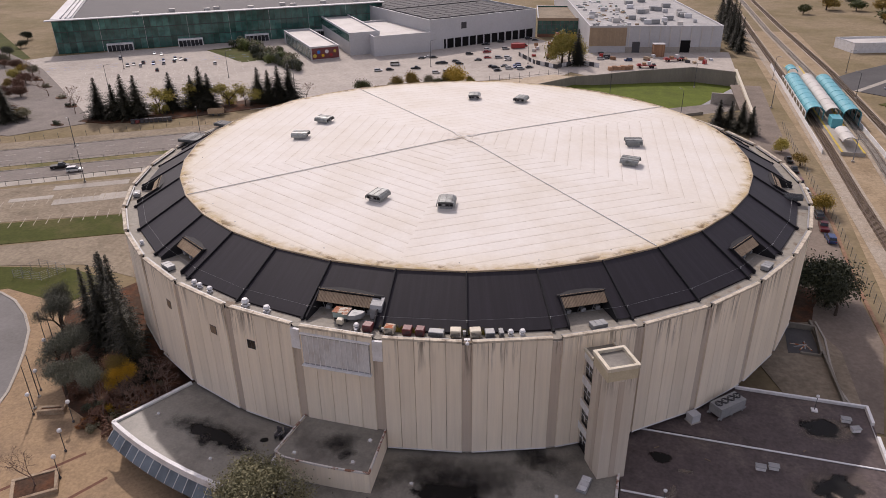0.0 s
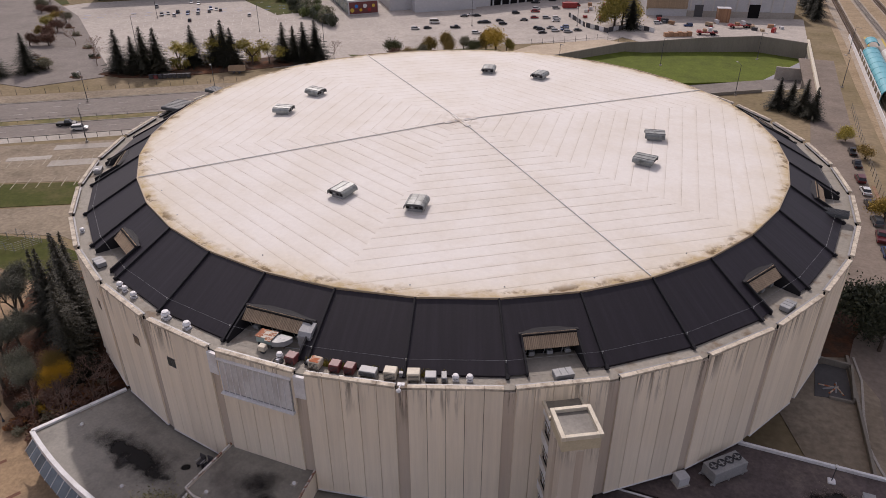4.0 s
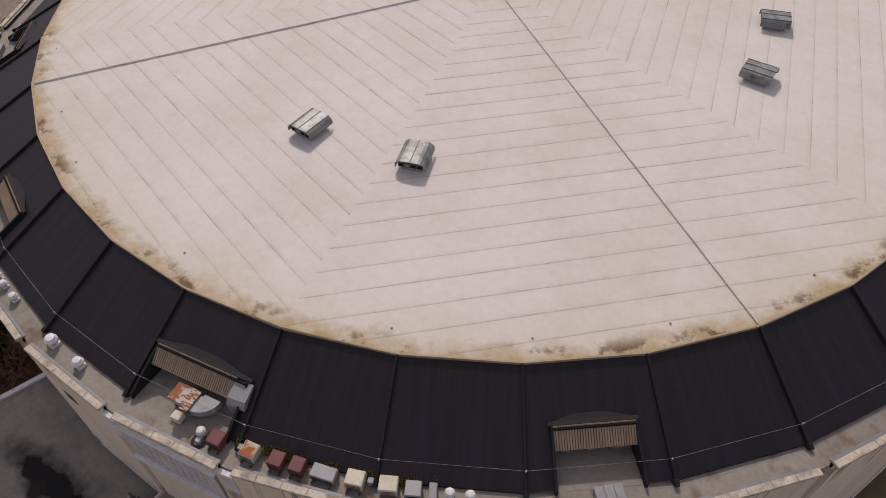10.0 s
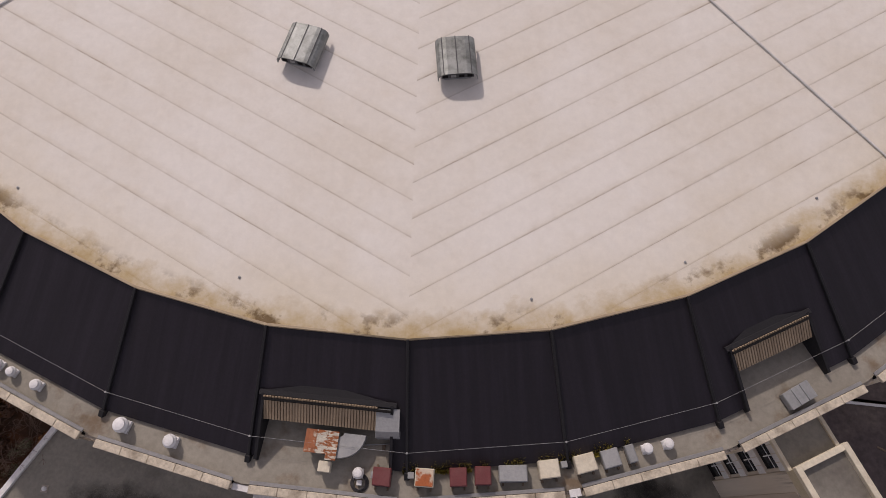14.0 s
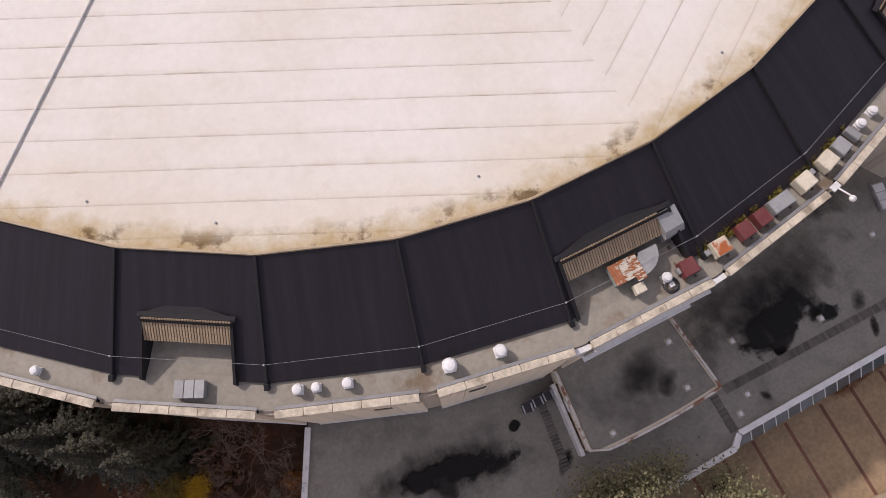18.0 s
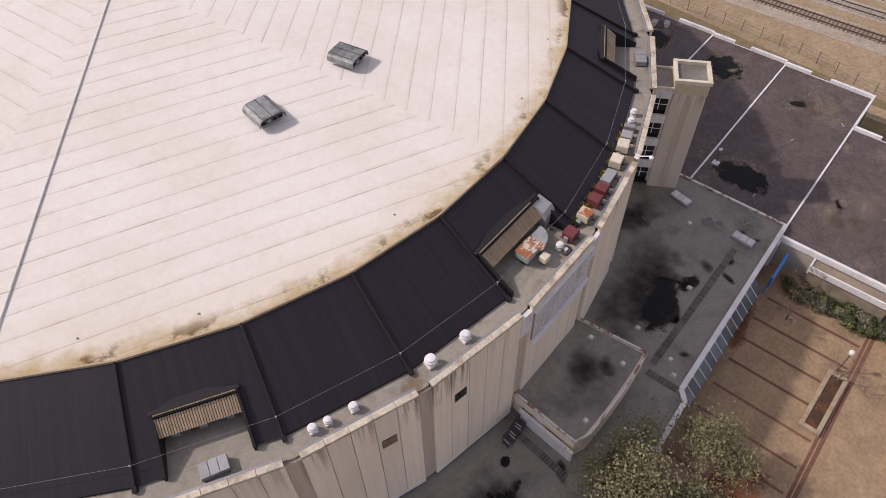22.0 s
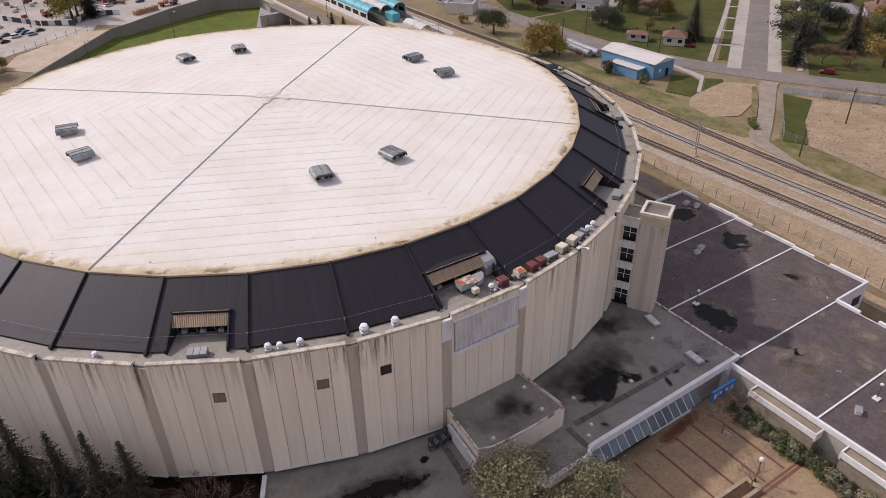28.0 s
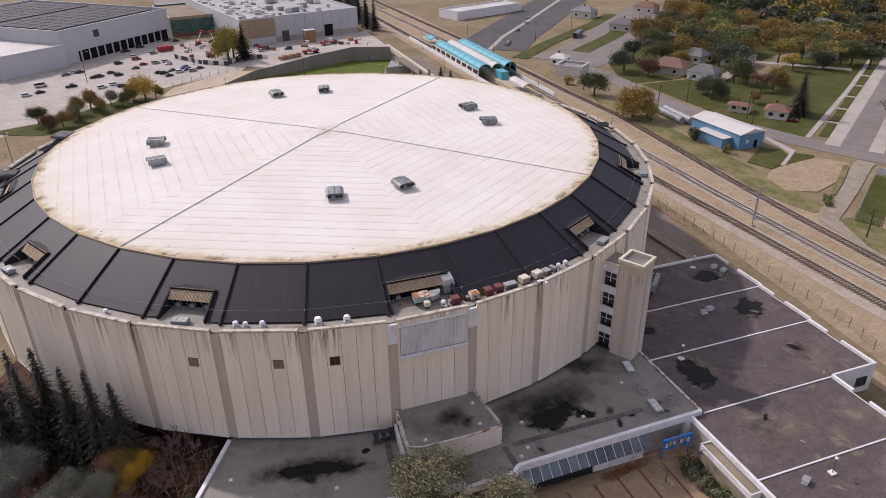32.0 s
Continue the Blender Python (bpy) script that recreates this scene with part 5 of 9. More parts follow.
# east building: dark roof bays with white parapets
east = thing("east_building", "long low building with dark gravel roof and white parapets", "building")
BAY_Y = [-34.2, -46.2, -57.6, -69.9, -81.9, -94.0, -106.0, -118.0]
xe = [64.3, 64.0, 63.6, 55.7, 55.3, 55.3, 55.0]
for k in range(7):
    y0, y1 = BAY_Y[k], BAY_Y[k + 1]
    if k == 0:
        pts = [tuple(polar(57.5, -35.5)[:2]), (xe[k], y0), (xe[k], y1), tuple(polar(57.5, -52.5)[:2])] + arc(57.5, -50, -38, 4)
    elif k == 1:
        pts = [tuple(polar(57.5, -52.3)[:2]), (xe[k], y0), (xe[k], y1), (33.6, y1), (33.6, -54.0), tuple(polar(57.5, -58)[:2])]
        pts = [(33.6, -46.2), (xe[k], y0), (xe[k], y1), (33.6, y1)]
    else:
        x0 = 33.6 if k < 3 else 31.6
        pts = [(x0, y0), (xe[k], y0), (xe[k], y1), (x0, y1)]
    part("roof_bay", prism(pts, Z_EAST - 0.3, Z_EAST), BLACKROOF, east, "dark gravel roof bay")
    part("expansion_joint", box(33.7 if k < 3 else 31.7, y1 - 0.12, Z_EAST, xe[k], y1 + 0.12, Z_EAST + 0.14, 0.03), WHITE, east, "white expansion joint")
    part("east_wall", box(xe[k] - 0.25, y1, 0, xe[k] - 0.02, y0, Z_EAST - 0.1), CONCRETE, east)
    # parapet in stepped lengths
    for j, (f0, f1, dx) in enumerate(((0.0, 0.30, 0.0), (0.30, 0.52, -0.35), (0.52, 1.0, 0.0))):
        ya, yb = y0 + (y1 - y0) * f0, y0 + (y1 - y0) * f1
        part("parapet", box(xe[k] - 0.35 + dx * 0, yb, Z_EAST - 0.2, xe[k] + 0.05 + dx, ya, Z_EAST + (0.5 if dx == 0 else 0.15), 0.02), WHITE, east, "white stepped parapet")
part("parapet", box(47.8, -34.4, Z_EAST - 0.3, 64.3, -34.05, Z_EAST + 0.4, 0.02), WHITE, east)
part("north_wall", box(46.0, -34.35, 0, 64.2, -34.1, Z_EAST - 0.2), CONCRETE, east)
part("parapet", box(55.6, -70.1, Z_EAST - 0.3, 63.7, -69.8, Z_EAST + 0.5, 0.02), WHITE, east)
part("return_wall", box(55.7, -70.05, 0, 63.6, -69.85, Z_EAST - 0.2), WHITE, east)
wn_ = part("window", box(60.5, -70.16, 1.2, 62.5, -70.04, 2.8), DARKGLASS, east)
for k in range(2, 7):
    y0, y1 = BAY_Y[k], BAY_Y[k + 1]
    x0 = 33.6 if k < 3 else 31.6
    if k >= 3:
        part("parapet", box(x0 - 0.2, y1, Z_EAST - 0.3, x0 + 0.2, y0, Z_EAST + 0.45, 0.02), WHITE, east)
        part("west_wall", box(x0 - 0.05, y1, 0, x0 + 0.15, y0, Z_EAST - 0.2), CONCRETE, east)
        part("planter_ledge", box(x0 - 1.5, y1 - 1.2, 0, x0 - 0.22, y0 - 4.5, 3.9, 0.03), LOT, east, "sandy felt on a lower ledge")
        part("ledge_parapet", box(x0 - 1.7, y1 - 1.2, 3.2, x0 - 1.5, y0 - 4.5, 4.05, 0.02), WHITE, east)
        part("ledge_parapet", box(x0 - 1.7, y1 - 1.4, 2.9, x0 - 0.22, y1 - 1.2, 4.12, 0.02), WHITE, east)
        part("ledge_parapet", box(x0 - 1.7, y0 - 4.5, 2.9, x0 - 0.22, y0 - 4.3, 4.12, 0.02), WHITE, east)
for x, y, rx, ry, sd in ((58, -40, 2.6, 2.0, 1), (57.5, -51, 3.4, 2.2, 3), (38.2, -62.2, 3.6, 2.4, 6), (56, -62.5, 1.2, 0.8, 8), (38.0, -51.0, 1.4, 1.0, 12)):
    puddle(x, y, Z_EAST, rx, ry, 15 * sd, sd)
DUSTY = stain_decal("dusty_margin", (0.27, 0.22, 0.175), 0.9, 0.85, 0.7, 0.45)
for x, y, rx, ry, sd in ((41.5, -76.0, 5.2, 2.2, 24.2), (38.5, -73.0, 2.6, 1.8, 25.3), (57.5, -64.5, 4.2, 3.0, 27.1), (47.0, -80.0, 4.0, 2.0, 28.4), (58, -40, 4.0, 3.2, 1.3), (57.5, -51, 5.2, 3.6, 3.2), (56, -62.5, 3.2, 2.2, 8.2), (38, -75.5, 3.0, 2.2, 19.0), (52, -77, 3.2, 1.8, 21.3), (40, -61.5, 4.4, 2.8, 6.3)):
    puddle(x, y, Z_EAST - 0.003, rx, ry, 15 * sd, sd, DUSTY, "pale dried silt margin on the dark roof")
rng6 = random.Random(31)
for k in range(15):
    y = rng6.uniform(-92, -38)
    x = rng6.uniform(46 if y > -47 else 36, 53 if y < -70 else 61)
    puddle(x, y, Z_EAST + 0.013 + 0.0005 * k, rng6.uniform(0.4, 1.8), rng6.uniform(0.3, 1.0), rng6.uniform(0, 180), 40.0 + k, DUSTY, "dried silt patch on the dark roof")
for k in range(18):
    x, y = rng6.uniform(-24, 30), rng6.uniform(-69, -61.5)
    if -7 < x < 8 or y > -60 or math.hypot(x, y) < 60.5 or math.hypot(x, y) > 69.5 and x < 4:
        continue
    puddle(x, y, Z_ANNEX - 0.002 + 0.0004 * k, rng6.uniform(0.5, 1.6), rng6.uniform(0.3, 0.8), rng6.uniform(0, 180), 80.0 + k, SOOT, "small damp stain on the grey roof")
for k in range(9):
    y = rng6.uniform(-90, -37)
    x = rng6.uniform(48 if y > -47 else 36, 53 if y < -70 else 61)
    d = thing("roof_debris", "small scrap of timber lying on the roof", "debris", Matrix.Translation((x, y, Z_EAST + 0.01)) @ Matrix.Rotation(rng6.uniform(0, 3), 4, "Z"), group="scraps on the roof")
    part("scrap", box(-rng6.uniform(0.2, 0.6), -0.08, 0, 0.3, 0.08, 0.08, 0.01), (SLEEPER, GALV)[k % 2], d)
# chiller on the dark roof
c = thing("rooftop_chiller", "grey rooftop chiller with four fans", "chiller", Matrix.Translation((46.3, -39.8, Z_EAST)) @ Matrix.Rotation(radians(45), 4, "Z"))
part("cabinet", box(-2.3, -1.0, 0.5, 2.3, 1.0, 1.9, 0.04), GALV, c)
for k in range(4):
    f = part("fan_ring", lathe([(0.50, 1.9), (0.50, 2.06), (0.44, 2.06), (0.42, 1.93)], 16), STEEL, c, m=Matrix.Translation((-1.65 + k * 1.1, 0.1, 0)))
    part("fan_blade", box(-0.4, -0.08, 1.94, 0.4, 0.08, 1.97), GALV, f)
    part("fan_blade", box(-0.08, -0.4, 1.975, 0.08, 0.4, 2.0), GALV, f)
for y in (-0.9, 0.9):
    part("rail", box(-2.6, y - 0.08, 0.3, 2.6, y + 0.08, 0.5), GALV, c)
    for x in (-2.0, 0, 2.0):
        part("leg", box(x - 0.08, y - 0.08, 0, x + 0.08, y + 0.08, 0.3), GALV, c)
part("pipe", tube((2.4, 0.5, 0.6), (3.6, 1.6, 0.4), 0.09), STEEL, c)
c = thing("roof_cabinet", "small grey roof cabinet", "roof unit", Matrix.Translation((42.0, -42.8, Z_EAST)) @ Matrix.Rotation(radians(40), 4, "Z"))
part("body", box(-0.7, -0.6, 0.1, 0.7, 0.6, 1.3, 0.04), GREYCLAD, c)
part("plinth", box(-0.8, -0.7, 0, 0.8, 0.7, 0.1), CONCRETE, c)


def roof_lamp(x, y):
    p = thing("roof_lamp", "slim dark lamp post on a white block", "lamp", Matrix.Translation((x, y, Z_EAST)), group="lamps on the dark roof")
    part("base", box(-0.4, -0.4, 0, 0.4, 0.4, 0.2, 0.02), WHITE, p)
    part("post", tube((0, 0, 0.2), (0, 0, 2.2), 0.05), STEEL, p)
    part("head", lathe([(0.08, 2.2), (0.22, 2.3), (0.22, 2.45), (0.05, 2.6)], 10), WHITE, p)


for x, y in ((38.4, -58.8), (57.5, -36.5), (41, -84)):
    roof_lamp(x, y)
for x, y, t in ((61.8, -39.5, 20), (51.0, -49.3, 0), (49.5, -49.8, 0), (37.0, -84.0, 30), (61.0, -37.8, 0)):
    b = thing("roof_vent_box", "small pale vent box on the dark roof", "roof vent", Matrix.Translation((x, y, Z_EAST)) @ Matrix.Rotation(radians(t), 4, "Z"), group="vent boxes")
    part("box", box(-0.55, -0.35, 0, 0.55, 0.35, 0.5, 0.05), WHITE, b)
    part("hood", box(-0.62, -0.42, 0.5, 0.62, 0.42, 0.58, 0.02), GALV, b)


# ---- ground, roads and tracks ----
AV0, AV1 = Vector((-420, -170)), Vector((330, 325))     # axis of the avenue
AVD = (AV1 - AV0).normalized()
AVN = Vector((-AVD.y, AVD.x))


def av(s, w):
    return AV0 + AVD * s + AVN * w


def sunk(s):
    t = min(1.0, max(0.0, (s - 440) / 95))
    return -5.2 * t * t * (3 - 2 * t)


S_END = 440 + (66 - av(440, -13).x) / AVD.x
NORTH = [(66, 190, -5.2), (49, 195.5, -5.2), (28, 184, -4.6), (10, 171, -3.2), (3, 167, -2.4)]
bm = bmesh.new()
steps = [440 + k * (S_END - 440) / 14 for k in range(15)]
south = [bm.verts.new((*av(s, -13), 0)) for s in steps]
ring = south + [bm.verts.new((x_, y_, 0)) for x_, y_, _ in NORTH] + [bm.verts.new((*av(440, 13), 0))]
outer = [bm.verts.new((*p, 0)) for p in ((-900, -700), (1100, -700), (1100, 1100), (-900, 1100))]
edges = [bm.edges.new((l_[k], l_[(k + 1) % len(l_)])) for l_ in (ring, outer) for k in range(len(l_))]
bmesh.ops.triangle_fill(bm, use_beauty=True, use_dissolve=False, edges=edges)
low = [[bm.verts.new((*av(s, w), sunk(s))) for w in (-13, 13)] for s in steps]
for p, q in zip(low, low[1:]):
    bm.faces.new((p[0], q[0], q[1], p[1]))
bmesh.ops.recalc_face_normals(bm, faces=bm.faces[:])
for f in bm.faces:
    if f.normal.z < 0:
        f.normal_flip()
me = bpy.data.meshes.new("ground")
bm.to_mesh(me), bm.free()
me.materials.append(EARTH)
ground = tagged(piece("ground", me), "dry earth and thin autumn grass", "ground", "", "structure")
# sunk carriageways, bank and retaining walls
for w0, w1, mat, name, up in ((-12.2, -1.2, ROADGREY, "road_1", 0.05), (2.2, 13.0, ROADGREY, "road_2", 0.05), (-1.2, 2.2, CONCRETE, "median", 0.16)):
    pts = [440 + k * (S_END + 34 - 440) / 18 for k in range(19)]
    v = [(*av(s, w), sunk(s) + up) for s in pts for w in (w0, w1)]
    ob = piece(name, mesh_from(name, v, [(2 * k, 2 * k + 2, 2 * k + 3, 2 * k + 1) for k in range(18)], mat))
    tagged(ob, "worn grey avenue dipping under the railway", "road", "", "structure")
v = [(*av(s, 13), sunk(s) + 0.02) for s in steps] + [(x_, y_, z_ + 0.04) for x_, y_, z_ in NORTH] + [(*av(440, 13.3), 0.02)]
ob = piece("bank", mesh_from("bank", v, [tuple(range(len(v)))], BANKLAWN))
tagged(ob, "green lawn below a concrete retaining wall", "lawn", "", "structure")
WALLS = [((*av(440, 13), 0), NORTH[4])] + list(zip(NORTH[:0:-1], NORTH[-2::-1])) + [((*av(s, -13.2), sunk(s)), (*av(e, -13.2), sunk(e))) for s, e in zip(steps[::3], steps[3::3])]
for p, q in WALLS:
    L = math.hypot(q[0] - p[0], q[1] - p[1])
    ob = part("retaining_wall", box(0, -0.25, min(p[2], q[2]) - 0.3, L, 0.25, 0.9, 0.03), RETAIN, None, m=Matrix.Translation((p[0], p[1], 0)) @ Matrix.Rotation(math.atan2(q[1] - p[1], q[0] - p[0]), 4, "Z"))
    tagged(ob, "weathered concrete retaining wall", "wall", "", "structure")
bridge = thing("railway_bridge", "concrete railway bridge over the sunk avenue", "bridge")
part("edge_beam", box(65.6, 126, -1.2, 66.5, 196, 0.9, 0.04), CREAM, bridge)
part("deck", box(66.5, 126, -1.2, 104, 196, -0.12), CONCRETE, bridge)
for s in (-13.5, -0.2, 13.6):
    p = av(S_END + 6, s)
    part("pier", box(p.x - 1.2, p.y - 0.5, -5.6, p.x + 30, p.y + 0.5, -1.2, 0.05), CONCRETE, bridge)
part("abutment", box(66.6, 180, -5.6, 104, 196, -1.2), CONCRETE, bridge)

def along(p, q, w0, w1):
    return strip([p, q], w0, w1)


LAYER = [0]


def flat(name, pts, mat, label, category, layer=1):
    LAYER[0] += 1
    return tagged(part(name, prism(pts, -0.25 - 0.004 * LAYER[0], 0.03 * layer + 0.0006 * LAYER[0]), mat, None), label, category, "", "structure")


# the avenue past the far side of the hall
def lane(w0, w1, v0, v1):
    """A band of the avenue: offsets on the long stretch, and where it begins to dip."""
    return [tuple(av(*q)) for q in ((0, w0), (395, w0), (440, v0), (440, v1), (395, w1), (0, w1))]


flat("pavement", lane(-11.0, 30.0, -15.0, 22.0), CONCRETE, "pale concrete verge beside the avenue", "pavement", 1)
flat("road_1", lane(-7.0, 2.0, -12.2, -1.2), ROADGREY, "worn grey avenue carriageway", "road", 2)
flat("road_2", lane(6.2, 22.0, 2.2, 13.0), ROADGREY, "worn grey avenue carriageway", "road", 2)
flat("verge", lane(2.2, 6.0, -1.0, 2.0), ROUGHGRASS, "dry grassy median strip", "median", 3)
flat("verge", lane(23.0, 30.0, 14.0, 22.0), LOT, "sandy verge between avenue and fence", "verge", 3)
for w, v in ((2.1, -1.2), (6.1, 2.2), (-7.1, -12.2), (22.1, 13.0)):
    kerb = part("kerb", prism(lane(w - 0.12, w + 0.12, v - 0.12, v + 0.12), 0, 0.20), CONCRETE, None)
    tagged(kerb, "concrete kerb", "kerb", "", "structure")
for w in (-2.5, 11.4, 16.6):
    for k in range(18):
        p = av(250 + k * 9, w)
        ob = part("lane_dash", prism(strip([p, p + AVD * 3], -0.07, 0.07), 0.05, 0.105), PAINTLINE, None)
        tagged(ob, "broken white lane line", "road marking", "", "structure")
mf = thing("median_fence", "thin wire fence along the avenue median", "fence")
for k in range(34):
    p = av(280 + k * 4.0, 4.1)
    part("post", tube((p.x, p.y, 0), (p.x, p.y, 1.5), 0.04, n=5), STEEL, mf)
    if k % 2 == 0:
        q = av(280 + k * 4.0 + 8.0, 4.1)
        for z in (0.7, 1.4):
            part("wire", tube((p.x, p.y, z), (q.x, q.y, z), 0.02, n=3), STEEL, mf)
# old lot, grass and drive on the west side
flat("parking_lot", [(-240, -70), (-160, -20), (-128, 7.5), (-84, 34), (-62, 30), (-64, 8), (-84, 4), (-108, -7.5), (-190, -60)], LOT, "worn tan parking lot with faded bays", "parking lot", 2)
flat("lawn", [(-200, -68), (-108, -8.5), (-84, 3.5), (-66, 6), (-64, -2), (-77, -5.5), (-98.6, -17), (-180, -74)], LAWN, "dark green grass strip", "lawn", 3)
flat("drive", [(-180, -76), (-98.6, -18), (-77, -6), (-62, -3), (-60, -22), (-74, -20), (-91, -25), (-150, -70)], LOT, "worn tan drive round the hall", "road", 2)
flat("lawn", [(-150, -71), (-91, -25.5), (-76, -22), (-64, -24), (-66, -34), (-81, -32), (-130, -66)], LAWN, "patchy autumn grass", "lawn", 3)
RIM = [(-103, -33), (-91, -32.2), (-80.8, -33.7), (-76.1, -35.3), (-70.3, -38.9), (-65.6, -42.9), (-61.6, -48.0), (-58.1, -53.2), (-55.5, -57.5), (-53.0, -64), (-51.5, -76), (-54, -94)]
flat("road_circle", RIM + [(-66, -112), (-110, -125), (-150, -105), (-140, -66)], CIRCLEGREY, "grey asphalt turning circle", "road", 3)
tagged(part("kerb", prism(strip(RIM, -0.22, 0.22), 0, 0.21), CONCRETE, None), "pale concrete kerb round the turning circle", "kerb", "", "structure")
cf_ = thing("wire_fence", "wire fence round a patch of grass", "fence")
for p, q in (((-83.2, -28.3), (-81.6, -23.3)), ((-81.6, -23.3), (-75.3, -23.4)), ((-75.3, -23.4), (-77.2, -27.8)), ((-77.2, -27.8), (-83.2, -28.3))):
    for u in (0.0, 0.34, 0.67):
        x, y = p[0] + (q[0] - p[0]) * u, p[1] + (q[1] - p[1]) * u
        part("post", tube((x, y, 0), (x, y, 1.9), 0.05, n=5), GALV, cf_)
    for z in (0.3, 0.7, 1.1, 1.5, 1.85):
        part("wire", tube((*p, z), (*q, z), 0.022, n=3), GALV, cf_)
bm = bmesh.new()
for k in range(34):
    s = Vector((-118, 2)) + Vector((0.853, 0.522)) * (k * 2.6 - 30)
    e = s + Vector((0.522, -0.853)) * 5.0
    for a, b in ((s, e), (s + Vector((6.5, -10.8)), e + Vector((6.5, -10.8)))):
        d = (b - a).normalized() * 0.09
        n_ = Vector((-d.y, d.x))
        vs = [bm.verts.new((*(q), 0.12)) for q in (a - n_, b - n_, b + n_, a + n_)]
        bm.faces.new(vs)
FADED = surface("faded_bay_paint", (0.38, 0.335, 0.27), rough=0.9, stain=(0.28, 0.235, 0.175), stain_amount=0.9, stain_scale=0.4)
tagged(part("bay_lines", bm, FADED, None), "faded white parking bay lines", "road marking", "", "structure")
for k, (x, y, rx, ry, t) in enumerate(((-104, 18, 9, 1.6, 31), (-99, 9, 7, 1.8, 31), (-112, 6, 5, 1.2, 31), (-92, 14, 5, 2.2, 31))):
    flat("patch", [(x + u * rx * 0.857 - w * ry * 0.515, y + u * rx * 0.515 + w * ry * 0.857) for u, w in ((-1, -1), (1, -1), (1, 1), (-1, 1))], CONCRETE, "pale patched strip in the old lot", "paving", 3)
# paved forecourt
flat("forecourt", [(-92, -31), (-81, -31.2), (-66, -33), (-60, -30), (-45, -30), (-25.3, -53), (-30.3, -63), (-16, -69), (0, -71.3), (6, -71), (33, -69.8), (32, -140), (-60, -140), (-54, -64), (-66, -44), (-80, -35)], PAVING, "sandy exposed-aggregate forecourt", "paving", 2)
flat("planting_bed", [(-64, -36), (-58, -22), (-54, -12), (-44, -20), (-34, -36), (-22, -49), (-25.6, -53.2), (-29.6, -61.6), (-36, -61), (-44, -58), (-54, -50)], DARKSOIL, "leaf-littered planting bed", "planting bed", 3)
# drive and dirt on the rail side
flat("road_3", [(58, -33), (67.5, -33.5), (72.9, -10), (72.7, 2), (72.8, 12), (73.9, 40), (72.6, 62), (72.4, 90), (72.6, 138), (73, 170), (62, 170), (63, 110), (60, 40), (56, -10)], DRIVE, "narrow brown-grey drive beside the hall", "road", 2)
flat("road_3", [(65.5, -34), (68, -34), (68.5, -75), (68, -140), (65.0, -140), (65.3, -70)], DIRT, "dusty track behind the low building", "track", 2)
flat("dirt", [(69, -140), (70.5, -70), (76, -14), (79, 60), (77, 140), (75, 300), (104, 300), (106, 120), (104, 30), (107, -20), (112, -140)], DIRT, "pale dirt strip along the railway", "dirt", 1)
flat("concrete_yard", [(48, -8), (58, -33.5), (66, -33.5), (66, -14), (60, 0)], LOT, "worn tan loading yard beside the hall", "paving", 3)
for p, q in (((63.7, -33.0), (63.5, -26.8)), ((63.5, -26.8), (63.0, -16.5)), ((63.0, -16.5), (62.5, -6.0))):
    L = math.hypot(q[0] - p[0], q[1] - p[1])
    ob = part("kerb_wall", box(0, -0.2, -0.2, L, 0.2, 0.75, 0.03), RETAIN, None, m=Matrix.Translation((*p, 0)) @ Matrix.Rotation(math.atan2(q[1] - p[1], q[0] - p[0]), 4, "Z"))
    tagged(ob, "low concrete wall round the loading yard", "wall", "", "structure")
flat("ramp", [(57.8, -16.4), (62.6, -15.6), (62.2, -7.5), (58.2, -9.0)], ASPHALT, "dark loading ramp beside the hall", "paving", 5)
# soil sheet kept dark, with the tree's shade in its colour
flat("planting_bed", [(58.8, -7.0), (63.0, -5.6), (64.0, -0.5), (66.5, 5.5), (61.5, 8.0), (60.2, 1.0)], DARKSOIL, "dark shaded bed round the tree", "planting bed", 4)
for p, q, h in (((58.5, -8.3), (62.8, -8.6), 1.15), ((62.8, -8.6), (62.5, -16.3), 1.15), ((62.4, -16.2), (59.6, -16.2), 0.5)):
    L = math.hypot(q[0] - p[0], q[1] - p[1])
    ob = part("pit_wall", box(0, -0.16, -0.2, L, 0.16, h, 0.03), RETAIN, None, m=Matrix.Translation((*p, 0)) @ Matrix.Rotation(math.atan2(q[1] - p[1], q[0] - p[0]), 4, "Z"))
    tagged(ob, "concrete wall round the loading pit", "wall", "", "structure")
for k in range(5):
    p_ = thing("scrap_pipe", "rusty length of pipe dumped in the loading pit", "pipe", Matrix.Translation((59.6 + 0.35 * k, -13.6 - 0.3 * (k % 3), 0.16)) @ Matrix.Rotation(0.5 * k, 4, "Z") @ Matrix.Rotation(radians(90), 4, "Y"), group="scrap pipes")
    part("pipe", lathe([(0.09, -1.2), (0.12, -1.2), (0.12, 1.2), (0.09, 1.2)], 8), (RUST, GALV)[k % 2], p_)
ob = part("kerb", prism(strip([(63.5, -5.4), (64.1, -10.7), (63.6, -18.6), (63.6, -24.3), (64.4, -27.6), (66.2, -33)], -0.16, 0.16), 0, 0.22), CONCRETE, None)
tagged(ob, "pale concrete kerb along the drive", "kerb", "", "structure")
flat("verge", strip([(73.1, -14), (73.0, -3), (72.9, 12), (74.0, 40), (73.0, 62)], -0.75, -0.05), REDEARTH, "reddish eroded strip under the fence", "verge", 3)

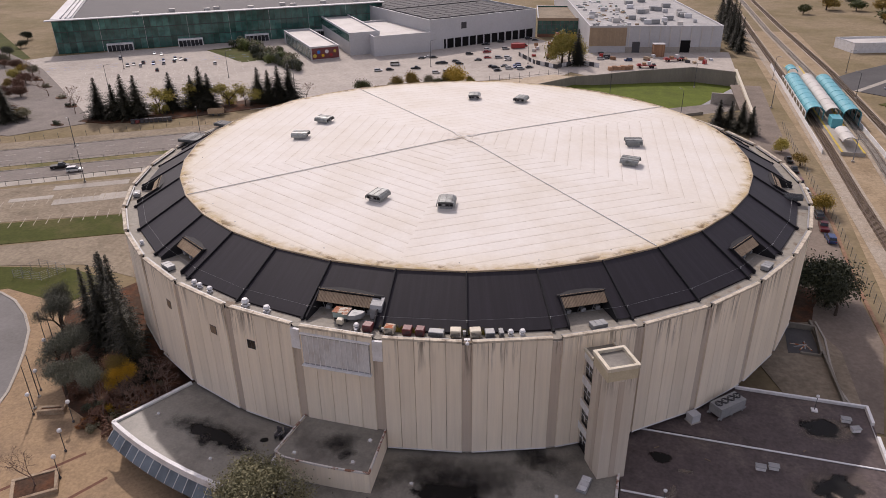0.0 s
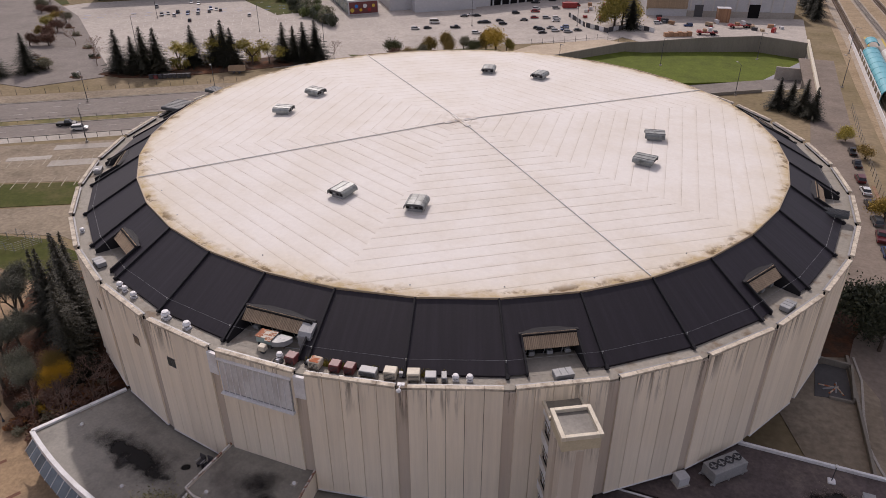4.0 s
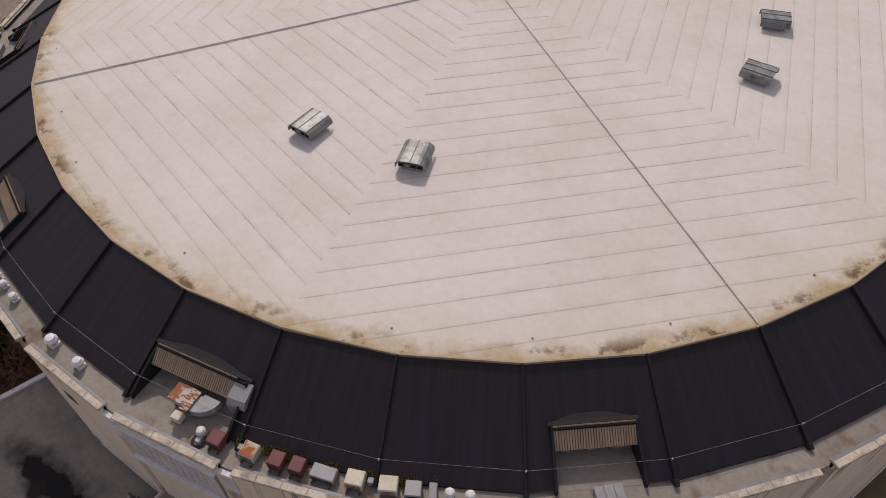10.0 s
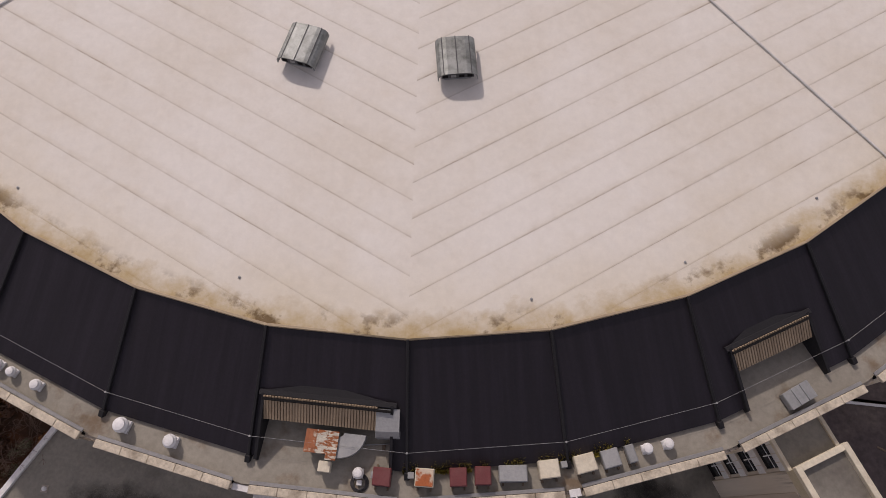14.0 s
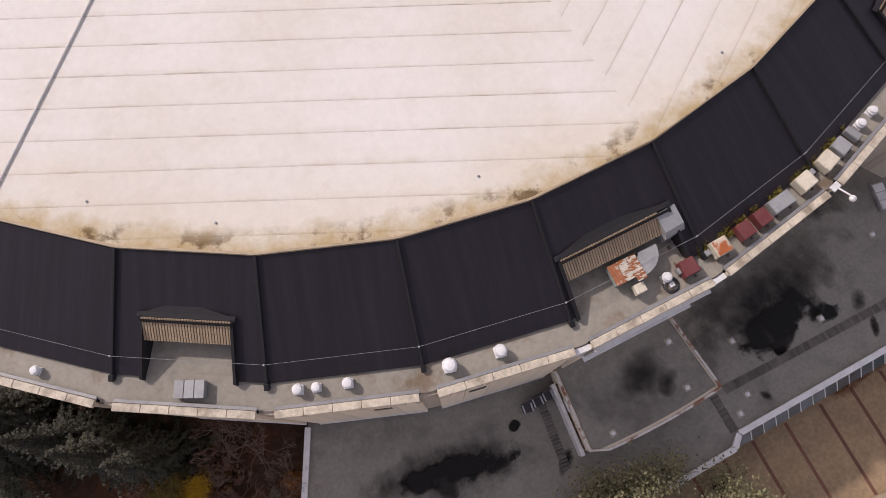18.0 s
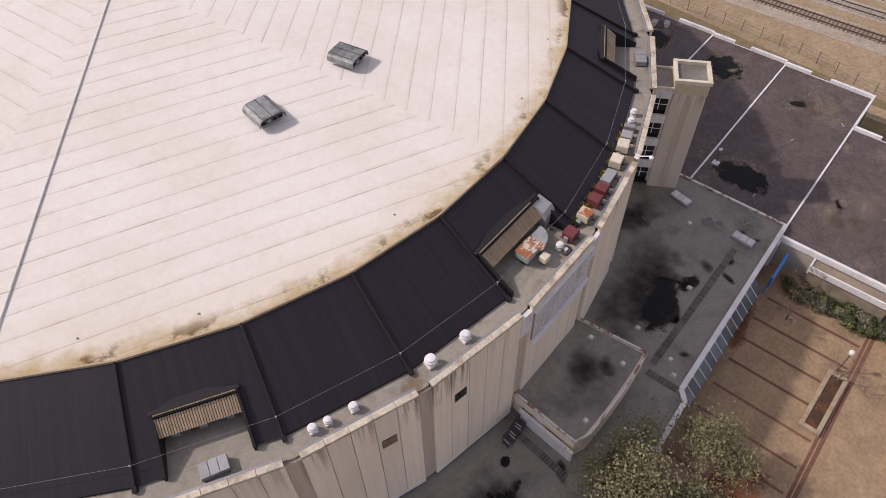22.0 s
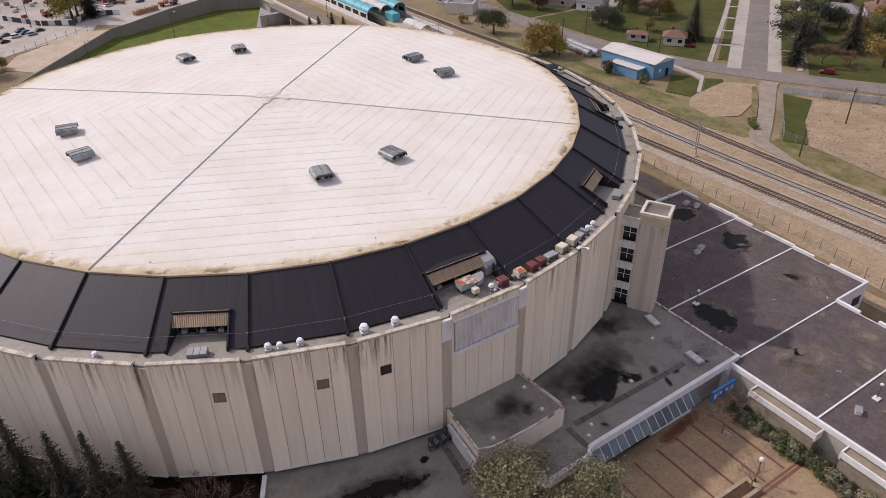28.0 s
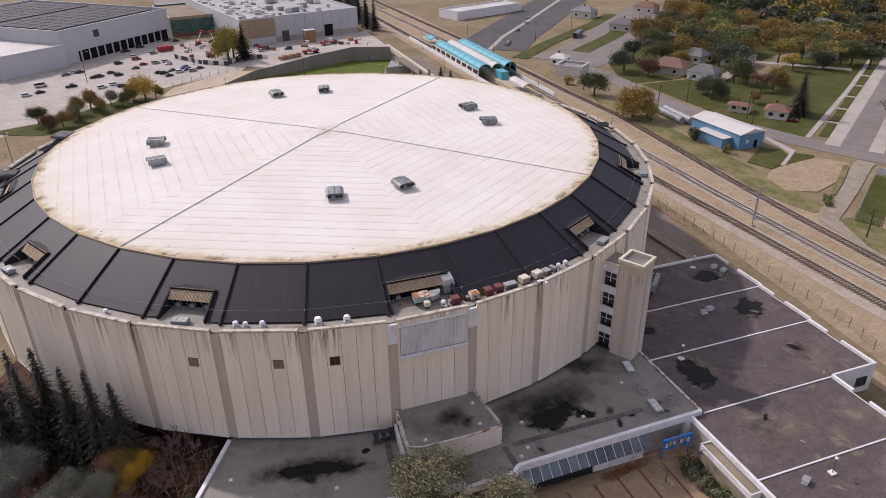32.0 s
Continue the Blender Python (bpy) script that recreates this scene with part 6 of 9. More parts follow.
TRACKS = ([(90, -160), (85.6, -62), (84.9, -38), (84.2, -12), (83.2, 12), (83.2, 60), (83.6, 100), (83.4, 180), (81, 300), (79, 480)],
          [(97, -160), (92.3, -60), (91.6, -38), (91.4, -8), (91.7, 28), (95, 95), (95.4, 180), (90, 300), (86, 480)],
          [(101, -160), (98.4, -60), (98.7, -40), (99.2, -20), (100.4, 4), (104.6, 60), (103.5, 92), (103, 200), (98, 320), (93, 480)])


for line, w0, w1 in zip(TRACKS, (-2.1, -2.0, -1.9), (4.2, 2.2, 1.9)):
    flat("ballast", strip(line, w0, w1), BALLAST, "pale grey stone railway ballast", "ballast", 3)


def resample(line, step):
    pts, out, carry = [Vector(p) for p in line], [], 0.0
    for p, q in zip(pts, pts[1:]):
        L = (q - p).length
        s = carry
        while s < L:
            out.append((p + (q - p) * (s / L), (q - p).normalized()))
            s += step
        carry = s - L
    return out


for line in TRACKS:
    t = thing("railway_track", "railway track with timber sleepers and rusty rails", "railway", group="railway tracks")
    for w in (-0.75, 0.75):
        part("rail", prism(strip(line, w - 0.06, w + 0.06), 0.2, 0.36), RAIL, t)
    near = [x for x in resample(line, 0.68) if -75 < x[0].y < 10]
    sl = bmesh.new()
    add_box(sl, -0.14, -1.3, 0.06, 0.14, 1.3, 0.22)
    sl_me = bpy.data.meshes.new("sleeper")
    sl.to_mesh(sl_me), sl.free()
    sl_me.materials.append(SLEEPER)
    if line is TRACKS[1]:
        sl_me.materials[0] = CONCRETE
    for p, d in near:
        piece("sleeper", sl_me, t, m=Matrix.Translation((p.x, p.y, 0)) @ Matrix.Rotation(math.atan2(d.y, d.x), 4, "Z"))
    verts, faces = [], []
    for p, d in resample(line, 0.68):
        if -75 < p.y < 10:
            continue
        s = Vector((-d.y, d.x))
        i = len(verts)
        for z in (0.06, 0.22):
            for u, w in ((-0.14, -1.3), (0.14, -1.3), (0.14, 1.3), (-0.14, 1.3)):
                q = p + d * u + s * w
                verts.append((q.x, q.y, z))
        faces += [(i + 4, i + 5, i + 6, i + 7), (i, i + 1, i + 5, i + 4), (i + 1, i + 2, i + 6, i + 5), (i + 2, i + 3, i + 7, i + 6), (i + 3, i, i + 4, i + 7)]
    far = piece("sleeper_run", mesh_from("sleeper_run", verts, faces, CONCRETE if line is TRACKS[1] else SLEEPER), t)
    far["kind"] = "stuff"

# chain fence beside the track
MESHWIRE = surface("dull_wire", (0.13, 0.12, 0.11), rough=0.6, metal=0.4)
FENCE_LINE = [(69.5, -130), (70, -73), (74.2, -56), (74.6, -24), (74.6, 15), (74.7, 39), (73.9, 62), (73.6, 90), (73.6, 118)]
fence = thing("chain_fence", "rusty wire fence on thin posts beside the railway", "fence")
for p, d in resample(FENCE_LINE, 3.2):
    part("post", tube((p.x, p.y, 0), (p.x, p.y, 2.1), 0.05, n=5), MESHWIRE, fence)
for z in (0.3, 0.9, 1.5, 2.0):
    bm = bmesh.new()
    pts = resample(FENCE_LINE, 3.2)
    for (p, _), (q, _) in zip(pts, pts[1:]):
        add_tube(bm, (p.x, p.y, z), (q.x, q.y, z), 0.018, n=3, caps=False)
    part("wire", bm, MESHWIRE, fence)
for x, y in ((89.9, -16.6), (86.6, -19.5), (90.5, -66), (88.0, 40), (87.5, 85)):
    g = thing("signal_gantry", "pale steel catenary mast beside the track", "mast", Matrix.Translation((x, y, 0)), group="catenary masts")
    part("foot", box(-0.4, -0.4, 0, 0.4, 0.4, 0.4, 0.02), CONCRETE, g)
    part("mast", tube((0, 0, 0.4), (0, 0, 7.6), 0.13, 0.10), GALV, g)
    part("arm", tube((-2.6, 0, 6.4), (2.6, 0, 6.4), 0.06), GALV, g)
    for s in (-1, 1):
        part("stay", tube((0, 0, 7.4), (2.5 * s, 0, 6.45), 0.03, n=5), GALV, g)

# ---- forecourt details ----
for k, x in enumerate((-11, -7.5, -4, -0.8, 2.6, 5.8, 9.0, 12.5, 16.25, 19.6, 22.9, 26.4)):
    ob = part("brick_band", prism(along((x, -72.2), (x - 0.05, -82.6), -0.16, 0.16), 0.02, 0.075), BRICKBAND, None)
    tagged(ob, "dark red brick band in the paving", "paving band", "", "structure")
for y, w in ((-82.95, 0.16), (-83.45, 0.2)):
    ob = part("brick_band", prism(along((-14, y - 0.2), (30, y), -w, w), 0.02, 0.08), BRICKBAND, None)
    tagged(ob, "red brick border band in the paving", "paving band", "", "structure")
for k in range(5):
    p, q = polar(74.0 + k * 0.2, -118 + k * 5), polar(88, -119 + k * 5.4)
    ob = part("brick_band", prism(along((p.x, p.y), (q.x, q.y), -0.25, 0.25), 0.02, 0.075), BRICKBAND, None)
    tagged(ob, "dark red brick band in the paving", "paving band", "", "structure")
puddle(2.0, -78.5, 0.085, 7.0, 3.2, 0, 31.0, REDPAVE, "red dusty patch on the paving")
puddle(20.5, -71.6, 0.086, 4.6, 1.0, 8, 33.0, REDPAVE, "red dusty patch on the paving")


def planter(x, y, w, d, turn=0, h=0.6):
    p = thing("planter", "low concrete planter box with soil", "planter", Matrix.Translation((x, y, 0.06)) @ Matrix.Rotation(radians(turn), 4, "Z"), group="planters")
    t = 0.45
    part("wall", box(-w / 2, -d / 2, 0, w / 2, -d / 2 + t, h, 0.03), PLANTERSTONE, p)
    part("wall", box(-w / 2, d / 2 - t, 0, w / 2, d / 2, h, 0.03), PLANTERSTONE, p)
    part("wall", box(-w / 2, -d / 2 + t, 0, -w / 2 + t, d / 2 - t, h, 0.03), PLANTERSTONE, p)
    part("wall", box(w / 2 - t, -d / 2 + t, 0, w / 2, d / 2 - t, h, 0.03), PLANTERSTONE, p)
    part("soil", box(-w / 2 + t, -d / 2 + t, 0, w / 2 - t, d / 2 - t, h - 0.12), DARKSOIL, p)
    return p


planter(17.3, -82.0, 8.0, 2.1, -1, 0.5)
planter(24.9, -75.4, 1.5, 1.4, 3, 0.12)
planter(-36.5, -72.2, 5.4, 4.2, 40)
planter(-45.4, -59.6, 3.7, 1.3, 22, 0.8)
planter(-2.0, -81.8, 6.6, 2.1, 1, 0.45)


def globe_lamp(x, y, h=3.6, label="white globe lamp on a slim dark post"):
    p = thing("globe_lamp", label, "lamp post", Matrix.Translation((x, y, 0.05)), group="forecourt lamps")
    part("base", lathe([(0.16, 0), (0.16, 0.25), (0.07, 0.35)], 8), STEEL, p)
    part("post", tube((0, 0, 0.3), (0, 0, h - 0.3), 0.055), STEEL, p)
    part("globe", lathe([(0.10, h - 0.32), (0.27, h - 0.18), (0.31, h), (0.24, h + 0.2), (0.08, h + 0.3)], 12), WHITE, p)


for x, y in ((-40.9, -60.6), (-37.6, -65.8), (-34.7, -70.0), (-47.6, -60.8), (-50.9, -55.9), (-55.9, -48.8), (22.0, -81.8), (-6, -82.5), (34.0, -86)):
    globe_lamp(x, y)
for x, y in ((-50.0, -57.2), (-48.5, -59.6), (-57.7, -47.0), (-58.2, -45.2)):
    p = thing("flag_pole", "tall dark flag pole", "pole", Matrix.Translation((x, y, 0.05)), group="flag poles")
    part("pole", tube((0, 0, 0), (0, 0, 7.5), 0.08, 0.05), STEEL, p)
    part("base", lathe([(0.25, 0), (0.25, 0.2), (0.1, 0.3)], 8), CONCRETE, p)


# ---- trees ----
def tree_meshes(kind, seed):
    """Trunk and crown meshes: kinds are spruce, leafy and bare."""
    rnd = random.Random(seed)
    tv, tf, cv, cf = [], [], [], []

    def limb(a, b, r0, r1, n=5):
        a, b = Vector(a), Vector(b)
        q = (b - a).to_track_quat("Z", "Y")
        i = len(tv)
        for c, r in ((a, max(r0, 0.012)), (b, max(r1, 0.012))):
            for k in range(n):
                tv.append(c + q @ Vector((r * math.cos(math.tau * k / n), r * math.sin(math.tau * k / n), 0)))
        for k in range(n):
            tf.append((i + k, i + (k + 1) % n, i + n + (k + 1) % n, i + n + k))

    def leaf(p, s, up=None):
        d = Vector((rnd.gauss(0, 1), rnd.gauss(0, 1), rnd.gauss(0, 1))).normalized() if up is None else up
        e = d.orthogonal().normalized()
        e.rotate(Matrix.Rotation(rnd.uniform(0, math.tau), 3, d))
        f = d.cross(e)
        i = len(cv)
        cv.extend((p - e * s, p - f * s * 0.55, p + e * s, p + f * s * 0.55))
        cf.append((i, i + 1, i + 2, i + 3))
    if kind == "spruce":                      # height 10
        limb((0, 0, 0), (0, 0, 5), 0.19, 0.11, 6)
        limb((0, 0, 5), (0, 0, 9.8), 0.11, 0.02, 6)
        z = 0.6
        while z < 9.9:
            t = (z - 0.6) / 9.3
            R = 2.45 * (1 - t) ** 0.88 * rnd.uniform(0.78, 1.1) + 0.06
            nb = max(5, int(5 + 8 * (1 - t)))
            a0 = rnd.uniform(0, 6)
            for k in range(nb):
                a = a0 + math.tau * k / nb + rnd.uniform(-0.3, 0.3)
                L = R * rnd.uniform(0.55, 1.2)
                d = Vector((math.cos(a), math.sin(a), 0))
                side = Vector((-d.y, d.x, 0))
                base, sag = z + rnd.uniform(-0.12, 0.12), rnd.uniform(0.18, 0.40)
                steps = max(3, int(L / 0.13))
                for j in range(steps):
                    u = (j + 0.5) / steps
                    c = d * (L * u) + Vector((0, 0, base - sag * L * u * u + 0.12 * L * u))
                    for sg in (-1, 1, 0):
                        e = (side * sg * rnd.uniform(0.7, 1.1) + d * rnd.uniform(0.3, 0.9) + Vector((0, 0, rnd.uniform(-0.55, 0.05)))).normalized()
                        q = (0.10 + 0.24 * (1 - u)) * (0.45 + 0.55 * (1 - t)) * rnd.uniform(0.7, 1.35) if sg else 0.16 * (0.6 + 0.4 * (1 - t))
                        f = e.cross(Vector((rnd.gauss(0, 0.5), rnd.gauss(0, 0.5), 1))).normalized() * q * rnd.uniform(0.34, 0.58)
                        i = len(cv)
                        cv.extend((c - f * 0.6, c + e * q * 0.55 - f, c + e * q * 1.15, c + e * q * 0.5 + f))
                        cf.append((i, i + 1, i + 2, i + 3))
            z += 0.27 - 0.10 * t
    else:
        tips = []

        def grow(p, d, L, r, depth):
            q = p + d * L
            limb(p, q, r, r * 0.68, 6 if depth > 2 else 4)
            if depth == 0:
                tips.append(q)
                return
            if depth <= 2:
                tips.append(q)
            for k in range(rnd.choice((2, 3, 3)) if depth > 1 else rnd.choice((2, 3))):
                sp = 0.8 if kind in ("wood", "grove") else 0.62 if kind == "fine" else 0.55
                e = (d * 0.9 + Vector((rnd.gauss(0, sp), rnd.gauss(0, sp), rnd.gauss(0.12, 0.34)))).normalized()
                grow(q, e, L * rnd.uniform(0.62, 0.86), r * 0.62, depth - 1)
        grow(Vector((0, 0, 0)), Vector((0, 0, 1)), 1.2 if kind in ("wood", "grove") else 1.7 if kind == "fine" else 2.0, 0.13 if kind == "bare" else 0.20, 6 if kind == "bare" else 4)
        if kind != "bare":                   # about 7 m high
            for q in tips:
                m_ = rnd.randint(150, 210) if kind == "fine" else rnd.randint(70, 100) if kind == "grove" else rnd.randint(20, 32) if seed < 20 else rnd.randint(20, 27)
                R = rnd.uniform(0.7, 1.15) if kind in ("wood", "grove") else rnd.uniform(0.42, 0.8) if kind == "fine" else rnd.uniform(0.5, 0.95)
                for k in range(m_):
                    leaf(q + Vector((rnd.gauss(0, R * 0.6), rnd.gauss(0, R * 0.6), rnd.gauss(0.1, R * 0.45))), rnd.uniform(0.035, 0.085) if kind == "fine" else rnd.uniform(0.08, 0.17) if kind == "grove" else rnd.uniform(0.11, 0.22) if seed < 20 else rnd.uniform(0.18, 0.36))
    return tv, tf, cv, cf


def bush_mesh(seed, n=1000):
    rnd = random.Random(seed)
    cv, cf = [], []
    lobes = [(Vector((rnd.uniform(-0.6, 0.6), rnd.uniform(-0.6, 0.6), rnd.uniform(0.35, 0.85))), rnd.uniform(0.3, 0.55)) for _ in range(9)]
    for k in range(n):
        c, R = rnd.choice(lobes)
        d = Vector((rnd.gauss(0, 1), rnd.gauss(0, 1), rnd.gauss(0.2, 0.8))).normalized()
        p = c + d * R * rnd.uniform(0.6, 1.05)
        p.z = max(p.z, 0.0)
        e = d.orthogonal().normalized()
        e.rotate(Matrix.Rotation(rnd.uniform(0, 6.28), 3, d))
        f = d.cross(e)
        f = (f + d * rnd.uniform(-0.7, 0.7)).normalized()
        if k < 6:                            # stems reach the ground
            p, e = Vector((0.1 * k - 0.25, 0.06 * k - 0.15, 0.0)), Vector((0, 0, 1))
        s = 0.4 if k < 6 else rnd.uniform(0.045, 0.10)
        i = len(cv)
        cv.extend((p - e * s, p - f * s * 0.6, p + e * s, p + f * s * 0.6))
        cf.append((i, i + 1, i + 2, i + 3))
    return cv, cf


TREE_DATA = {("spruce", s): tree_meshes("spruce", s) for s in (1, 2, 3)}
TREE_DATA.update({("leafy", s): tree_meshes("leafy", s) for s in (11, 12, 13, 14)})
TREE_DATA.update({("wood", s): tree_meshes("wood", s) for s in (41, 42, 43, 44, 45)})
TREE_DATA.update({("grove", s): tree_meshes("grove", s) for s in (51, 52, 53, 54)})
TREE_DATA.update({("fine", s): tree_meshes("fine", s) for s in (15, 16, 17)})
TREE_DATA.update({("bare", s): tree_meshes("bare", s) for s in (21, 22)})
BUSH_DATA = [bush_mesh(s) for s in (31, 32, 33)]
MESHES = {}


def tree(kind, x, y, size, leaf=None, label="", wide=1.0, seed=0, z=0.0, group=""):
    """size scales the shape: a spruce is 10 m at 1, a leafy or bare tree about 7 m at 1."""
    seeds = {"spruce": (1, 2, 3), "leafy": (11, 12, 13, 14), "bare": (21, 22), "fine": (15, 16, 17), "wood": (41, 42, 43, 44, 45), "grove": (51, 52, 53, 54)}[kind]
    s = seeds[seed % len(seeds)]
    leaf = leaf or (SPRUCE if kind == "spruce" else OLIVE)
    key = (kind, s, leaf.name)
    if key not in MESHES:
        tv, tf, cv, cf = TREE_DATA[kind, s]
        MESHES[key] = (mesh_from("trunk", tv, tf, PALEBARK if kind == "bare" else BARK), mesh_from("crown", cv, cf, leaf) if cf else None)
    trunk, crown = MESHES[key]
    t = thing("spruce_tree" if kind == "spruce" else "bare_tree" if kind == "bare" else "leafy_tree", label, "tree", Matrix.Translation((x, y, z)) @ Matrix.Rotation(seed * 2.4 + x, 4, "Z") @ Matrix.Diagonal((size * wide, size * wide, size, 1)), group=group)
    piece("trunk", trunk, t)
    if crown:
        piece("crown", crown, t)
    return t


def bush(x, y, size, leaf, label, h=1.0, seed=0):
    key = ("bush", seed % 3, leaf.name)
    if key not in MESHES:
        MESHES[key] = mesh_from("bush", *BUSH_DATA[seed % 3], leaf)
    ob = piece("bush", MESHES[key], m=Matrix.Translation((x, y, 0.03)) @ Matrix.Rotation(seed * 1.7, 4, "Z") @ Matrix.Diagonal((size, size, size * h, 1)))
    return tagged(ob, label, "bush")


# round the hall
DS = "dark green spruce beside the arena wall"
for k, (x, y, s) in enumerate(((-56.0, -33.8, 1.22), (-53.4, -37.2, 1.42), (-50.4, -39.6, 1.62), (-48.9, -43.6, 1.60), (-47.0, -41.6, 1.72), (-43.6, -45.8, 1.62), (-40.6, -48.3, 1.66), (-37.8, -50.6, 1.58), (-52.0, -42.5, 1.45))):
    tree("spruce", x, y, s * 0.97, None, DS, 1.0, k, group="spruces by the wall")
for k, (x, y, s) in enumerate(((-60.8, -40.3, 1.5), (-57.5, -43.6, 1.45), (-48.5, -53.0, 1.35), (-45.8, -56.2, 1.4), (-40.7, -56.2, 1.1), (-51.8, -48.5, 1.3), (-43.2, -54.5, 1.2))):
    tree("fine", x, y, s, WILLOW, "grey-green willow-leaved tree in the planting bed", 1.0, k)
for k, (x, y, s, c) in enumerate(((-36.9, -57.0, 1.35, ORANGELEAF), (-35.4, -56.6, 1.0, ORANGELEAF), (-38.0, -55.0, 2.2, BROWNLEAF), (-35.0, -57.0, 2.4, BROWNLEAF), (-33.5, -60.5, 2.2, BROWNLEAF), (-37.5, -59.0, 2.0, BROWNLEAF), (-44.5, -55.5, 1.8, BROWNLEAF), (-34.0, -53.0, 2.0, BROWNLEAF), (-48.5, -47.0, 2.0, BROWNLEAF), (-40.0, -57.5, 1.5, DARKLEAF))):
    bush(x, y, s, c, "bright orange autumn shrub" if c is ORANGELEAF else "red-brown autumn shrub in the bed", 0.85, k)
for k, (x, y, s) in enumerate(((-36.4, -72.2, 0.85), (-35.2, -56.9, 0.8), (-32.3, -58.7, 0.85), (-31.6, -51.5, 0.75), (-33.8, -54.0, 0.8), (-36.6, -59.3, 0.8), (-29.9, -56.0, 0.8), (-31.8, -51.8, 1.0), (-32.6, -53.2, 0.95), (-33.4, -57.2, 0.9), (20.6, -82.2, 0.7), (24.8, -75.0, 0.9), (28.6, -74.6, 0.8), (-1.0, -81.6, 0.55))):
    tree("bare", x, y, s, None, "bare autumn tree with pale twigs", 1.15, k)
for k, (x, y, s) in enumerate(((4.0, -74.2, 1.62), (-4.9, -70.9, 1.75), (-3.0, -73.9, 1.65))):
    tree("fine", x, y, s, ENTRYLEAF, "olive-leaved tree in front of the entrance", 1.3, k)
rng2 = random.Random(9)
for k in range(26):
    bush(29.2 + rng2.uniform(-0.5, 0.5), -73.6 - k * 0.75, rng2.uniform(1.2, 1.9), (GREENLEAF, DARKLEAF, OLIVE)[k % 3], "green hedge shrub along the low wall", 0.9, k)
for k in range(5):
    bush(15.6 + k * 0.5, -81.9 + 0.1 * k, 0.45, (LIMELEAF, OLIVE)[k % 2], "low yellow-green planter shrub", 0.8, k)
tree("fine", -36.2, -55.6, 1.18, ORANGELEAF, "bright orange autumn tree in the bed", 0.75, 2)
tree("fine", -38.2, -53.6, 1.2, OCHRELEAF, "ochre autumn tree in the bed", 0.85, 1)
tree("fine", -39.6, -51.8, 1.3, BROWNLEAF, "rust-brown autumn tree in the bed", 1.0, 3)
for k, (x, y, q) in enumerate(((66.4, 0.6, 2.25), (65.6, 4.4, 1.8), (67.2, -2.2, 1.6))):
    tree("grove", x, y, q, DARKLEAF, "dense dark broad-leaved tree beside the arena", 0.92, k)
tree("grove", 73.2, 44.1, 1.15, YELLOWLEAF, "small yellow tree by the fence", 1.1, 2)
tree("grove", 70.1, 89.4, 0.95, LIMELEAF, "small yellow-green tree beside the drive", 1.0, 1), tree("grove", 73.4, 78.6, 0.8, OCHRELEAF, "small yellowing tree by the fence", 1.3, 3)
# dark brown strip along the foot of the spruce row
flat("planting_bed", [(-150, 66), (-140, 66), (-128, 71), (-112, 84), (-92, 102), (-90, 110), (-106, 107), (-122, 94), (-136, 80), (-150, 73)], DARKSOIL, "dark brown bed under the spruces", "planting bed", 6)
rng8 = random.Random(17)
for k in range(30):
    x, y = rng8.uniform(-43, -28), rng8.uniform(-62, -49)
    if math.hypot(x, y) < 60.5 or x > -24.6 - 0.5 * (y + 53) * -1 - 2:
        continue
    bush(x, y, rng8.uniform(0.7, 1.5), (RUSTLEAF, BROWNLEAF, OCHRELEAF, RUSTLEAF, OLIVE)[k % 5], "rust-coloured undergrowth in the planting bed", 0.7, k)
# spruces and birches across the avenue
for k, (x, y, s) in enumerate(((-145, 71, 1.4), (-140, 72.5, 1.2), (-136.5, 73.5, 1.5), (-133, 75.5, 1.45), (-127.5, 86.5, 1.35), (-121.5, 90, 1.2), (-118.5, 91, 1.5), (-116, 92, 1.25), (-102.6, 102.6, 1.3), (-99, 103.5, 1.2), (-95.5, 104.3, 1.35), (-92.5, 107, 1.4), (54, 110, 0.9), (57.5, 111, 0.85), (60.5, 107, 1.0), (63, 104, 0.9), (-173, 60, 1.3), (-178, 52, 1.2))):
    tree("spruce", x, y, s, None, "dark spruce beside the avenue", 1.85, k, group="spruces across the avenue")
for k, (x, y, s, c) in enumerate(((-128.5, 80.5, 1.0, LIMELEAF), (-124, 91, 1.0, LIMELEAF), (-110, 94.5, 0.95, LIMELEAF), (-105, 97, 0.8, LIMELEAF))):
    tree("leafy", x, y, s * 1.4, c, "yellowing birch beside the parking lot", 1.25, k)
for k, (x, y, z_, c) in enumerate(((-128.5, 80.5, 3.0, LIMELEAF), (-123.6, 90, 3.0, LIMELEAF), (-111.5, 98, 3.6, LIMELEAF))):
    tagged(bush(x, y, z_, c, "dense yellowing tree beside the parking lot", 1.3, k), "dense yellowing tree beside the parking lot", "tree").name = "bushy_tree"
for k, (x, y, q, c) in enumerate(((-38.4, 139.6, 1.42, YELLOWLEAF), (-42.3, 140.5, 0.95, OCHRELEAF), (-35.0, 141.5, 0.7, LIMELEAF), (-49.4, 136.0, 0.85, OLIVE), (-45.5, 133.5, 0.8, MOSSLEAF), (-55.7, 134.0, 1.0, OCHRELEAF), (-59.2, 129.1, 0.95, OCHRELEAF), (-52.5, 128.0, 0.8, OCHRELEAF), (-62.4, 115.5, 0.85, OCHRELEAF), (-66.4, 114.0, 0.75, BROWNLEAF), (-58.0, 121.0, 0.8, OLIVE), (-70.0, 121.0, 0.95, MOSSLEAF))):
    tree("grove", x, y, q * 1.6, c, "bright yellow autumn tree beside the lot" if c is YELLOWLEAF else "ochre autumn tree beside the lot", 0.85, k)
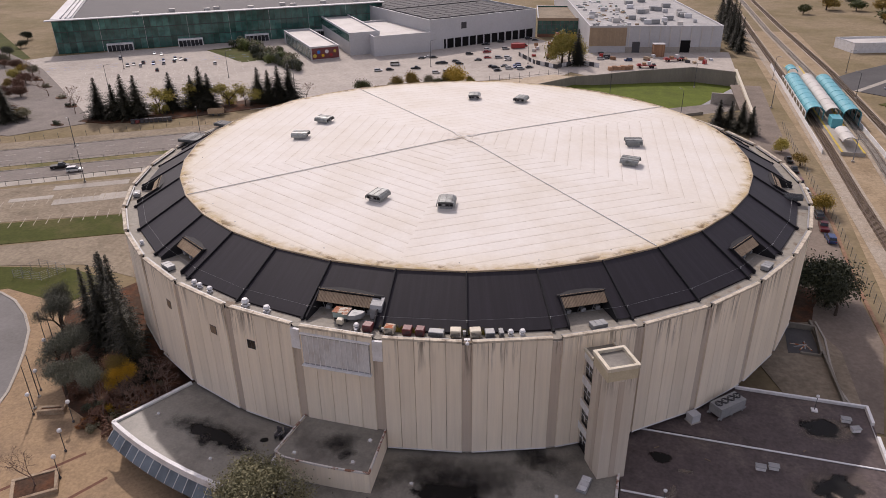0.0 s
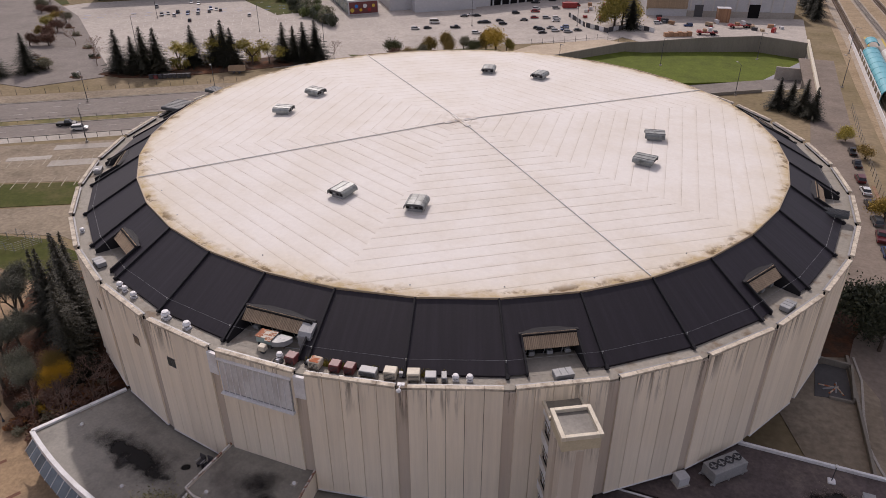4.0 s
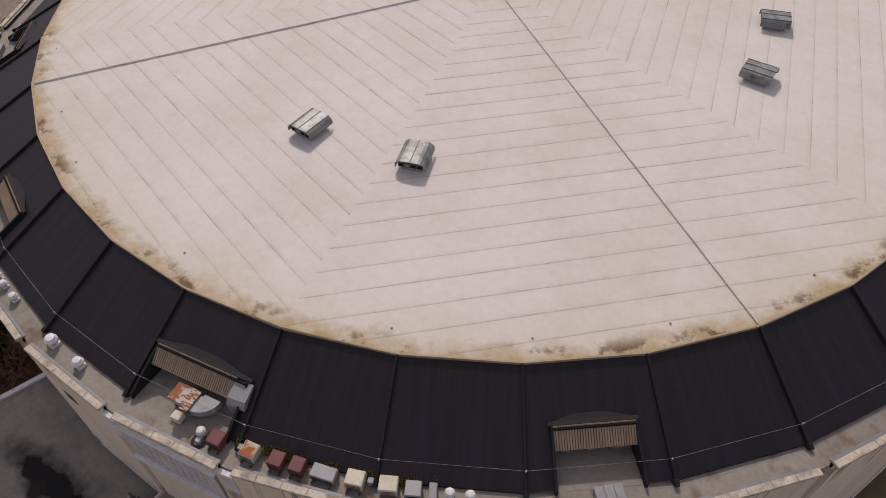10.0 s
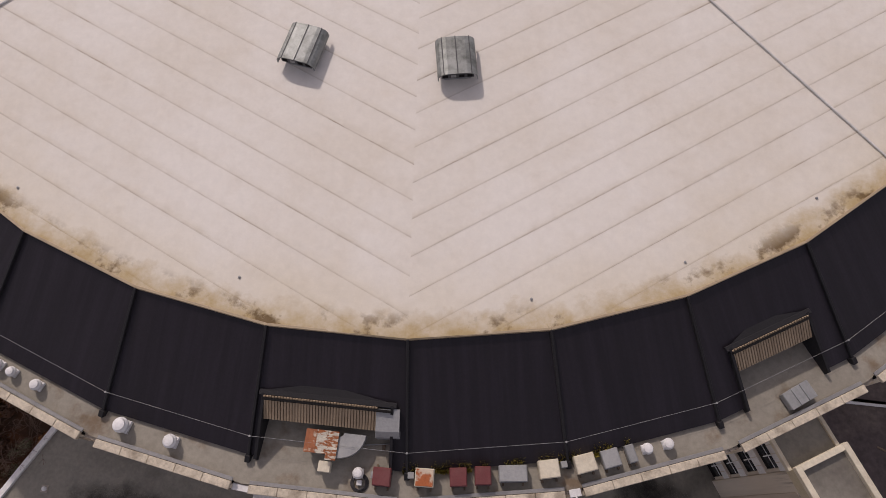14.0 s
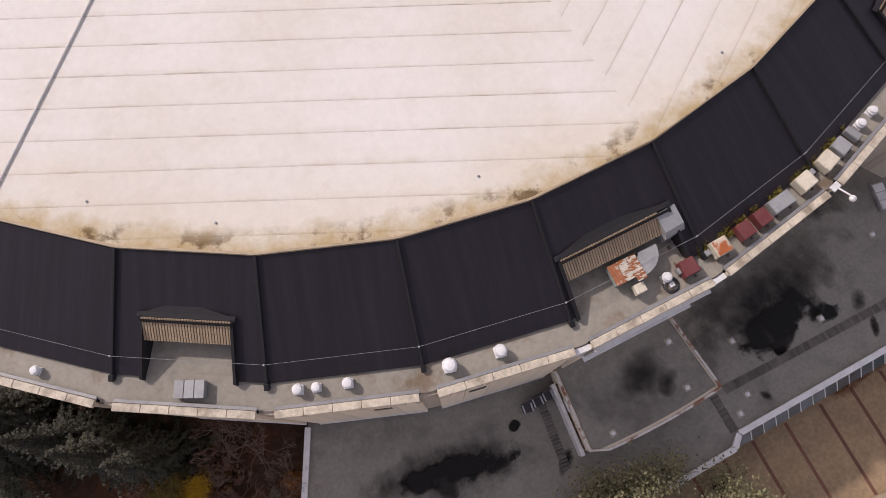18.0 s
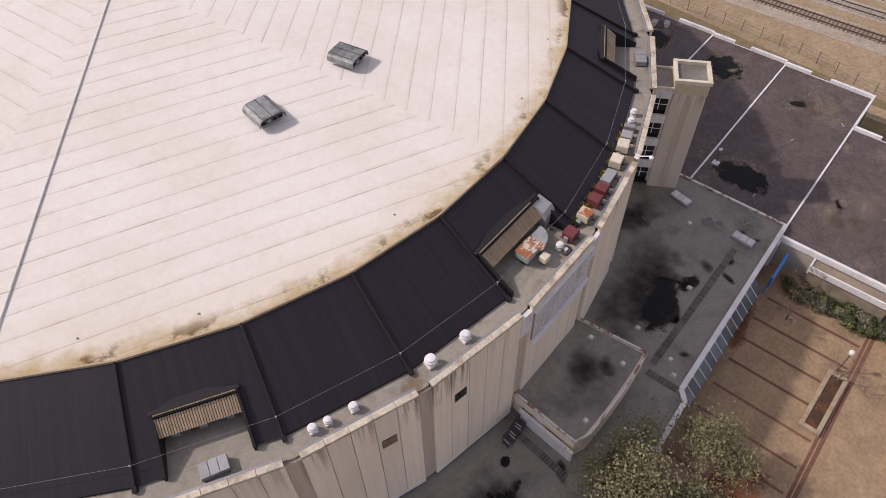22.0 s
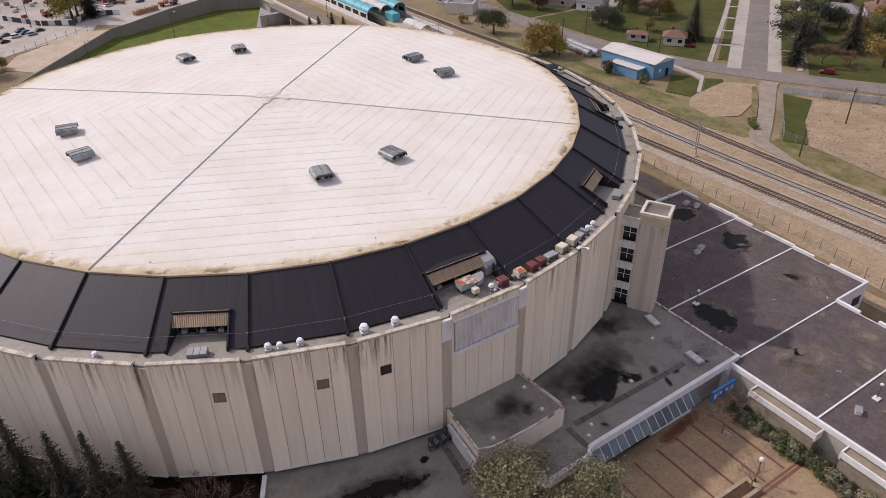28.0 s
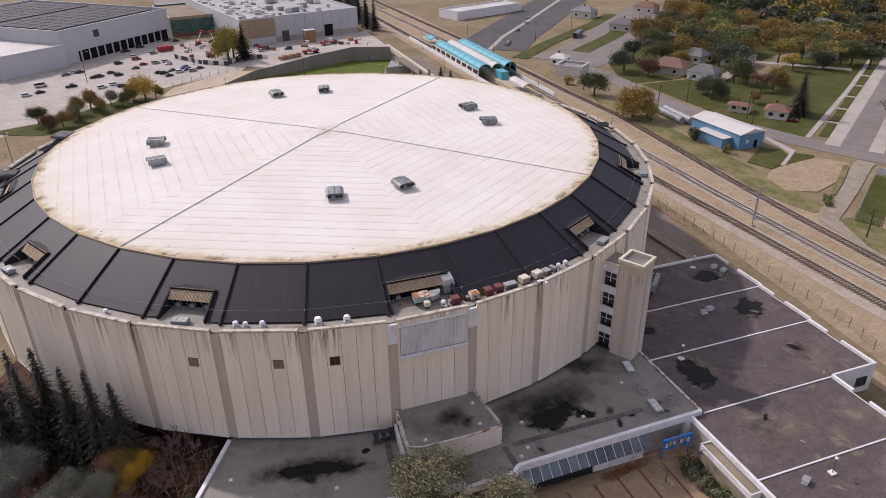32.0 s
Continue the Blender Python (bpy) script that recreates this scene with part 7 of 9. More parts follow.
tree("grove", -5.5, 192.5, 3.4, LIMELEAF, "tall yellow-green poplar on the site", 0.75, 1), tree("grove", -3.0, 196.5, 3.0, LIMELEAF, "tall yellow-green poplar on the site", 0.8, 2)
tree("spruce", 1.0, 192.0, 1.55, None, "dark spruce on the site", 1.5, 1)
flat("lawn", [(-86, 117), (-70, 109), (-60, 108), (-46, 128), (-33, 138), (-38, 143), (-52, 139), (-66, 124)], LAWN, "grass slope under the lot's trees", "lawn", 4)
for k, (x, y, s) in enumerate(((-166, 81, 1.1), (-215, 115, 1.2), (-158, 74, 0.9), (-200, 105, 1.1), (-88, 111, 0.9), (-186, 92, 1.0))):
    tree("bare", x, y, s, None, "bare tree at the edge of the lot", 1.2, k)
for k, (x, y, c) in enumerate(((-170, 65, OLIVE), (-195, 88, BROWNLEAF), (-205, 96, BROWNLEAF), (-218, 108, LIMELEAF), (-228, 122, YELLOWLEAF), (-236, 128, BROWNLEAF), (-250, 135, OLIVE), (-262, 150, DARKLEAF), (-275, 170, DARKLEAF), (-290, 190, DARKLEAF))):
    tree("grove", x, y, 1.0 + 0.1 * (k % 4), c, "autumn street tree beside the lot", 1.1, k)
for k, (x, y) in enumerate(((-210, 106), (-212, 100), (-177, 67), (-219, 119), (-245, 130), (-172, 65), (-201, 85))):
    tree("grove", x, y, (1.15, 0.9, 0.9)[k % 3], (BROWNLEAF, OCHRELEAF, BROWNLEAF, OLIVE)[k % 4], "russet autumn tree beside the access road", 1.05, k)
for k in range(46):
    u = k / 45
    bush(-164 + 48 * u + rng2.uniform(-4, 4), 199 - 42 * u + rng2.uniform(-4, 4), rng2.uniform(2.4, 4.2), (DARKLEAF, OLIVE, GREENLEAF)[k % 3], "dark evergreen shrub before the glass hall", 1.1, k)
for k, (x, y) in enumerate(((-166.5, 81.4), (-179, 90.7), (-173.8, 64.7), (-154, 61), (-198, 104), (-211, 113))):
    island = flat("traffic_island", [(x + 2.6 * math.cos(t), y + 1.5 * math.sin(t)) for t in (0, 0.8, 1.6, 2.4, 3.2, 4.0, 4.8, 5.6)], DARKSOIL, "small planted traffic island", "traffic island", 7)
    bush(x, y, 1.7, (DARKLEAF, OLIVE, BROWNLEAF)[k % 3], "low rounded shrub on a traffic island", 0.8, k)
for k in range(9):
    u = k / 8
    b = thing("waste_bin", "dark wheeled waste bin beside the lot", "bin", Matrix.Translation((-130.3 + 9.9 * u, 68.5 + 5.9 * u, 0.05)) @ Matrix.Rotation(0.53, 4, "Z"), group="waste bins")
    part("tub", box(-0.6, -0.55, 0.1, 0.6, 0.55, 1.25, 0.05), (STEEL, MAROON)[k == 1], b)
    part("lid", box(-0.65, -0.6, 1.25, 0.65, 0.6, 1.35, 0.03), DARKCLAD, b)
b = thing("cargo_trailer", "tan timber-sided cargo trailer beside the avenue", "trailer", Matrix.Translation((-108.9, 84.2, 0.08)) @ Matrix.Rotation(0.45, 4, "Z"))
part("bed", box(-2.6, -1.1, 0.6, 2.6, 1.1, 0.8, 0.03), STEEL, b)
for y0, y1 in ((-1.1, -1.0), (1.0, 1.1)):
    part("side_board", box(-2.6, y0, 0.8, 2.6, y1, 2.2, 0.02), LOUVRE, b)
for x0, x1 in ((-2.6, -2.5), (2.5, 2.6)):
    part("end_board", box(x0, -1.0, 0.8, x1, 1.0, 2.2, 0.02), LOUVRE, b)
for x0 in (-0.9, 0.9):
    for y0 in (-1.0, 1.0):
        part("wheel", lathe([(0.05, -0.12), (0.36, -0.12), (0.36, 0.12), (0.05, 0.12)], 14), DARKCLAD, b, m=Matrix.Translation((x0, y0, 0.36)) @ Matrix.Rotation(radians(90), 4, "X"))


# ---- vehicles ----
def car_meshes(kind):
    """Body, glass, wheel meshes of a small car, an SUV, a pickup or a van; x is forward."""
    L, W, H = {"sedan": (4.6, 1.8, 1.45), "suv": (4.8, 1.9, 1.75), "pickup": (5.7, 2.0, 1.85), "van": (5.2, 2.0, 2.1), "bus": (12.2, 2.6, 3.1)}[kind]
    belt = {"sedan": 0.92, "suv": 1.05, "pickup": 1.10, "van": 1.15, "bus": 1.3}[kind]
    prof = [(-L / 2, 0.35), (-L / 2, belt - 0.1), (-L / 2 + 0.15, belt), (L / 2 - 0.9, belt - 0.02), (L / 2 - 0.1, belt - 0.22), (L / 2, 0.6), (L / 2 - 0.05, 0.35)]
    cab = {"sedan": (-1.9, -1.2, 0.45, 1.25), "suv": (-2.3, -2.0, 0.5, 1.25), "pickup": (-0.6, -0.35, 0.95, 1.7), "van": (-2.5, -2.35, 1.3, 2.1), "bus": (-6.05, -5.95, 5.85, 6.0)}[kind]

    def loft(sec, w0, w1):
        bm = bmesh.new()
        a = [bm.verts.new((x, w, z)) for (x, z), w in zip(sec, w0)]
        b = [bm.verts.new((x, -w, z)) for (x, z), w in zip(sec, w0)]
        bm.faces.new(a), bm.faces.new(b[::-1])
        for k in range(len(sec)):
            bm.faces.new((a[k], b[k], b[(k + 1) % len(sec)], a[(k + 1) % len(sec)]))
        bmesh.ops.recalc_face_normals(bm, faces=bm.faces[:])
        return bm
    body = loft(prof, [W / 2] * len(prof), None)
    sec = [(cab[0], belt - 0.02), (cab[1], H), (cab[2], H), (cab[3], belt - 0.04)]
    glass_ = loft(sec, [W / 2 - 0.04, W / 2 - 0.2, W / 2 - 0.2, W / 2 - 0.04], None)
    roof = loft([(cab[1] - 0.06, H - 0.10), (cab[1] + 0.02, H + 0.03), (cab[2] - 0.02, H + 0.03), (cab[2] + 0.08, H - 0.10)], [W / 2 - 0.17] * 4, None)
    return L, W, body, glass_, roof


WHEEL = lathe([(0.20, -0.11), (0.33, -0.11), (0.34, 0.0), (0.33, 0.11), (0.20, 0.11)], 12)
WHEEL_ME = bpy.data.meshes.new("tyre")
WHEEL.to_mesh(WHEEL_ME), WHEEL.free()
WHEEL_ME.materials.append(TYRE)
HUB_ME = mesh_from("rim", *lathe_data([(0.19, -0.115), (0.19, 0.115), (0.05, 0.125)], 10), CHROME)
CARS = {}


def car(x, y, turn, kind="sedan", paint="grey", z=0.0):
    words = {"sedan": "sedan", "suv": "sport utility vehicle", "pickup": "pickup truck", "van": "van", "bus": "city bus"}[kind]
    m = Matrix.Translation((x, y, z + 0.07)) @ Matrix.Rotation(radians(turn), 4, "Z") @ Matrix.Scale(0.86, 4)
    if (kind, paint) in CARS:
        return copy_thing(CARS[kind, paint], m)
    c = thing({"pickup": "pickup_truck", "van": "van", "bus": "bus"}.get(kind, "car"), f"{paint} {words} standing on the asphalt", "bus" if kind == "bus" else "car", m, group="vehicles")
    L, W, body, glass_, roof = car_meshes(kind)
    part("body", body, PAINTS[paint], c)
    part("glazing", glass_, DARKGLASS, c)
    part("roof_panel", roof, PAINTS[paint], c)
    for sx in (-0.31, 0.31):
        for sy in (-1, 1):
            w = piece("wheel", WHEEL_ME, c, m=Matrix.Translation((sx * L, sy * (W / 2 - 0.1), 0.34)) @ Matrix.Rotation(radians(90), 4, "X"))
            piece("rim", HUB_ME, w)
    for sy in (-1, 1):
        part("headlight", box(L / 2 - 0.06, sy * (W / 2 - 0.35) - 0.2, 0.62, L / 2 + 0.01, sy * (W / 2 - 0.35) + 0.2, 0.75), CLEARLAMP, c)
        part("tail_light", box(-L / 2 - 0.01, sy * (W / 2 - 0.2) - 0.12, 0.65, -L / 2 + 0.04, sy * (W / 2 - 0.2) + 0.12, 0.85), REDLAMP, c)
    CARS[kind, paint] = c
    return c


car(-121.6, 26.6, 33, "pickup", "black"), car(-115.7, 25.3, 33, "suv", "white")
rng3 = random.Random(5)
for k, (x, y) in enumerate(((70.8, 80.9), (71.1, 72.9), (70.9, 64.0), (71.3, 57.6), (71.4, 50.6), (71.8, 42.8), (71.8, 35.9), (72.1, 29.8))):        # along the drive beside the tracks
    car(x, y, 92 + rng3.uniform(-5, 5), *(("pickup", "black"), ("pickup", "black"), ("suv", "maroon"), ("sedan", "white"), ("suv", "black"), ("suv", "grey"), ("pickup", "maroon"), ("suv", "blue"))[k])
CODE = {'w': ('sedan', 'white'), 'W': ('suv', 'white'), 'v': ('van', 'white'), 'd': ('suv', 'black'), 'p': ('pickup', 'black'), 'g': ('sedan', 'grey'), 's': ('suv', 'silver'), 'r': ('sedan', 'red'), 'R': ('van', 'red'), 'b': ('suv', 'blue'), 'k': ('sedan', 'black')}
for x, y, k in ((-206, 158, "s"), (-192, 145, "g"), (-191, 148, "g"), (-189, 152, "k"), (-186, 146, "W"), (-183, 151, "b"), (-185, 154, "k"), (-198, 172, "w"), (-193, 171, "w"), (-182, 157, "b"), (-179, 153, "s"), (-177, 158, "k"), (-180, 163, "b"), (-177, 163, "g"), (-174, 162, "k"), (-173, 140, "d"), (-156, 158, "W")):   # before the glass hall
    car(x, y, 128 + rng3.uniform(-4, 4) + (0, 180)[k in "wgb"], *CODE[k])
for x, y, k in ((-79, 161, "W"), (-76, 174, "v"), (-75, 164, "k"), (-65, 169, "p"), (-54, 163, "W"), (-50, 166, "W"), (-47, 162, "d"), (-58, 181, "k"), (-56, 182, "d"), (-52, 187, "k"), (-49, 182, "d"), (-69, 190, "g"), (-67, 193, "w"), (-64, 193, "k"), (-50, 204, "d"), (-44, 216, "W"), (-43, 210, "r"), (-43, 192, "g"), (-40, 198, "r"), (-35, 199, "s"), (-31, 200, "W"), (-30, 195, "w"), (-34, 180, "k"), (-32, 178, "d"), (-30, 173, "k"), (-29, 182, "g"), (-26, 178, "W"), (-24, 185, "b"), (-23, 181, "b"), (-21, 178, "s"), (-18, 182, "k"), (-42, 237, "d"), (-48, 229, "p"), (-36, 220, "s"), (-32, 229, "R"), (-29, 229, "R"), (-30, 249, "d"), (-26, 246, "k"), (-10, 237, "r"), (10, 206, "W"), (12, 208, "g"), (22, 206, "b"), (-9, 212, "r")):   # lot by the pale hall
    car(x, y, 24 + rng3.uniform(-4, 4) + (0, 180)[k in "wgb"], *CODE[k])
car(150.5, 36.0, 128, "sedan", "red"), car(161, -4, 124, "suv", "red"), car(157, 180, 46, "bus", "blue")
for x, y, p in ((118, 176, "silver"), (121, 181, "white"), (137, 205, "grey"), (150, 222, "white"), (158, 236, "silver")):
    car(x, y, 45, "sedan", p)


# ---- far buildings ----
def building(name, label, a, b, depth, h, mat, roof=PALEROOF, storeys=0, bays=0, glassmat=None, parapet=0.7, z=0.0):
    """A flat-roofed block: front wall from plan point a to b, going back by depth to the left of that line."""
    a, b = Vector(a), Vector(b)
    L = (b - a).length
    m = Matrix.Translation((a.x, a.y, z)) @ Matrix.Rotation(math.atan2(b.y - a.y, b.x - a.x), 4, "Z")
    t = thing(name, label, "building", m)
    part("wall", box(0, 0, 0, L, 0.4, h), mat, t)
    part("wall", box(0, depth - 0.4, 0, L, depth, h), mat, t)
    part("wall", box(0, 0.4, 0, 0.4, depth - 0.4, h), mat, t)
    part("wall", box(L - 0.4, 0.4, 0, L, depth - 0.4, h), mat, t)
    part("roof", box(0.4, 0.4, h - parapet - 0.3, L - 0.4, depth - 0.4, h - parapet), roof, t)
    for x0, y0, x1, y1 in ((-0.1, -0.1, L + 0.1, 0.5), (-0.1, depth - 0.5, L + 0.1, depth + 0.1), (-0.1, 0.5, 0.5, depth - 0.5), (L - 0.5, 0.5, L + 0.1, depth - 0.5)):
        part("coping", box(x0, y0, h, x1, y1, h + 0.12), GREYCLAD, t)
    return t, L


def glass_hall():
    t, L = building("glass_exhibition_hall", "long exhibition hall with a green glass front and dark roof", (-243.6, 161), (-112, 256), 110, 15.5, TEALGLASS, DARKCLAD, parapet=0.2)
    for k in range(56):
        x = (k + 0.5) * L / 56
        for j in range(3):
            part("pane", box(x - L / 112 + 0.06, -0.10, 0.3 + j * 5.0, x + L / 112 - 0.06, -0.02, 5.1 + j * 5.0), TEALGLASS, t)
        part("mullion", box(x - L / 112 - 0.06, -0.22, 0, x - L / 112 + 0.06, 0.0, 15.4), DARKCLAD if k % 7 else GREYCLAD, t)
    for k in range(14):
        part("side_pane", box(-0.08, 2 + k * 4, 0.3, -0.02, 5.7 + k * 4, 15.0), TEALGLASS, t)
    part("eave", box(-3.0, -2.0, 15.45, L + 1, 2.0, 15.9, 0.1), GREYCLAD, t)
    for k in range(4):
        x = 22 + k * 33
        e = part("entrance", box(x, -3.0, 0, x + 12, 0, 3.6, 0.05), WHITE, t)
        for j in range(6):
            part("door", box(x + 0.4 + j * 1.9, -3.06, 0.1, x + 2.1 + j * 1.9, -2.99, 3.0), DARKGLASS, e)
    for k in range(9):
        part("roof_unit", box(36 + k * 13 + (k % 3) * 4, 6 + (k % 2) * 5, 15.2, 39 + k * 13 + (k % 3) * 4, 8.6 + (k % 2) * 5, 16.6, 0.1), PALEROOF, t)
    for j in range(2):
        part("transom", box(0, -0.24, 4.95 + j * 5.0, L, -0.11, 5.15 + j * 5.0), DARKCLAD, t)
    for k in range(3):
        part("roof_rail", box(3.5 + k * 2.2, 3.0, 15.9, 4.1 + k * 2.2, 100, 16.5), GREYCLAD, t)
    part("side_roof", box(-1.0, 3.0, 15.3, 9, 100, 15.9, 0.1), GREYCLAD, t)
    return t


glass_hall()
t, L = building("low_pavilion", "low flat-roofed pavilion with a bright poster wall", (-116.4, 174.6), (-106.4, 183.2), 52, 6.0, GREYCLAD)
part("side_glass", box(-0.12, 1, 0.3, -0.02, 48, 5.0), TEALGLASS, t)
for k in range(17):
    part("mullion", box(-0.2, 1 + k * 2.9, 0.2, -0.1, 1.12 + k * 2.9, 5.2), GREYCLAD, t)
part("poster", box(0.4, -0.12, 0.5, L - 0.3, -0.02, 5.4), MAROON, t, "bright coloured poster wall")
for k in range(6):
    part("poster_shape", lathe([(0.9 - 0.1 * (k % 3), 0), (0.75 - 0.1 * (k % 3), 0.02)], 10), (YELLOWLINE, BLUEPAINT, ORANGELEAF, WHITE, REDLAMP, YELLOWLINE)[k], t, m=Matrix.Translation((1.6 + k * 1.9, -0.121, 2.0 + (k % 2) * 1.6)) @ Matrix.Rotation(radians(90), 4, "X"))
t, L = building("tall_glass_block", "flat-roofed block with a narrow green glass side", (-103.6, 189.6), (-92, 198.5), 66, 10.2, GREYCLAD)
part("side_glass", box(-0.12, 1, 6.2, -0.02, 60, 9.4), TEALGLASS, t)
building("low_block", "low grey block with pale flat roof", (-91.8, 190), (-69.5, 207.4), 46, 9.0, GREYCLAD)
t, L = building("white_exhibition_hall", "large pale exhibition hall with a dark dock front", (-71, 210), (-28, 258), 90, 14.0, GREYCLAD, DARKCLAD)
# flat black sheet on the wall paints the shade of the dock recess
part("dock_shade_sheet", box(8, -0.06, 0, L - 2, -0.01, 4.5), DARK, t)
for k in range(12):
    part("dock_post", box(9 + k * 4.4, -0.4, 0, 9.6 + k * 4.4, -0.07, 4.5), GREYCLAD, t)
part("sign", box(18, -0.1, 8.5, 21, -0.01, 11.5), DARKCLAD, t)
for k in range(9):
    for j in range(12):
        part("solar_panel", box(4 + k * 6.4, 6 + j * 6.3 + 3 * (j > 5), 13.4, 9.9 + k * 6.4, 11.6 + j * 6.3 + 3 * (j > 5), 13.72), DARKCLAD, t)
t, L = building("glass_corner_block", "dark glazed corner block of the exhibition hall", (-27, 258), (-4, 262), 50, 9.0, TEALGLASS, LOT)
for k in range(11):
    part("mullion", box(0.1 + k * 2.28, -0.18, 0, 0.3 + k * 2.28, -0.02, 8.4), STEEL, t)
for z in (3.4, 6.0):
    part("transom", box(0.1, -0.16, z, L - 0.1, -0.02, z + 0.22), STEEL, t)
part("fascia", box(-0.3, -0.5, 8.2, L + 0.3, -0.12, 9.6, 0.03), LOUVRE, t, "tan fascia")
part("brick_base", box(0.1, -0.3, 0, L, -0.2, 1.6), BRICKBAND, t)
HALLROOF = surface("grey_hall_roof", (0.36, 0.35, 0.335), rough=0.8, stain=(0.24, 0.225, 0.21), stain_scale=0.08, grain=0.3, grain_scale=0.8)
t, L = building("livestock_hall", "large plain concrete hall with a pale roof", (3, 221), (62, 235), 170, 12.0, GREYCLAD, HALLROOF)
tb = part("tan_bay", box(0.0, -0.35, 3.2, 17, -0.02, 11.4), LOUVRE, t, "ochre slatted cladding")
for k in range(34):
    part("slat", box(0.1 + k * 0.5, -0.45, 3.3, 0.32 + k * 0.5, -0.34, 11.3), LOUVRE, tb)
for k in range(9):
    part("pilaster", box(18 + k * 4.7, -0.3, 2.6, 18.5 + k * 4.7, -0.02, 11.6), PALEROOF, t)
for k in range(26):
    rx, ry = (k * 37.3) % 52 + 3 + math.sin(k * 7.0), (k * k * 1.7) % 60 + 3
    part("roof_unit", box(rx, ry, 11.4, rx + 1.5 + k % 3, ry + 1.5, 12.8 + 0.3 * (k % 3), 0.05), (GALV, PALEROOF, GREYCLAD, WHITE)[k % 4], t)
rng_h = random.Random(12)
part("plinth", box(17, -0.3, 0, L, -0.02, 2.6), CONCRETE, t)
part("dock_door", box(42, -0.34, 0, 46.5, -0.05, 5.6), DARK, t)
part("dock_door", box(20, -0.34, 0, 23.5, -0.05, 5.0), STEEL, t)
for k in range(90):
    rx, ry = rng_h.uniform(2, 24), rng_h.uniform(2, 90)
    part("roof_clutter", box(rx, ry, 11.3, rx + rng_h.uniform(0.4, 2.2), ry + rng_h.uniform(0.4, 2.0), 11.3 + rng_h.uniform(0.2, 1.0), 0.02), (PALEROOF, WHITE, TEALUNIT, LOUVRE, GALV)[k % 5], t)
for k in range(10):
    part("roof_unit", box(30 + (k % 3) * 9, 10 + k * 11, 11.4, 34 + (k % 3) * 9, 14 + k * 11, 13.4, 0.1), GALV, t)
rng7 = random.Random(77)
SITEORANGE = surface("orange_site_timber", (0.32, 0.18, 0.10), rough=0.8, stain=(0.30, 0.15, 0.08), stain_scale=0.6, piece=0.2)
SITERED = surface("red_machine_paint", (0.30, 0.030, 0.028), rough=0.5, stain=(0.20, 0.06, 0.05), stain_scale=0.8)


def boom_lift(x, y, turn, reach, rise):
    b = thing("boom_lift", "red boom lift standing on the building site", "machine", Matrix.Translation((x, y, 0.1)) @ Matrix.Rotation(radians(turn), 4, "Z"), group="boom lifts")
    part("chassis", box(-1.5, -1.0, 0.45, 1.5, 1.0, 1.0, 0.06), STEEL, b)
    part("turret", box(-1.2, -0.9, 1.0, 0.9, 0.9, 2.1, 0.1), SITERED, b)
    for sx in (-1.05, 1.05):
        for sy in (-1.0, 1.0):
            part("wheel", lathe([(0.1, -0.16), (0.5, -0.16), (0.5, 0.16), (0.1, 0.16)], 12), TYRE, b, m=Matrix.Translation((sx, sy, 0.5)) @ Matrix.Rotation(radians(90), 4, "X"))
    part("boom", tube((-0.6, 0, 2.0), (reach, 0, rise), 0.22, 0.14), WHITE, b)
    part("basket", box(reach, -0.9, rise - 0.4, reach + 0.9, 0.9, rise + 0.7, 0.02), SITERED, b)


boom_lift(-16.0, 231.5, 60, 4.0, 5.5), boom_lift(-9.0, 226.0, 110, 3.0, 6.0), boom_lift(-12.5, 203.0, 20, 4.5, 3.4)
hd = thing("site_hoarding", "black and white banner hoarding round the building site", "hoarding")
for k, (p, d) in enumerate(resample([(-27.2, 206.4), (-17.3, 190.4), (-7.3, 183.4), (2.1, 194.1), (9.0, 190.5)], 2.5)):
    part("banner", box(0, -0.04, 0.1, 2.44, 0.04, 1.9), (DARKCLAD, WHITE, DARKCLAD, DARKCLAD, PALEGLASS)[k % 5], hd, m=Matrix.Translation((p.x, p.y, 0)) @ Matrix.Rotation(math.atan2(d.y, d.x), 4, "Z"))
sk = thing("waste_skip", "red steel waste container", "skip", Matrix.Translation((-31.0, 224.5, 0.1)) @ Matrix.Rotation(radians(24), 4, "Z"))
part("tub", box(-3.2, -1.2, 0.15, 3.2, 1.2, 2.3, 0.06), SITERED, sk)
for x in (-2.2, -0.7, 0.8, 2.3):
    part("rib", box(x - 0.08, -1.28, 0.2, x + 0.08, -1.19, 2.25), SITERED, sk)
tn = thing("site_tent", "white peaked site tent", "tent", Matrix.Translation((-7.0, 199.0, 0.1)) @ Matrix.Rotation(radians(30), 4, "Z"))
part("canopy", lathe([(3.4, 2.6), (3.3, 2.75), (1.2, 4.2), (0.05, 5.6)], 4), WHITE, tn)
for sx, sy in ((2.2, 0), (-2.2, 0), (0, 2.2), (0, -2.2)):
    part("leg", tube((sx * 1.4, sy * 1.4, 0), (sx * 1.4, sy * 1.4, 2.7), 0.06, n=6), GALV, tn)
sh = thing("timber_shed", "tall orange timber-clad site shed", "shed", Matrix.Translation((34.4, 219.5, 0.1)) @ Matrix.Rotation(radians(13), 4, "Z"))
for k in range(10):
    part("plank", box(-2.5 + k * 0.5, -1.75, 0, -2.04 + k * 0.5, -1.65, 5.6 - 0.1 * (k % 2)), SITEORANGE, sh)
part("body", box(-2.5, -1.65, 0, 2.5, 1.7, 5.5, 0.02), SITEORANGE, sh)
part("roof", box(-2.7, -1.9, 5.5, 2.7, 1.9, 5.7, 0.02), GREYCLAD, sh)
lw = thing("brick_stack", "low orange brick stack on the yard edge", "brick stack", Matrix.Translation((19.8, 187.0, 0.1)) @ Matrix.Rotation(radians(26), 4, "Z"))
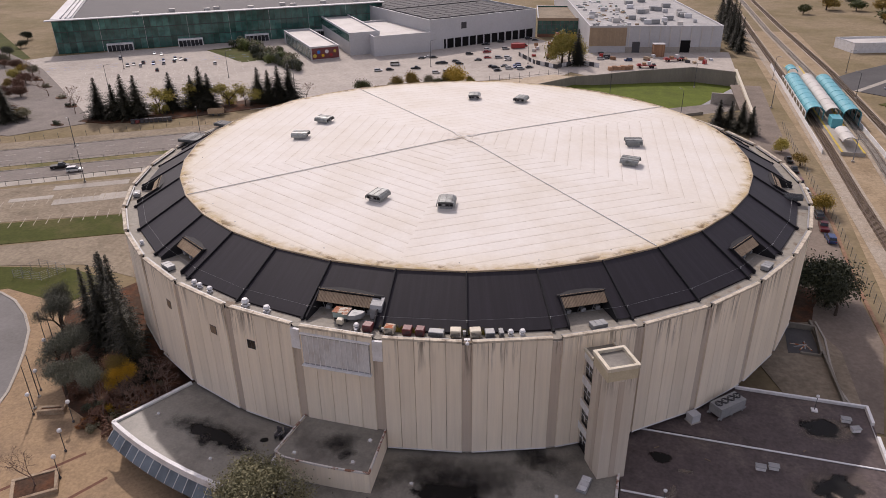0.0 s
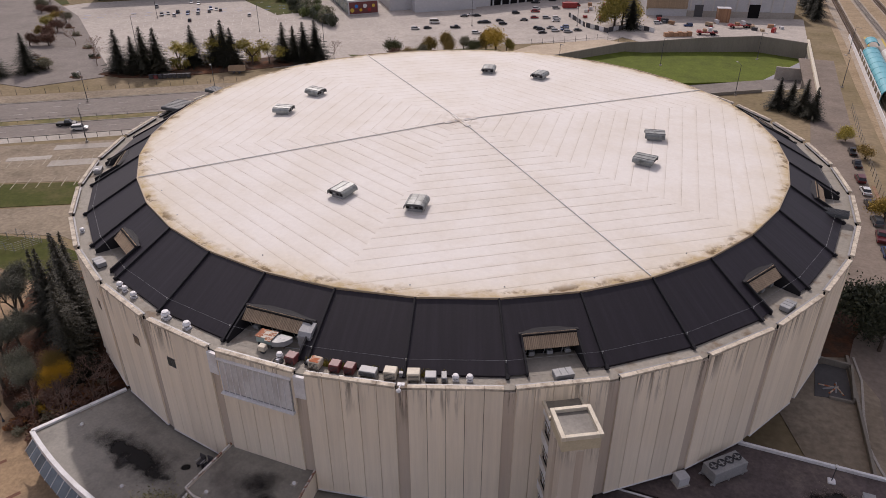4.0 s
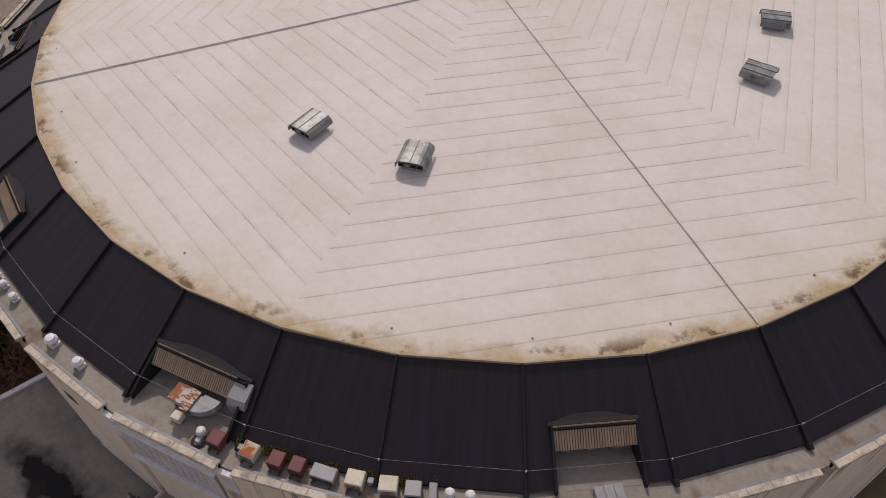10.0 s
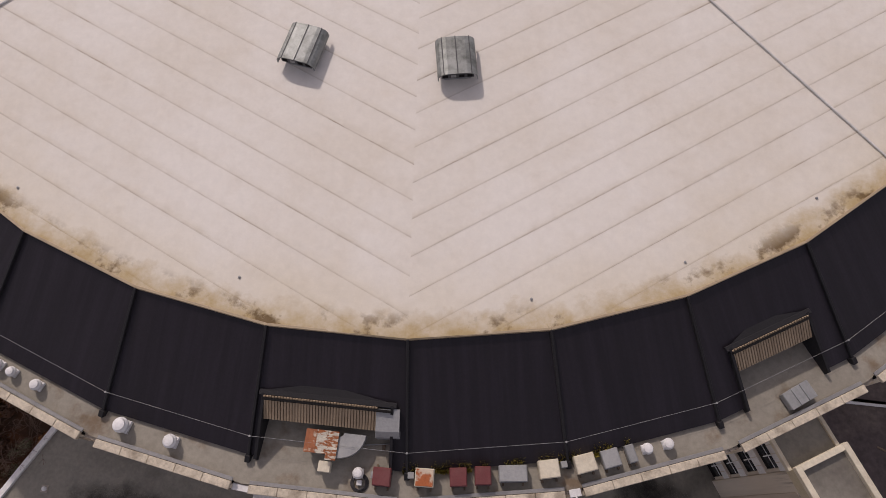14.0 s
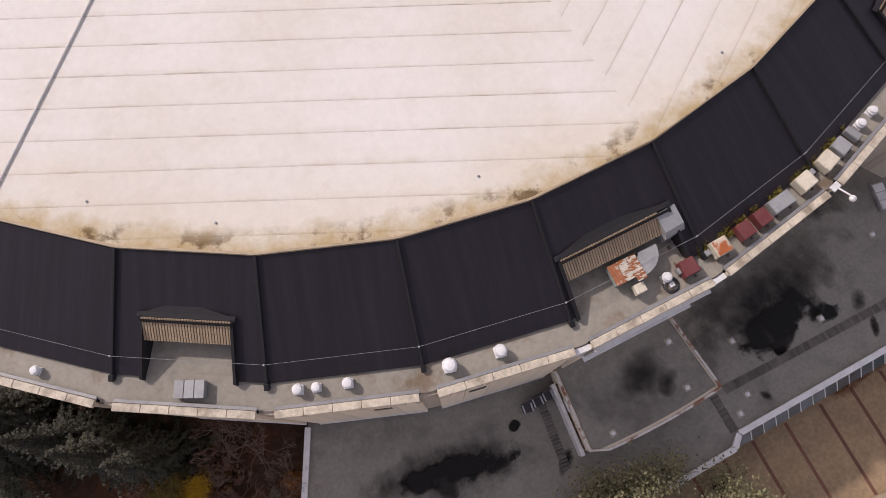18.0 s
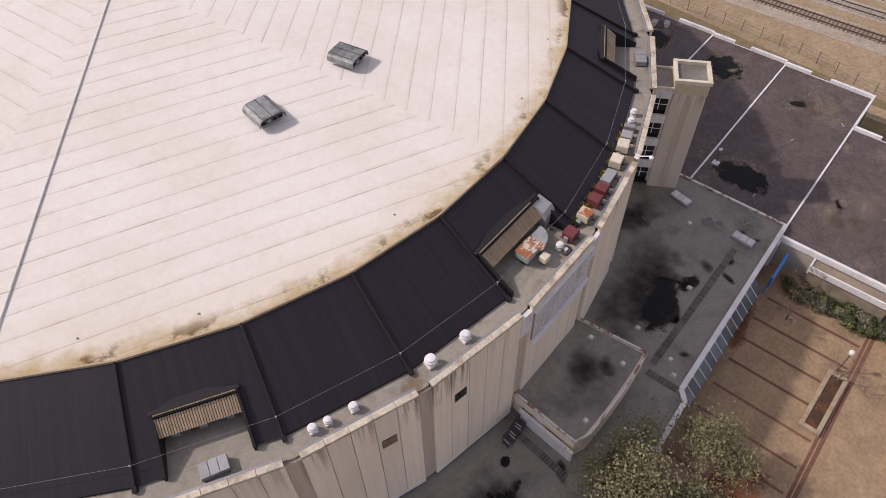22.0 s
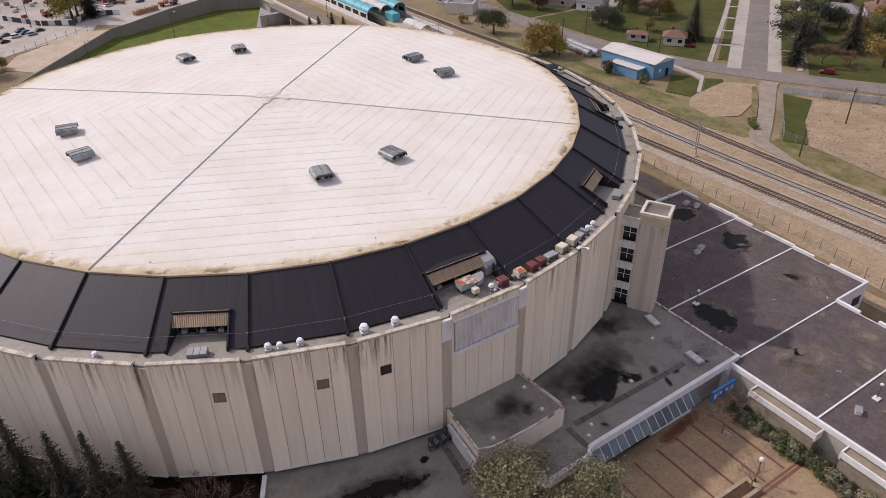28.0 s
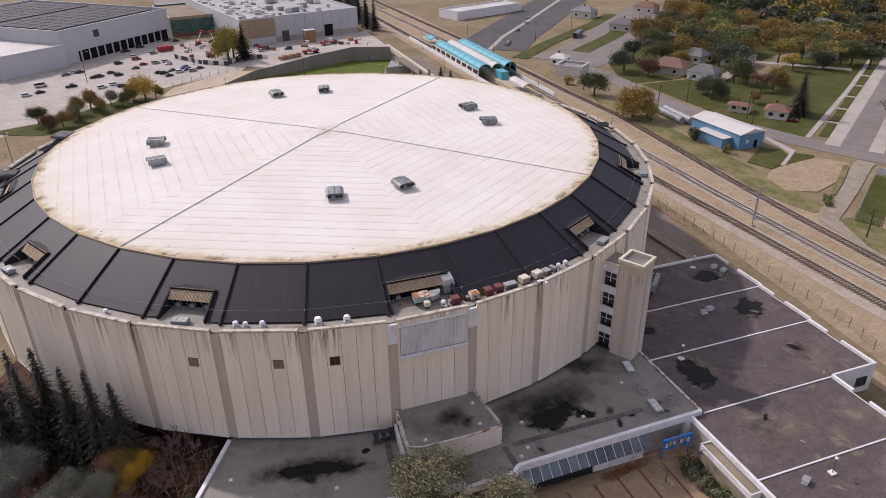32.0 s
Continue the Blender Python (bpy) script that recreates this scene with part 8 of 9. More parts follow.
for k in range(6):
    part("pallet_load", box(-5.4 + k * 1.8, -0.9, 0, -3.75 + k * 1.8, 0.9, 1.5 + 0.25 * (k % 2), 0.03), SITEORANGE, lw)
for x, y, turn, L in ((30, 193.5, 12, 8.0), (41.6, 210.5, 28, 10.0)):
    tr = thing("flatbed_trailer", "red flatbed trailer loaded with site goods", "trailer", Matrix.Translation((x, y, 0.1)) @ Matrix.Rotation(radians(turn), 4, "Z"), group="flatbed trailers")
    part("bed", box(-L / 2, -1.25, 0.9, L / 2, 1.25, 1.2, 0.03), SITERED, tr)
    for k in range(4):
        part("load", box(-L / 2 + 0.4 + k * L / 4, -1.0, 1.2, -L / 2 + 1.7 + k * L / 4, 0.9, 1.7 + 0.5 * (k % 3), 0.04), (SITERED, SITEORANGE, GREYCLAD, DARKCLAD)[k], tr)
    for sx in (-0.32, 0.22, 0.34):
        for sy in (-1.1, 1.1):
            part("wheel", lathe([(0.1, -0.14), (0.46, -0.14), (0.46, 0.14), (0.1, 0.14)], 12), TYRE, tr, m=Matrix.Translation((sx * L, sy, 0.46)) @ Matrix.Rotation(radians(90), 4, "X"))
for k in range(14):
    x, y = rng7.uniform(-24, -4), rng7.uniform(204, 234)
    c = thing("material_pile", "orange stacked building material on a pallet", "pallet", Matrix.Translation((x, y, 0.1)) @ Matrix.Rotation(rng7.uniform(0, 3), 4, "Z"), group="pallets on the site")
    part("pallet", box(-0.9, -0.7, 0, 0.9, 0.7, 0.15, 0.01), LOUVRE, c)
    part("load", box(-0.85, -0.65, 0.15, 0.8, 0.6, rng7.uniform(0.5, 1.5), 0.04), (SITEORANGE, SITERED, GREYCLAD, SITEORANGE, PALEROOF)[k % 5], c)
for k in range(16):
    x, y = rng7.uniform(8, 58), rng7.uniform(206, 219)
    c = thing("site_crate", "coloured construction crate on the yard", "crate", Matrix.Translation((x, y, 0.07)) @ Matrix.Rotation(rng7.uniform(0, 3), 4, "Z"), group="crates on the yard")
    part("body", box(-rng7.uniform(0.6, 2.2), -0.6, 0, 0.9, 0.6, rng7.uniform(0.6, 1.8), 0.03), (LOUVRE, REDLAMP, SITEORANGE, DARKCLAD, GREYCLAD)[k % 5], c)
    part("lid", box(-0.5, -0.5, 0.0, 0.8, 0.62, 0.5, 0.03), (LOUVRE, DARKCLAD)[k % 2], c)
building("long_white_shed", "long low white building beside the railway", (120, 246), (166, 262), 16, 4.5, WHITE)
building("small_white_shop", "small white flat-roofed building", (111, 117), (118, 109), 9, 4.0, SIDING, GREYSHINGLE)

# blue shed by the railway
t = thing("blue_shed", "blue metal shed with a pale low-pitched roof", "shed", Matrix.Translation((117.2, 21.0, 0)) @ Matrix.Rotation(radians(4), 4, "Z"))
part("wall", box(0, 0, 0, 9.0, 19.0, 4.4), BLUEWALL, t)
bm = bmesh.new()
va = [bm.verts.new(v) for v in ((-0.4, -0.4, 4.4), (9.4, -0.4, 4.4), (9.4, 19.4, 4.4), (-0.4, 19.4, 4.4), (4.5, -0.4, 5.6), (4.5, 19.4, 5.6))]
for f in ((0, 4, 5, 3), (1, 2, 5, 4), (0, 1, 4), (2, 3, 5), (0, 3, 2, 1)):
    bm.faces.new([va[i] for i in f])
part("roof", bm, PALEROOF, t)
part("door", box(5.5, -0.06, 0, 6.7, 0.0, 2.2), DARK, t)
part("window", box(2.4, -0.06, 1.6, 3.4, 0.0, 2.6), WHITE, t)
part("vent", box(-0.06, 4, 1.4, 0.0, 5.4, 2.6), WHITE, t)
part("lean_to", box(-3.2, 3.0, 0, 0, 13.0, 2.8, 0.05), BLUEWALL, t)
part("lean_to_roof", box(-3.5, 2.7, 2.8, 0.05, 13.3, 2.95), PALEROOF, t)
for k, (p, q) in enumerate((((118.6, 61.0), (117.6, 46.5)), ((121.0, 60.0), (120.2, 45.5)))):
    c = thing("steel_pipe", "large galvanised culvert pipe lying behind the blue shed", "pipe", group="culvert pipes")
    run = part("pipe", tube((*p, 1.15), (*q, 1.15), 1.1, n=20), GALV, c)
    for j in range(9):
        u = (j + 0.5) / 9
        x, y = p[0] + (q[0] - p[0]) * u, p[1] + (q[1] - p[1]) * u
        part("flange", tube((x, y - 0.08, 1.15), (x, y + 0.08, 1.15), 1.17, n=20), GALV, run)
    part("cradle", box(q[0] - 1.0, q[1] + 2.0, 0, q[0] + 1.2, q[1] + 2.4, 0.5), CONCRETE, c)


def house(x, y, turn, w=9.0, d=11.0, h=3.2, roofmat=SHINGLE, wall=SIDING, label="small bungalow with a brown shingle roof"):
    t = thing("bungalow", label, "house", Matrix.Translation((x, y, 0)) @ Matrix.Rotation(radians(turn), 4, "Z"), group="houses")
    part("wall", box(-w / 2, -d / 2, 0, w / 2, d / 2, h), wall, t)
    bm = bmesh.new()
    e, rz = 0.6, h + w * 0.26
    va = [bm.verts.new(v) for v in ((-w / 2 - e, -d / 2 - e, h), (w / 2 + e, -d / 2 - e, h), (w / 2 + e, d / 2 + e, h), (-w / 2 - e, d / 2 + e, h), (0, -d / 2 + w * 0.35, rz), (0, d / 2 - w * 0.35, rz))]
    for f in ((0, 4, 5, 3), (1, 2, 5, 4), (0, 1, 4), (2, 3, 5), (0, 3, 2, 1)):
        bm.faces.new([va[i] for i in f])
    r = part("roof", bm, roofmat, t)
    part("chimney", box(1.2, 0.5, h + 0.8, 1.9, 1.2, rz + 0.7), BRICKBAND, r)
    for s in (-1, 1):
        for yy in (-d * 0.28, d * 0.22):
            wdw = part("window", box(s * w / 2 - 0.03, yy - 0.8, 1.0, s * w / 2 + 0.03, yy + 0.8, 2.3), WHITE, t)
            part("pane", box(s * w / 2 - 0.05, yy - 0.68, 1.1, s * w / 2 + 0.05, yy + 0.68, 2.2), DARKGLASS, wdw)
    part("door", box(-0.5, -d / 2 - 0.05, 0.1, 0.5, -d / 2 + 0.02, 2.1), WHITE, t)
    part("window", box(1.4, -d / 2 - 0.05, 1.0, 3.2, -d / 2 + 0.02, 2.3), DARKGLASS, t)
    return t


tree("spruce", 157.2, 40.6, 1.42, None, "tall dark spruce beside a bungalow", 1.3, 1), tree("spruce", 160.7, 6.3, 1.6, None, "tall dark spruce at the street corner", 1.1, 2)
house(121.5, 132.5, 45, 6, 6, 3.0, PALEROOF, WHITE, "small kiosk with a pale hipped roof")
house(149.5, 41.5, 38, 6.0, 6.5, 2.8), house(143, 51, 38, 3.6, 6.5, 2.3)
house(155, 104, 30, 10, 13), house(160, 90, 30, 9, 10, 3.4, GREYSHINGLE, WHITE, "white bungalow with a grey roof")
house(176, 116, 20, 9, 10, 3.2, GREYSHINGLE, SIDING, "pale bungalow with a grey roof")
for k in range(7):
    x, y = 215 + k * 16 - (k % 2) * 3, 26 - k * 9 + (k % 3) * 2
    house(x, y, 34 + (k % 2) * 90, 9, 12, 4.2, (GREYSHINGLE, SHINGLE)[k % 2], (SIDING, WHITE)[k % 2], "two-tone house among street trees")
for k in range(16):
    x, y = 190 + (k % 4) * 42 + rng3.uniform(-4, 4), 100 + (k // 4) * 44 + rng3.uniform(-5, 5)
    house(x, y, 34, 9, 12, 3.6, (GREYSHINGLE, SHINGLE)[k % 2], (SIDING, WHITE)[(k // 2) % 2], "pale house among street trees")

# ---- station ----
st = thing("railway_station", "open railway station with teal barrel roofs over an island platform", "station", Matrix.Translation((-1.0, 0, 0)))
part("platform", box(86.4, 90, 0, 92.7, 206, 1.1, 0.05), CONCRETE, st)
part("platform_edge", box(86.4, 90, 1.1, 87.0, 206, 1.13), YELLOWLINE, st)
part("platform_edge", box(92.1, 90, 1.1, 92.7, 206, 1.13), YELLOWLINE, st)


def barrel(x, y0, y1, r, z, mat, name="barrel_roof"):
    bm = bmesh.new()
    n = 12
    for yy, rr in ((y0, r), (y1, r), (y1, r - 0.15), (y0, r - 0.15)):
        for k in range(n + 1):
            t_ = math.pi * k / n
            bm.verts.new((x + rr * math.cos(t_), yy, z + rr * math.sin(t_) * 0.75))
    bm.verts.ensure_lookup_table()
    v = bm.verts
    q = n + 1
    for k in range(n):
        bm.faces.new((v[k], v[k + 1], v[q + k + 1], v[q + k]))
        bm.faces.new((v[2 * q + k], v[2 * q + k + 1], v[3 * q + k + 1], v[3 * q + k]))
        bm.faces.new((v[k], v[3 * q + k], v[3 * q + k + 1], v[k + 1]))
        bm.faces.new((v[q + k], v[q + k + 1], v[2 * q + k + 1], v[2 * q + k]))
    r_ = part(name, bm, mat, st)
    k = y0
    while k < y1:
        rib = bmesh.new()
        for j in range(n):
            a, b = math.pi * j / n, math.pi * (j + 1) / n
            add_tube(rib, (x + (r + 0.03) * math.cos(a), k, z + (r + 0.03) * 0.75 * math.sin(a)), (x + (r + 0.03) * math.cos(b), k, z + (r + 0.03) * 0.75 * math.sin(b)), 0.06, n=4)
        part("rib", rib, mat, r_)
        k += 6.0


barrel(84.4, 121, 171, 2.5, 3.8, TEALROOF), barrel(95.0, 121, 171, 2.5, 3.8, TEALROOF)
barrel(89.5, 121, 171, 2.1, 4.0, PALEROOF), barrel(88.9, 93, 105, 1.9, 3.0, PALEROOF), barrel(87.0, 186, 194, 1.9, 2.7, TEALROOF)
for x in (81.9, 86.9, 92.5, 97.5):
    for y in range(122, 173, 6):
        part("column", tube((x, y, 0), (x, y, 4.0), 0.14, n=8), TEALROOF, st)
for x in (81.7, 97.7):
    part("side_wall", box(x - 0.1, 90, 0, x + 0.1, 208 if x < 90 else 176, 1.5), WHITE, st)
    for y in range(121, 170, 6):
        part("screen_panel", box(x - 0.06, y + 0.1, 1.5, x + 0.06, y + 5.9, 3.8), WHITE, st)
        part("glass_screen", box(x - 0.09, y + 0.8, 1.9, x + 0.09, y + 5.2, 3.4), DARKGLASS, st)
part("end_kiosk", box(88.0, 114, 1.1, 91.0, 119.5, 4.0, 0.1), TEALROOF, st)

# ---- far streets, lawns and woods ----
STREET = [(148, 9), (207, 50), (290, 108), (480, 240)]
flat("road_4", strip([(126, 150), (128, 112), (128, 84), (127.5, 62), (131, 42), (138, 22), (147, 4), (160, -18), (205, -85)], -4.6, 4.6), ROADGREY, "grey street past the blue shed", "road", 3)
flat("verge_paving", strip(STREET, -6.2, 8.6), CONCRETE, "pale concrete street edge", "pavement", 3)
flat("road_5", strip(STREET, -2.4, 4.7), ROADGREY, "long residential street", "road", 4)
for w in (-13.2, 11.6):
    flat("footpath", strip([(150, 12), (207, 50), (290, 108), (480, 240)], w, w + 1.5), CONCRETE, "pale concrete footpath", "footpath", 5)
flat("lawn", strip(STREET, 13.3, 40), LAWN, "front lawns along the street", "lawn", 2)
flat("lawn", strip(STREET, -40, -13.4), LAWN, "front lawns along the street", "lawn", 2)
for k in range(9):
    p0, p1 = Vector((148, 9)) + Vector((0.821, 0.571)) * (7 + k * 17.5), Vector((148, 9)) + Vector((0.821, 0.571)) * (22 + k * 17.5)
    for w0, w1 in ((8.9, 11.4), (-11.5, -6.5)):
        flat("boulevard_strip", strip([tuple(p0), tuple(p1)], w0, w1), LAWN, "short grass strip between footpath and kerb", "lawn", 4)
    flat("crossing_path", strip([tuple(p1 + Vector((0.41, 0.29))), tuple(p1 + Vector((1.64, 1.14)))], 7.6, 13.0), CONCRETE, "short concrete path to the kerb", "footpath", 4)
flat("lawn", [(112.9, 12.3), (124.3, 20.4), (128.3, 16.7), (126.9, 12.4), (120.2, 7.6), (115.3, 6.0)], LAWN, "corner lawn beside the blue shed", "lawn", 5)
flat("lawn", [(118.6, 5.1), (130.0, 13.1), (133.2, 9.9), (130.8, 7.1), (123.5, 4.1), (120.1, 3.6)], LAWN, "corner lawn beside the gravel lot", "lawn", 5)
flat("footpath", [(119.4, 7.4), (128.5, 13.7), (131.1, 26.1), (132.6, 27.2), (131.3, 14.5), (119.8, 6.4)], CONCRETE, "pale concrete footpath", "footpath", 6)
flat("lawn", [(135, 34), (144, 22), (172, 44), (190, 62), (178, 92), (134, 92)], LAWN, "open lawn with leaf litter", "lawn", 2)
flat("lawn", [(128, 94), (178, 94), (230, 120), (300, 190), (250, 240), (150, 150)], LAWN, "lawns among the trees", "lawn", 2)
flat("alley", strip([(150, 78), (196, 106), (222, 80)], -2.2, 2.2), CONCRETE, "pale back alley", "road", 3)
flat("path", [(99.8, -120), (99.8, -70), (100, -45), (100.5, -33), (102.5, -21.9), (107.6, -17.6), (114.0, -15.2), (125.8, -7.3), (136.0, 0.4), (141.0, 3.0), (143.5, -1.0), (140.1, -2.5), (124.2, -13.0), (113.8, -19.5), (106.3, -24.0), (101.5, -36), (101.2, -46), (102.6, -62), (104, -120)], TRACKGREY, "packed gravel track beside the railway", "path", 5)
flat("gravel_lot", [(109.4, 1.6), (114.9, 5.5), (123, 7.0), (132.1, 8.3), (136.8, 2.0), (136.0, 0.4), (126.4, -5.9), (114.2, -10.1), (107.8, -6.7)], DIRT, "bare gravel lot", "dirt", 5)
flat("lawn", [(105.6, -23.5), (110.5, -24), (127, -12.8), (137, -6.5), (139, -9), (128, -15.5), (112, -25), (111, -36), (109.2, -48), (108, -120), (104.1, -120), (102.7, -62), (101.4, -46), (101.7, -36)], ROUGHGRASS, "rough grass band along a wire fence", "lawn", 2)
flat("lawn", [(112.5, -23), (119, -19.5), (120, -23), (116, -27), (113, -27)], LAWN, "weedy green patch", "lawn", 5)
flat("dirt", [(112.2, -25), (128, -15.7), (137, -10), (168, -52), (150, -120), (108.2, -120), (109.4, -48), (111.3, -36)], DIRT, "bare earth field", "dirt", 3)
flat("lawn", [(109.1, -19.1), (112.1, -0.3), (111.6, 15.6), (111.4, 34.5), (112.8, 51.7), (112.7, 76.0), (111.4, 92.5), (105.6, 75.1), (103.2, 51.2), (103.2, 28.8), (102.4, 6.8), (101.2, -6.5), (104.1, -19.1)], ROUGHGRASS, "rough dry grass bank beside the railway", "grass", 3)
flat("lawn", [(134.6, 1.4), (136.2, 0.9), (126.6, -6.4), (116.6, -13.2), (116.0, -12.4), (125.4, -5.3)], ROUGHGRASS, "narrow grass tongue beside the track", "lawn", 6)
rng5 = random.Random(21)
verts, faces = [], []
for k in range(2600):
    x, y = rng5.uniform(112, 160), rng5.uniform(-75, -14)
    if y > -25 + (x - 112) * 0.6 or y < -25 - 60 or noise.noise((x * 0.15, y * 0.15, 1.0)) < -0.05:
        continue
    r, h = rng5.uniform(0.08, 0.4), rng5.uniform(0.05, 0.22)
    i = len(verts)
    verts += [(x + r * math.cos(t), y + r * math.sin(t) * 0.7, 0.08) for t in (0.2, 1.7, 3.4, 4.9)] + [(x + 0.05, y, 0.08 + h)]
    faces += [(i, i + 1, i + 4), (i + 1, i + 2, i + 4), (i + 2, i + 3, i + 4), (i + 3, i, i + 4)]
tagged(piece("earth_clods", mesh_from("earth_clods", verts, faces, DARKSOIL)), "dark clods and dead weeds on bare earth", "clods", "", "stuff")
wf = thing("wire_fence", "grey chain-link fence along the grass band", "fence")
for line in ([(110.8, -24.5), (111.1, -35.5), (108.9, -47.7), (108, -80)], [(110.8, -24.5), (127.9, -12.3), (137, -6)]):
    pts = resample(line, 3.0)
    for p, d in pts:
        part("post", tube((p.x, p.y, 0), (p.x, p.y, 2.0), 0.05, n=5), GALV, wf)
    for z in (0.4, 0.8, 1.2, 1.6, 1.95):
        bm = bmesh.new()
        for (p, _), (q, _) in zip(pts, pts[1:]):
            add_tube(bm, (p.x, p.y, z), (q.x, q.y, z), 0.02, n=3, caps=False)
        part("wire", bm, GALV, wf)
for x, y, h in ((130.3, -27.9, 9.0), (104.9, -32.5, 6.5), (118, 60, 9.0), (134, 66, 9.0), (140, 44, 9.0), (129, 30, 8.0)):
    p_ = thing("utility_pole", "dark weathered timber utility pole", "pole", Matrix.Translation((x, y, 0)), group="utility poles")
    part("pole", tube((0, 0, 0), (0.3, 0.2, h), 0.17, 0.11, n=8), BARK, p_)
    part("crossarm", box(-0.9, -0.06, h - 0.7, 1.3, 0.06, h - 0.55), BARK, p_)
for k, (x, y) in enumerate(((111.1, -15.9), (112.5, -14.5), (110.2, -17.0))):
    bush(x, y, 1.3, GREENLEAF, "green shrub beside the gravel track", 1.0, k)
bf = thing("board_fence", "grey board fence along the field", "fence")
for p, d in resample([(137.4, -6.1), (151.2, -26.2), (170, -54)], 2.4):
    part("board_panel", box(0, -0.04, 0, 2.36, 0.04, 1.8), PALEGLASS, bf, m=Matrix.Translation((p.x, p.y, 0)) @ Matrix.Rotation(math.atan2(d.y, d.x), 4, "Z"))
flat("lawn", [(109.2, -25.5), (118.2, -19.2), (136.5, -6.8), (138.4, -14.1), (123.4, -21.8), (112.1, -30.1)], LAWN, "weedy green edge of the field", "lawn", 5)
flat("road_6", strip([(104, 171), (122, 196), (150, 228), (230, 322), (330, 440)], -19, 13), ASPHALT, "wide avenue beyond the railway", "road", 4)
flat("verge", strip([(104, 171), (122, 196), (150, 228), (230, 322), (330, 440)], -3.5, -1.5), CONCRETE, "concrete median of the avenue", "median", 5)
flat("lawn", strip([(111, 149), (136, 172), (182, 208), (206, 231)], -4.0, 3.0), LAWN, "long grass strip beside the avenue", "lawn", 5)
flat("road_7", strip([(124, 136), (150, 152), (185, 185), (238, 234)], -17, 15), ROADGREY, "bus loop road", "road", 4)
flat("lawn", strip([(141, 150), (173.6, 175.5), (184, 185.5)], -4.5, 4.0), LAWN, "grass island in the bus loop", "lawn", 5)
flat("lawn", strip([(188, 189), (206, 206)], -4.0, 4.0), LAWN, "grass island in the bus loop", "lawn", 5)
flat("parking_lot", [(-260, 120), (-150, 66), (-90, 100), (-40, 150), (-2, 172), (8, 200), (4, 222), (-30, 256), (-95, 275), (-244, 154)], PALELOT, "pale concrete parking lot", "parking lot", 1)
flat("concrete_yard", [(0, 178), (9.6, 171.6), (27.6, 184.7), (48.8, 196.3), (66, 190.8), (66, 236), (2, 222)], PALELOT, "pale yard before the hall", "paving", 2)
flat("lawn", [(-178, 186), (-146, 164), (-139, 172), (-165, 201)], LAWN, "triangular lawn before the glass hall", "lawn", 3)
flat("road_8", [(-300, 175), (-225, 131), (-153, 73.5), (-146, 64.6), (-160, 47), (-178, 47), (-225, 82), (-300, 130)], ROADGREY, "grey access road beside the lot", "road", 3)
bm = bmesh.new()
for k in range(15):
    for j in range(2):
        p = Vector((-222 + k * 5.2 + j * 3.5, 133 + k * 3.7 - j * 5.0))
        vs = [bm.verts.new((p.x + a * 0.80 - b * 0.6, p.y + a * 0.6 + b * 0.8, 0.16)) for a, b in ((-1.3, -0.12), (1.3, -0.12), (1.3, 0.12), (-1.3, 0.12))]
        bm.faces.new(vs)
tagged(part("bay_lines", bm, BLUEPAINT, None), "worn blue parking bay lines", "road marking", "", "structure")
bm = bmesh.new()
for k in range(60):
    for j in range(3):
        p = Vector((-200 + (k % 30) * 2.9 + j * 9 + 6 * (k // 30), 128 + (k % 30) * 2.1 - j * 13 - 8 * (k // 30)))
        vs = [bm.verts.new((p.x + a * 0.60 - b * 0.8, p.y - a * 0.8 - b * 0.6, 0.16)) for a, b in ((-2.4, -0.07), (2.4, -0.07), (2.4, 0.07), (-2.4, 0.07))]
        bm.faces.new(vs)
tagged(part("bay_lines", bm, PAINTLINE, None), "faded white parking bay lines", "road marking", "", "structure")
flat("lawn", [(-420, 140), (-262, 128), (-250, 150), (-330, 210), (-430, 230)], LAWN, "open lawn", "lawn", 2)
flat("paving", [(-29, 153), (-6, 172), (2.6, 169.2), (2.2, 167.2), (-13.6, 146.4), (-25.5, 131.0), (-34, 140)], TERRACE, "pale sandy terrace beside the sunk road", "paving", 2)
for k, (x, y, s, c) in enumerate(((109.4, 84.6, 1.45, MOSSLEAF), (107.8, 58.5, 1.65, OCHRELEAF), (111.6, 56.0, 1.6, OCHRELEAF), (110.4, 52.4, 1.1, LIMELEAF), (139.0, 112.0, 1.5, DARKLEAF), (147.0, 71.5, 1.15, DARKLEAF), (143.5, 65.3, 1.3, DARKLEAF), (153.5, 56.6, 0.75, OCHRELEAF), (179.1, 72.2, 0.85, YELLOWLEAF), (142.3, 100.5, 1.25, BROWNLEAF), (165, 80, 1.6, MOSSLEAF), (153, 127, 1.5, DARKLEAF), (160, 122, 1.6, MOSSLEAF), (168, 128, 1.7, DARKLEAF), (163, 108, 1.2, OCHRELEAF), (178, 104, 1.7, DARKLEAF), (187, 112, 1.8, MOSSLEAF), (172, 68, 1.4, OCHRELEAF), (107.2, -57.6, 1.25, OCHRELEAF), (110.0, -61.0, 1.1, OLIVE), (112.0, -56.8, 0.9, OCHRELEAF))):
    tree("grove", x, y, s * 1.4, c, "broad autumn tree beyond the railway", 0.98, k)
for k, (x, y, s, c, h) in enumerate(((112, 33, 2.8, DARKLEAF, 1.3), (112.6, 20.5, 1.6, GREENLEAF, 1.5), (109, 103, 2.4, LIMELEAF, 1.2), (118, 62, 1.8, LIMELEAF, 1.0), (116, 70, 1.6, MOSSLEAF, 1.0))):
    bush(x, y, s, c, "dense shrub beyond the railway", h, k)
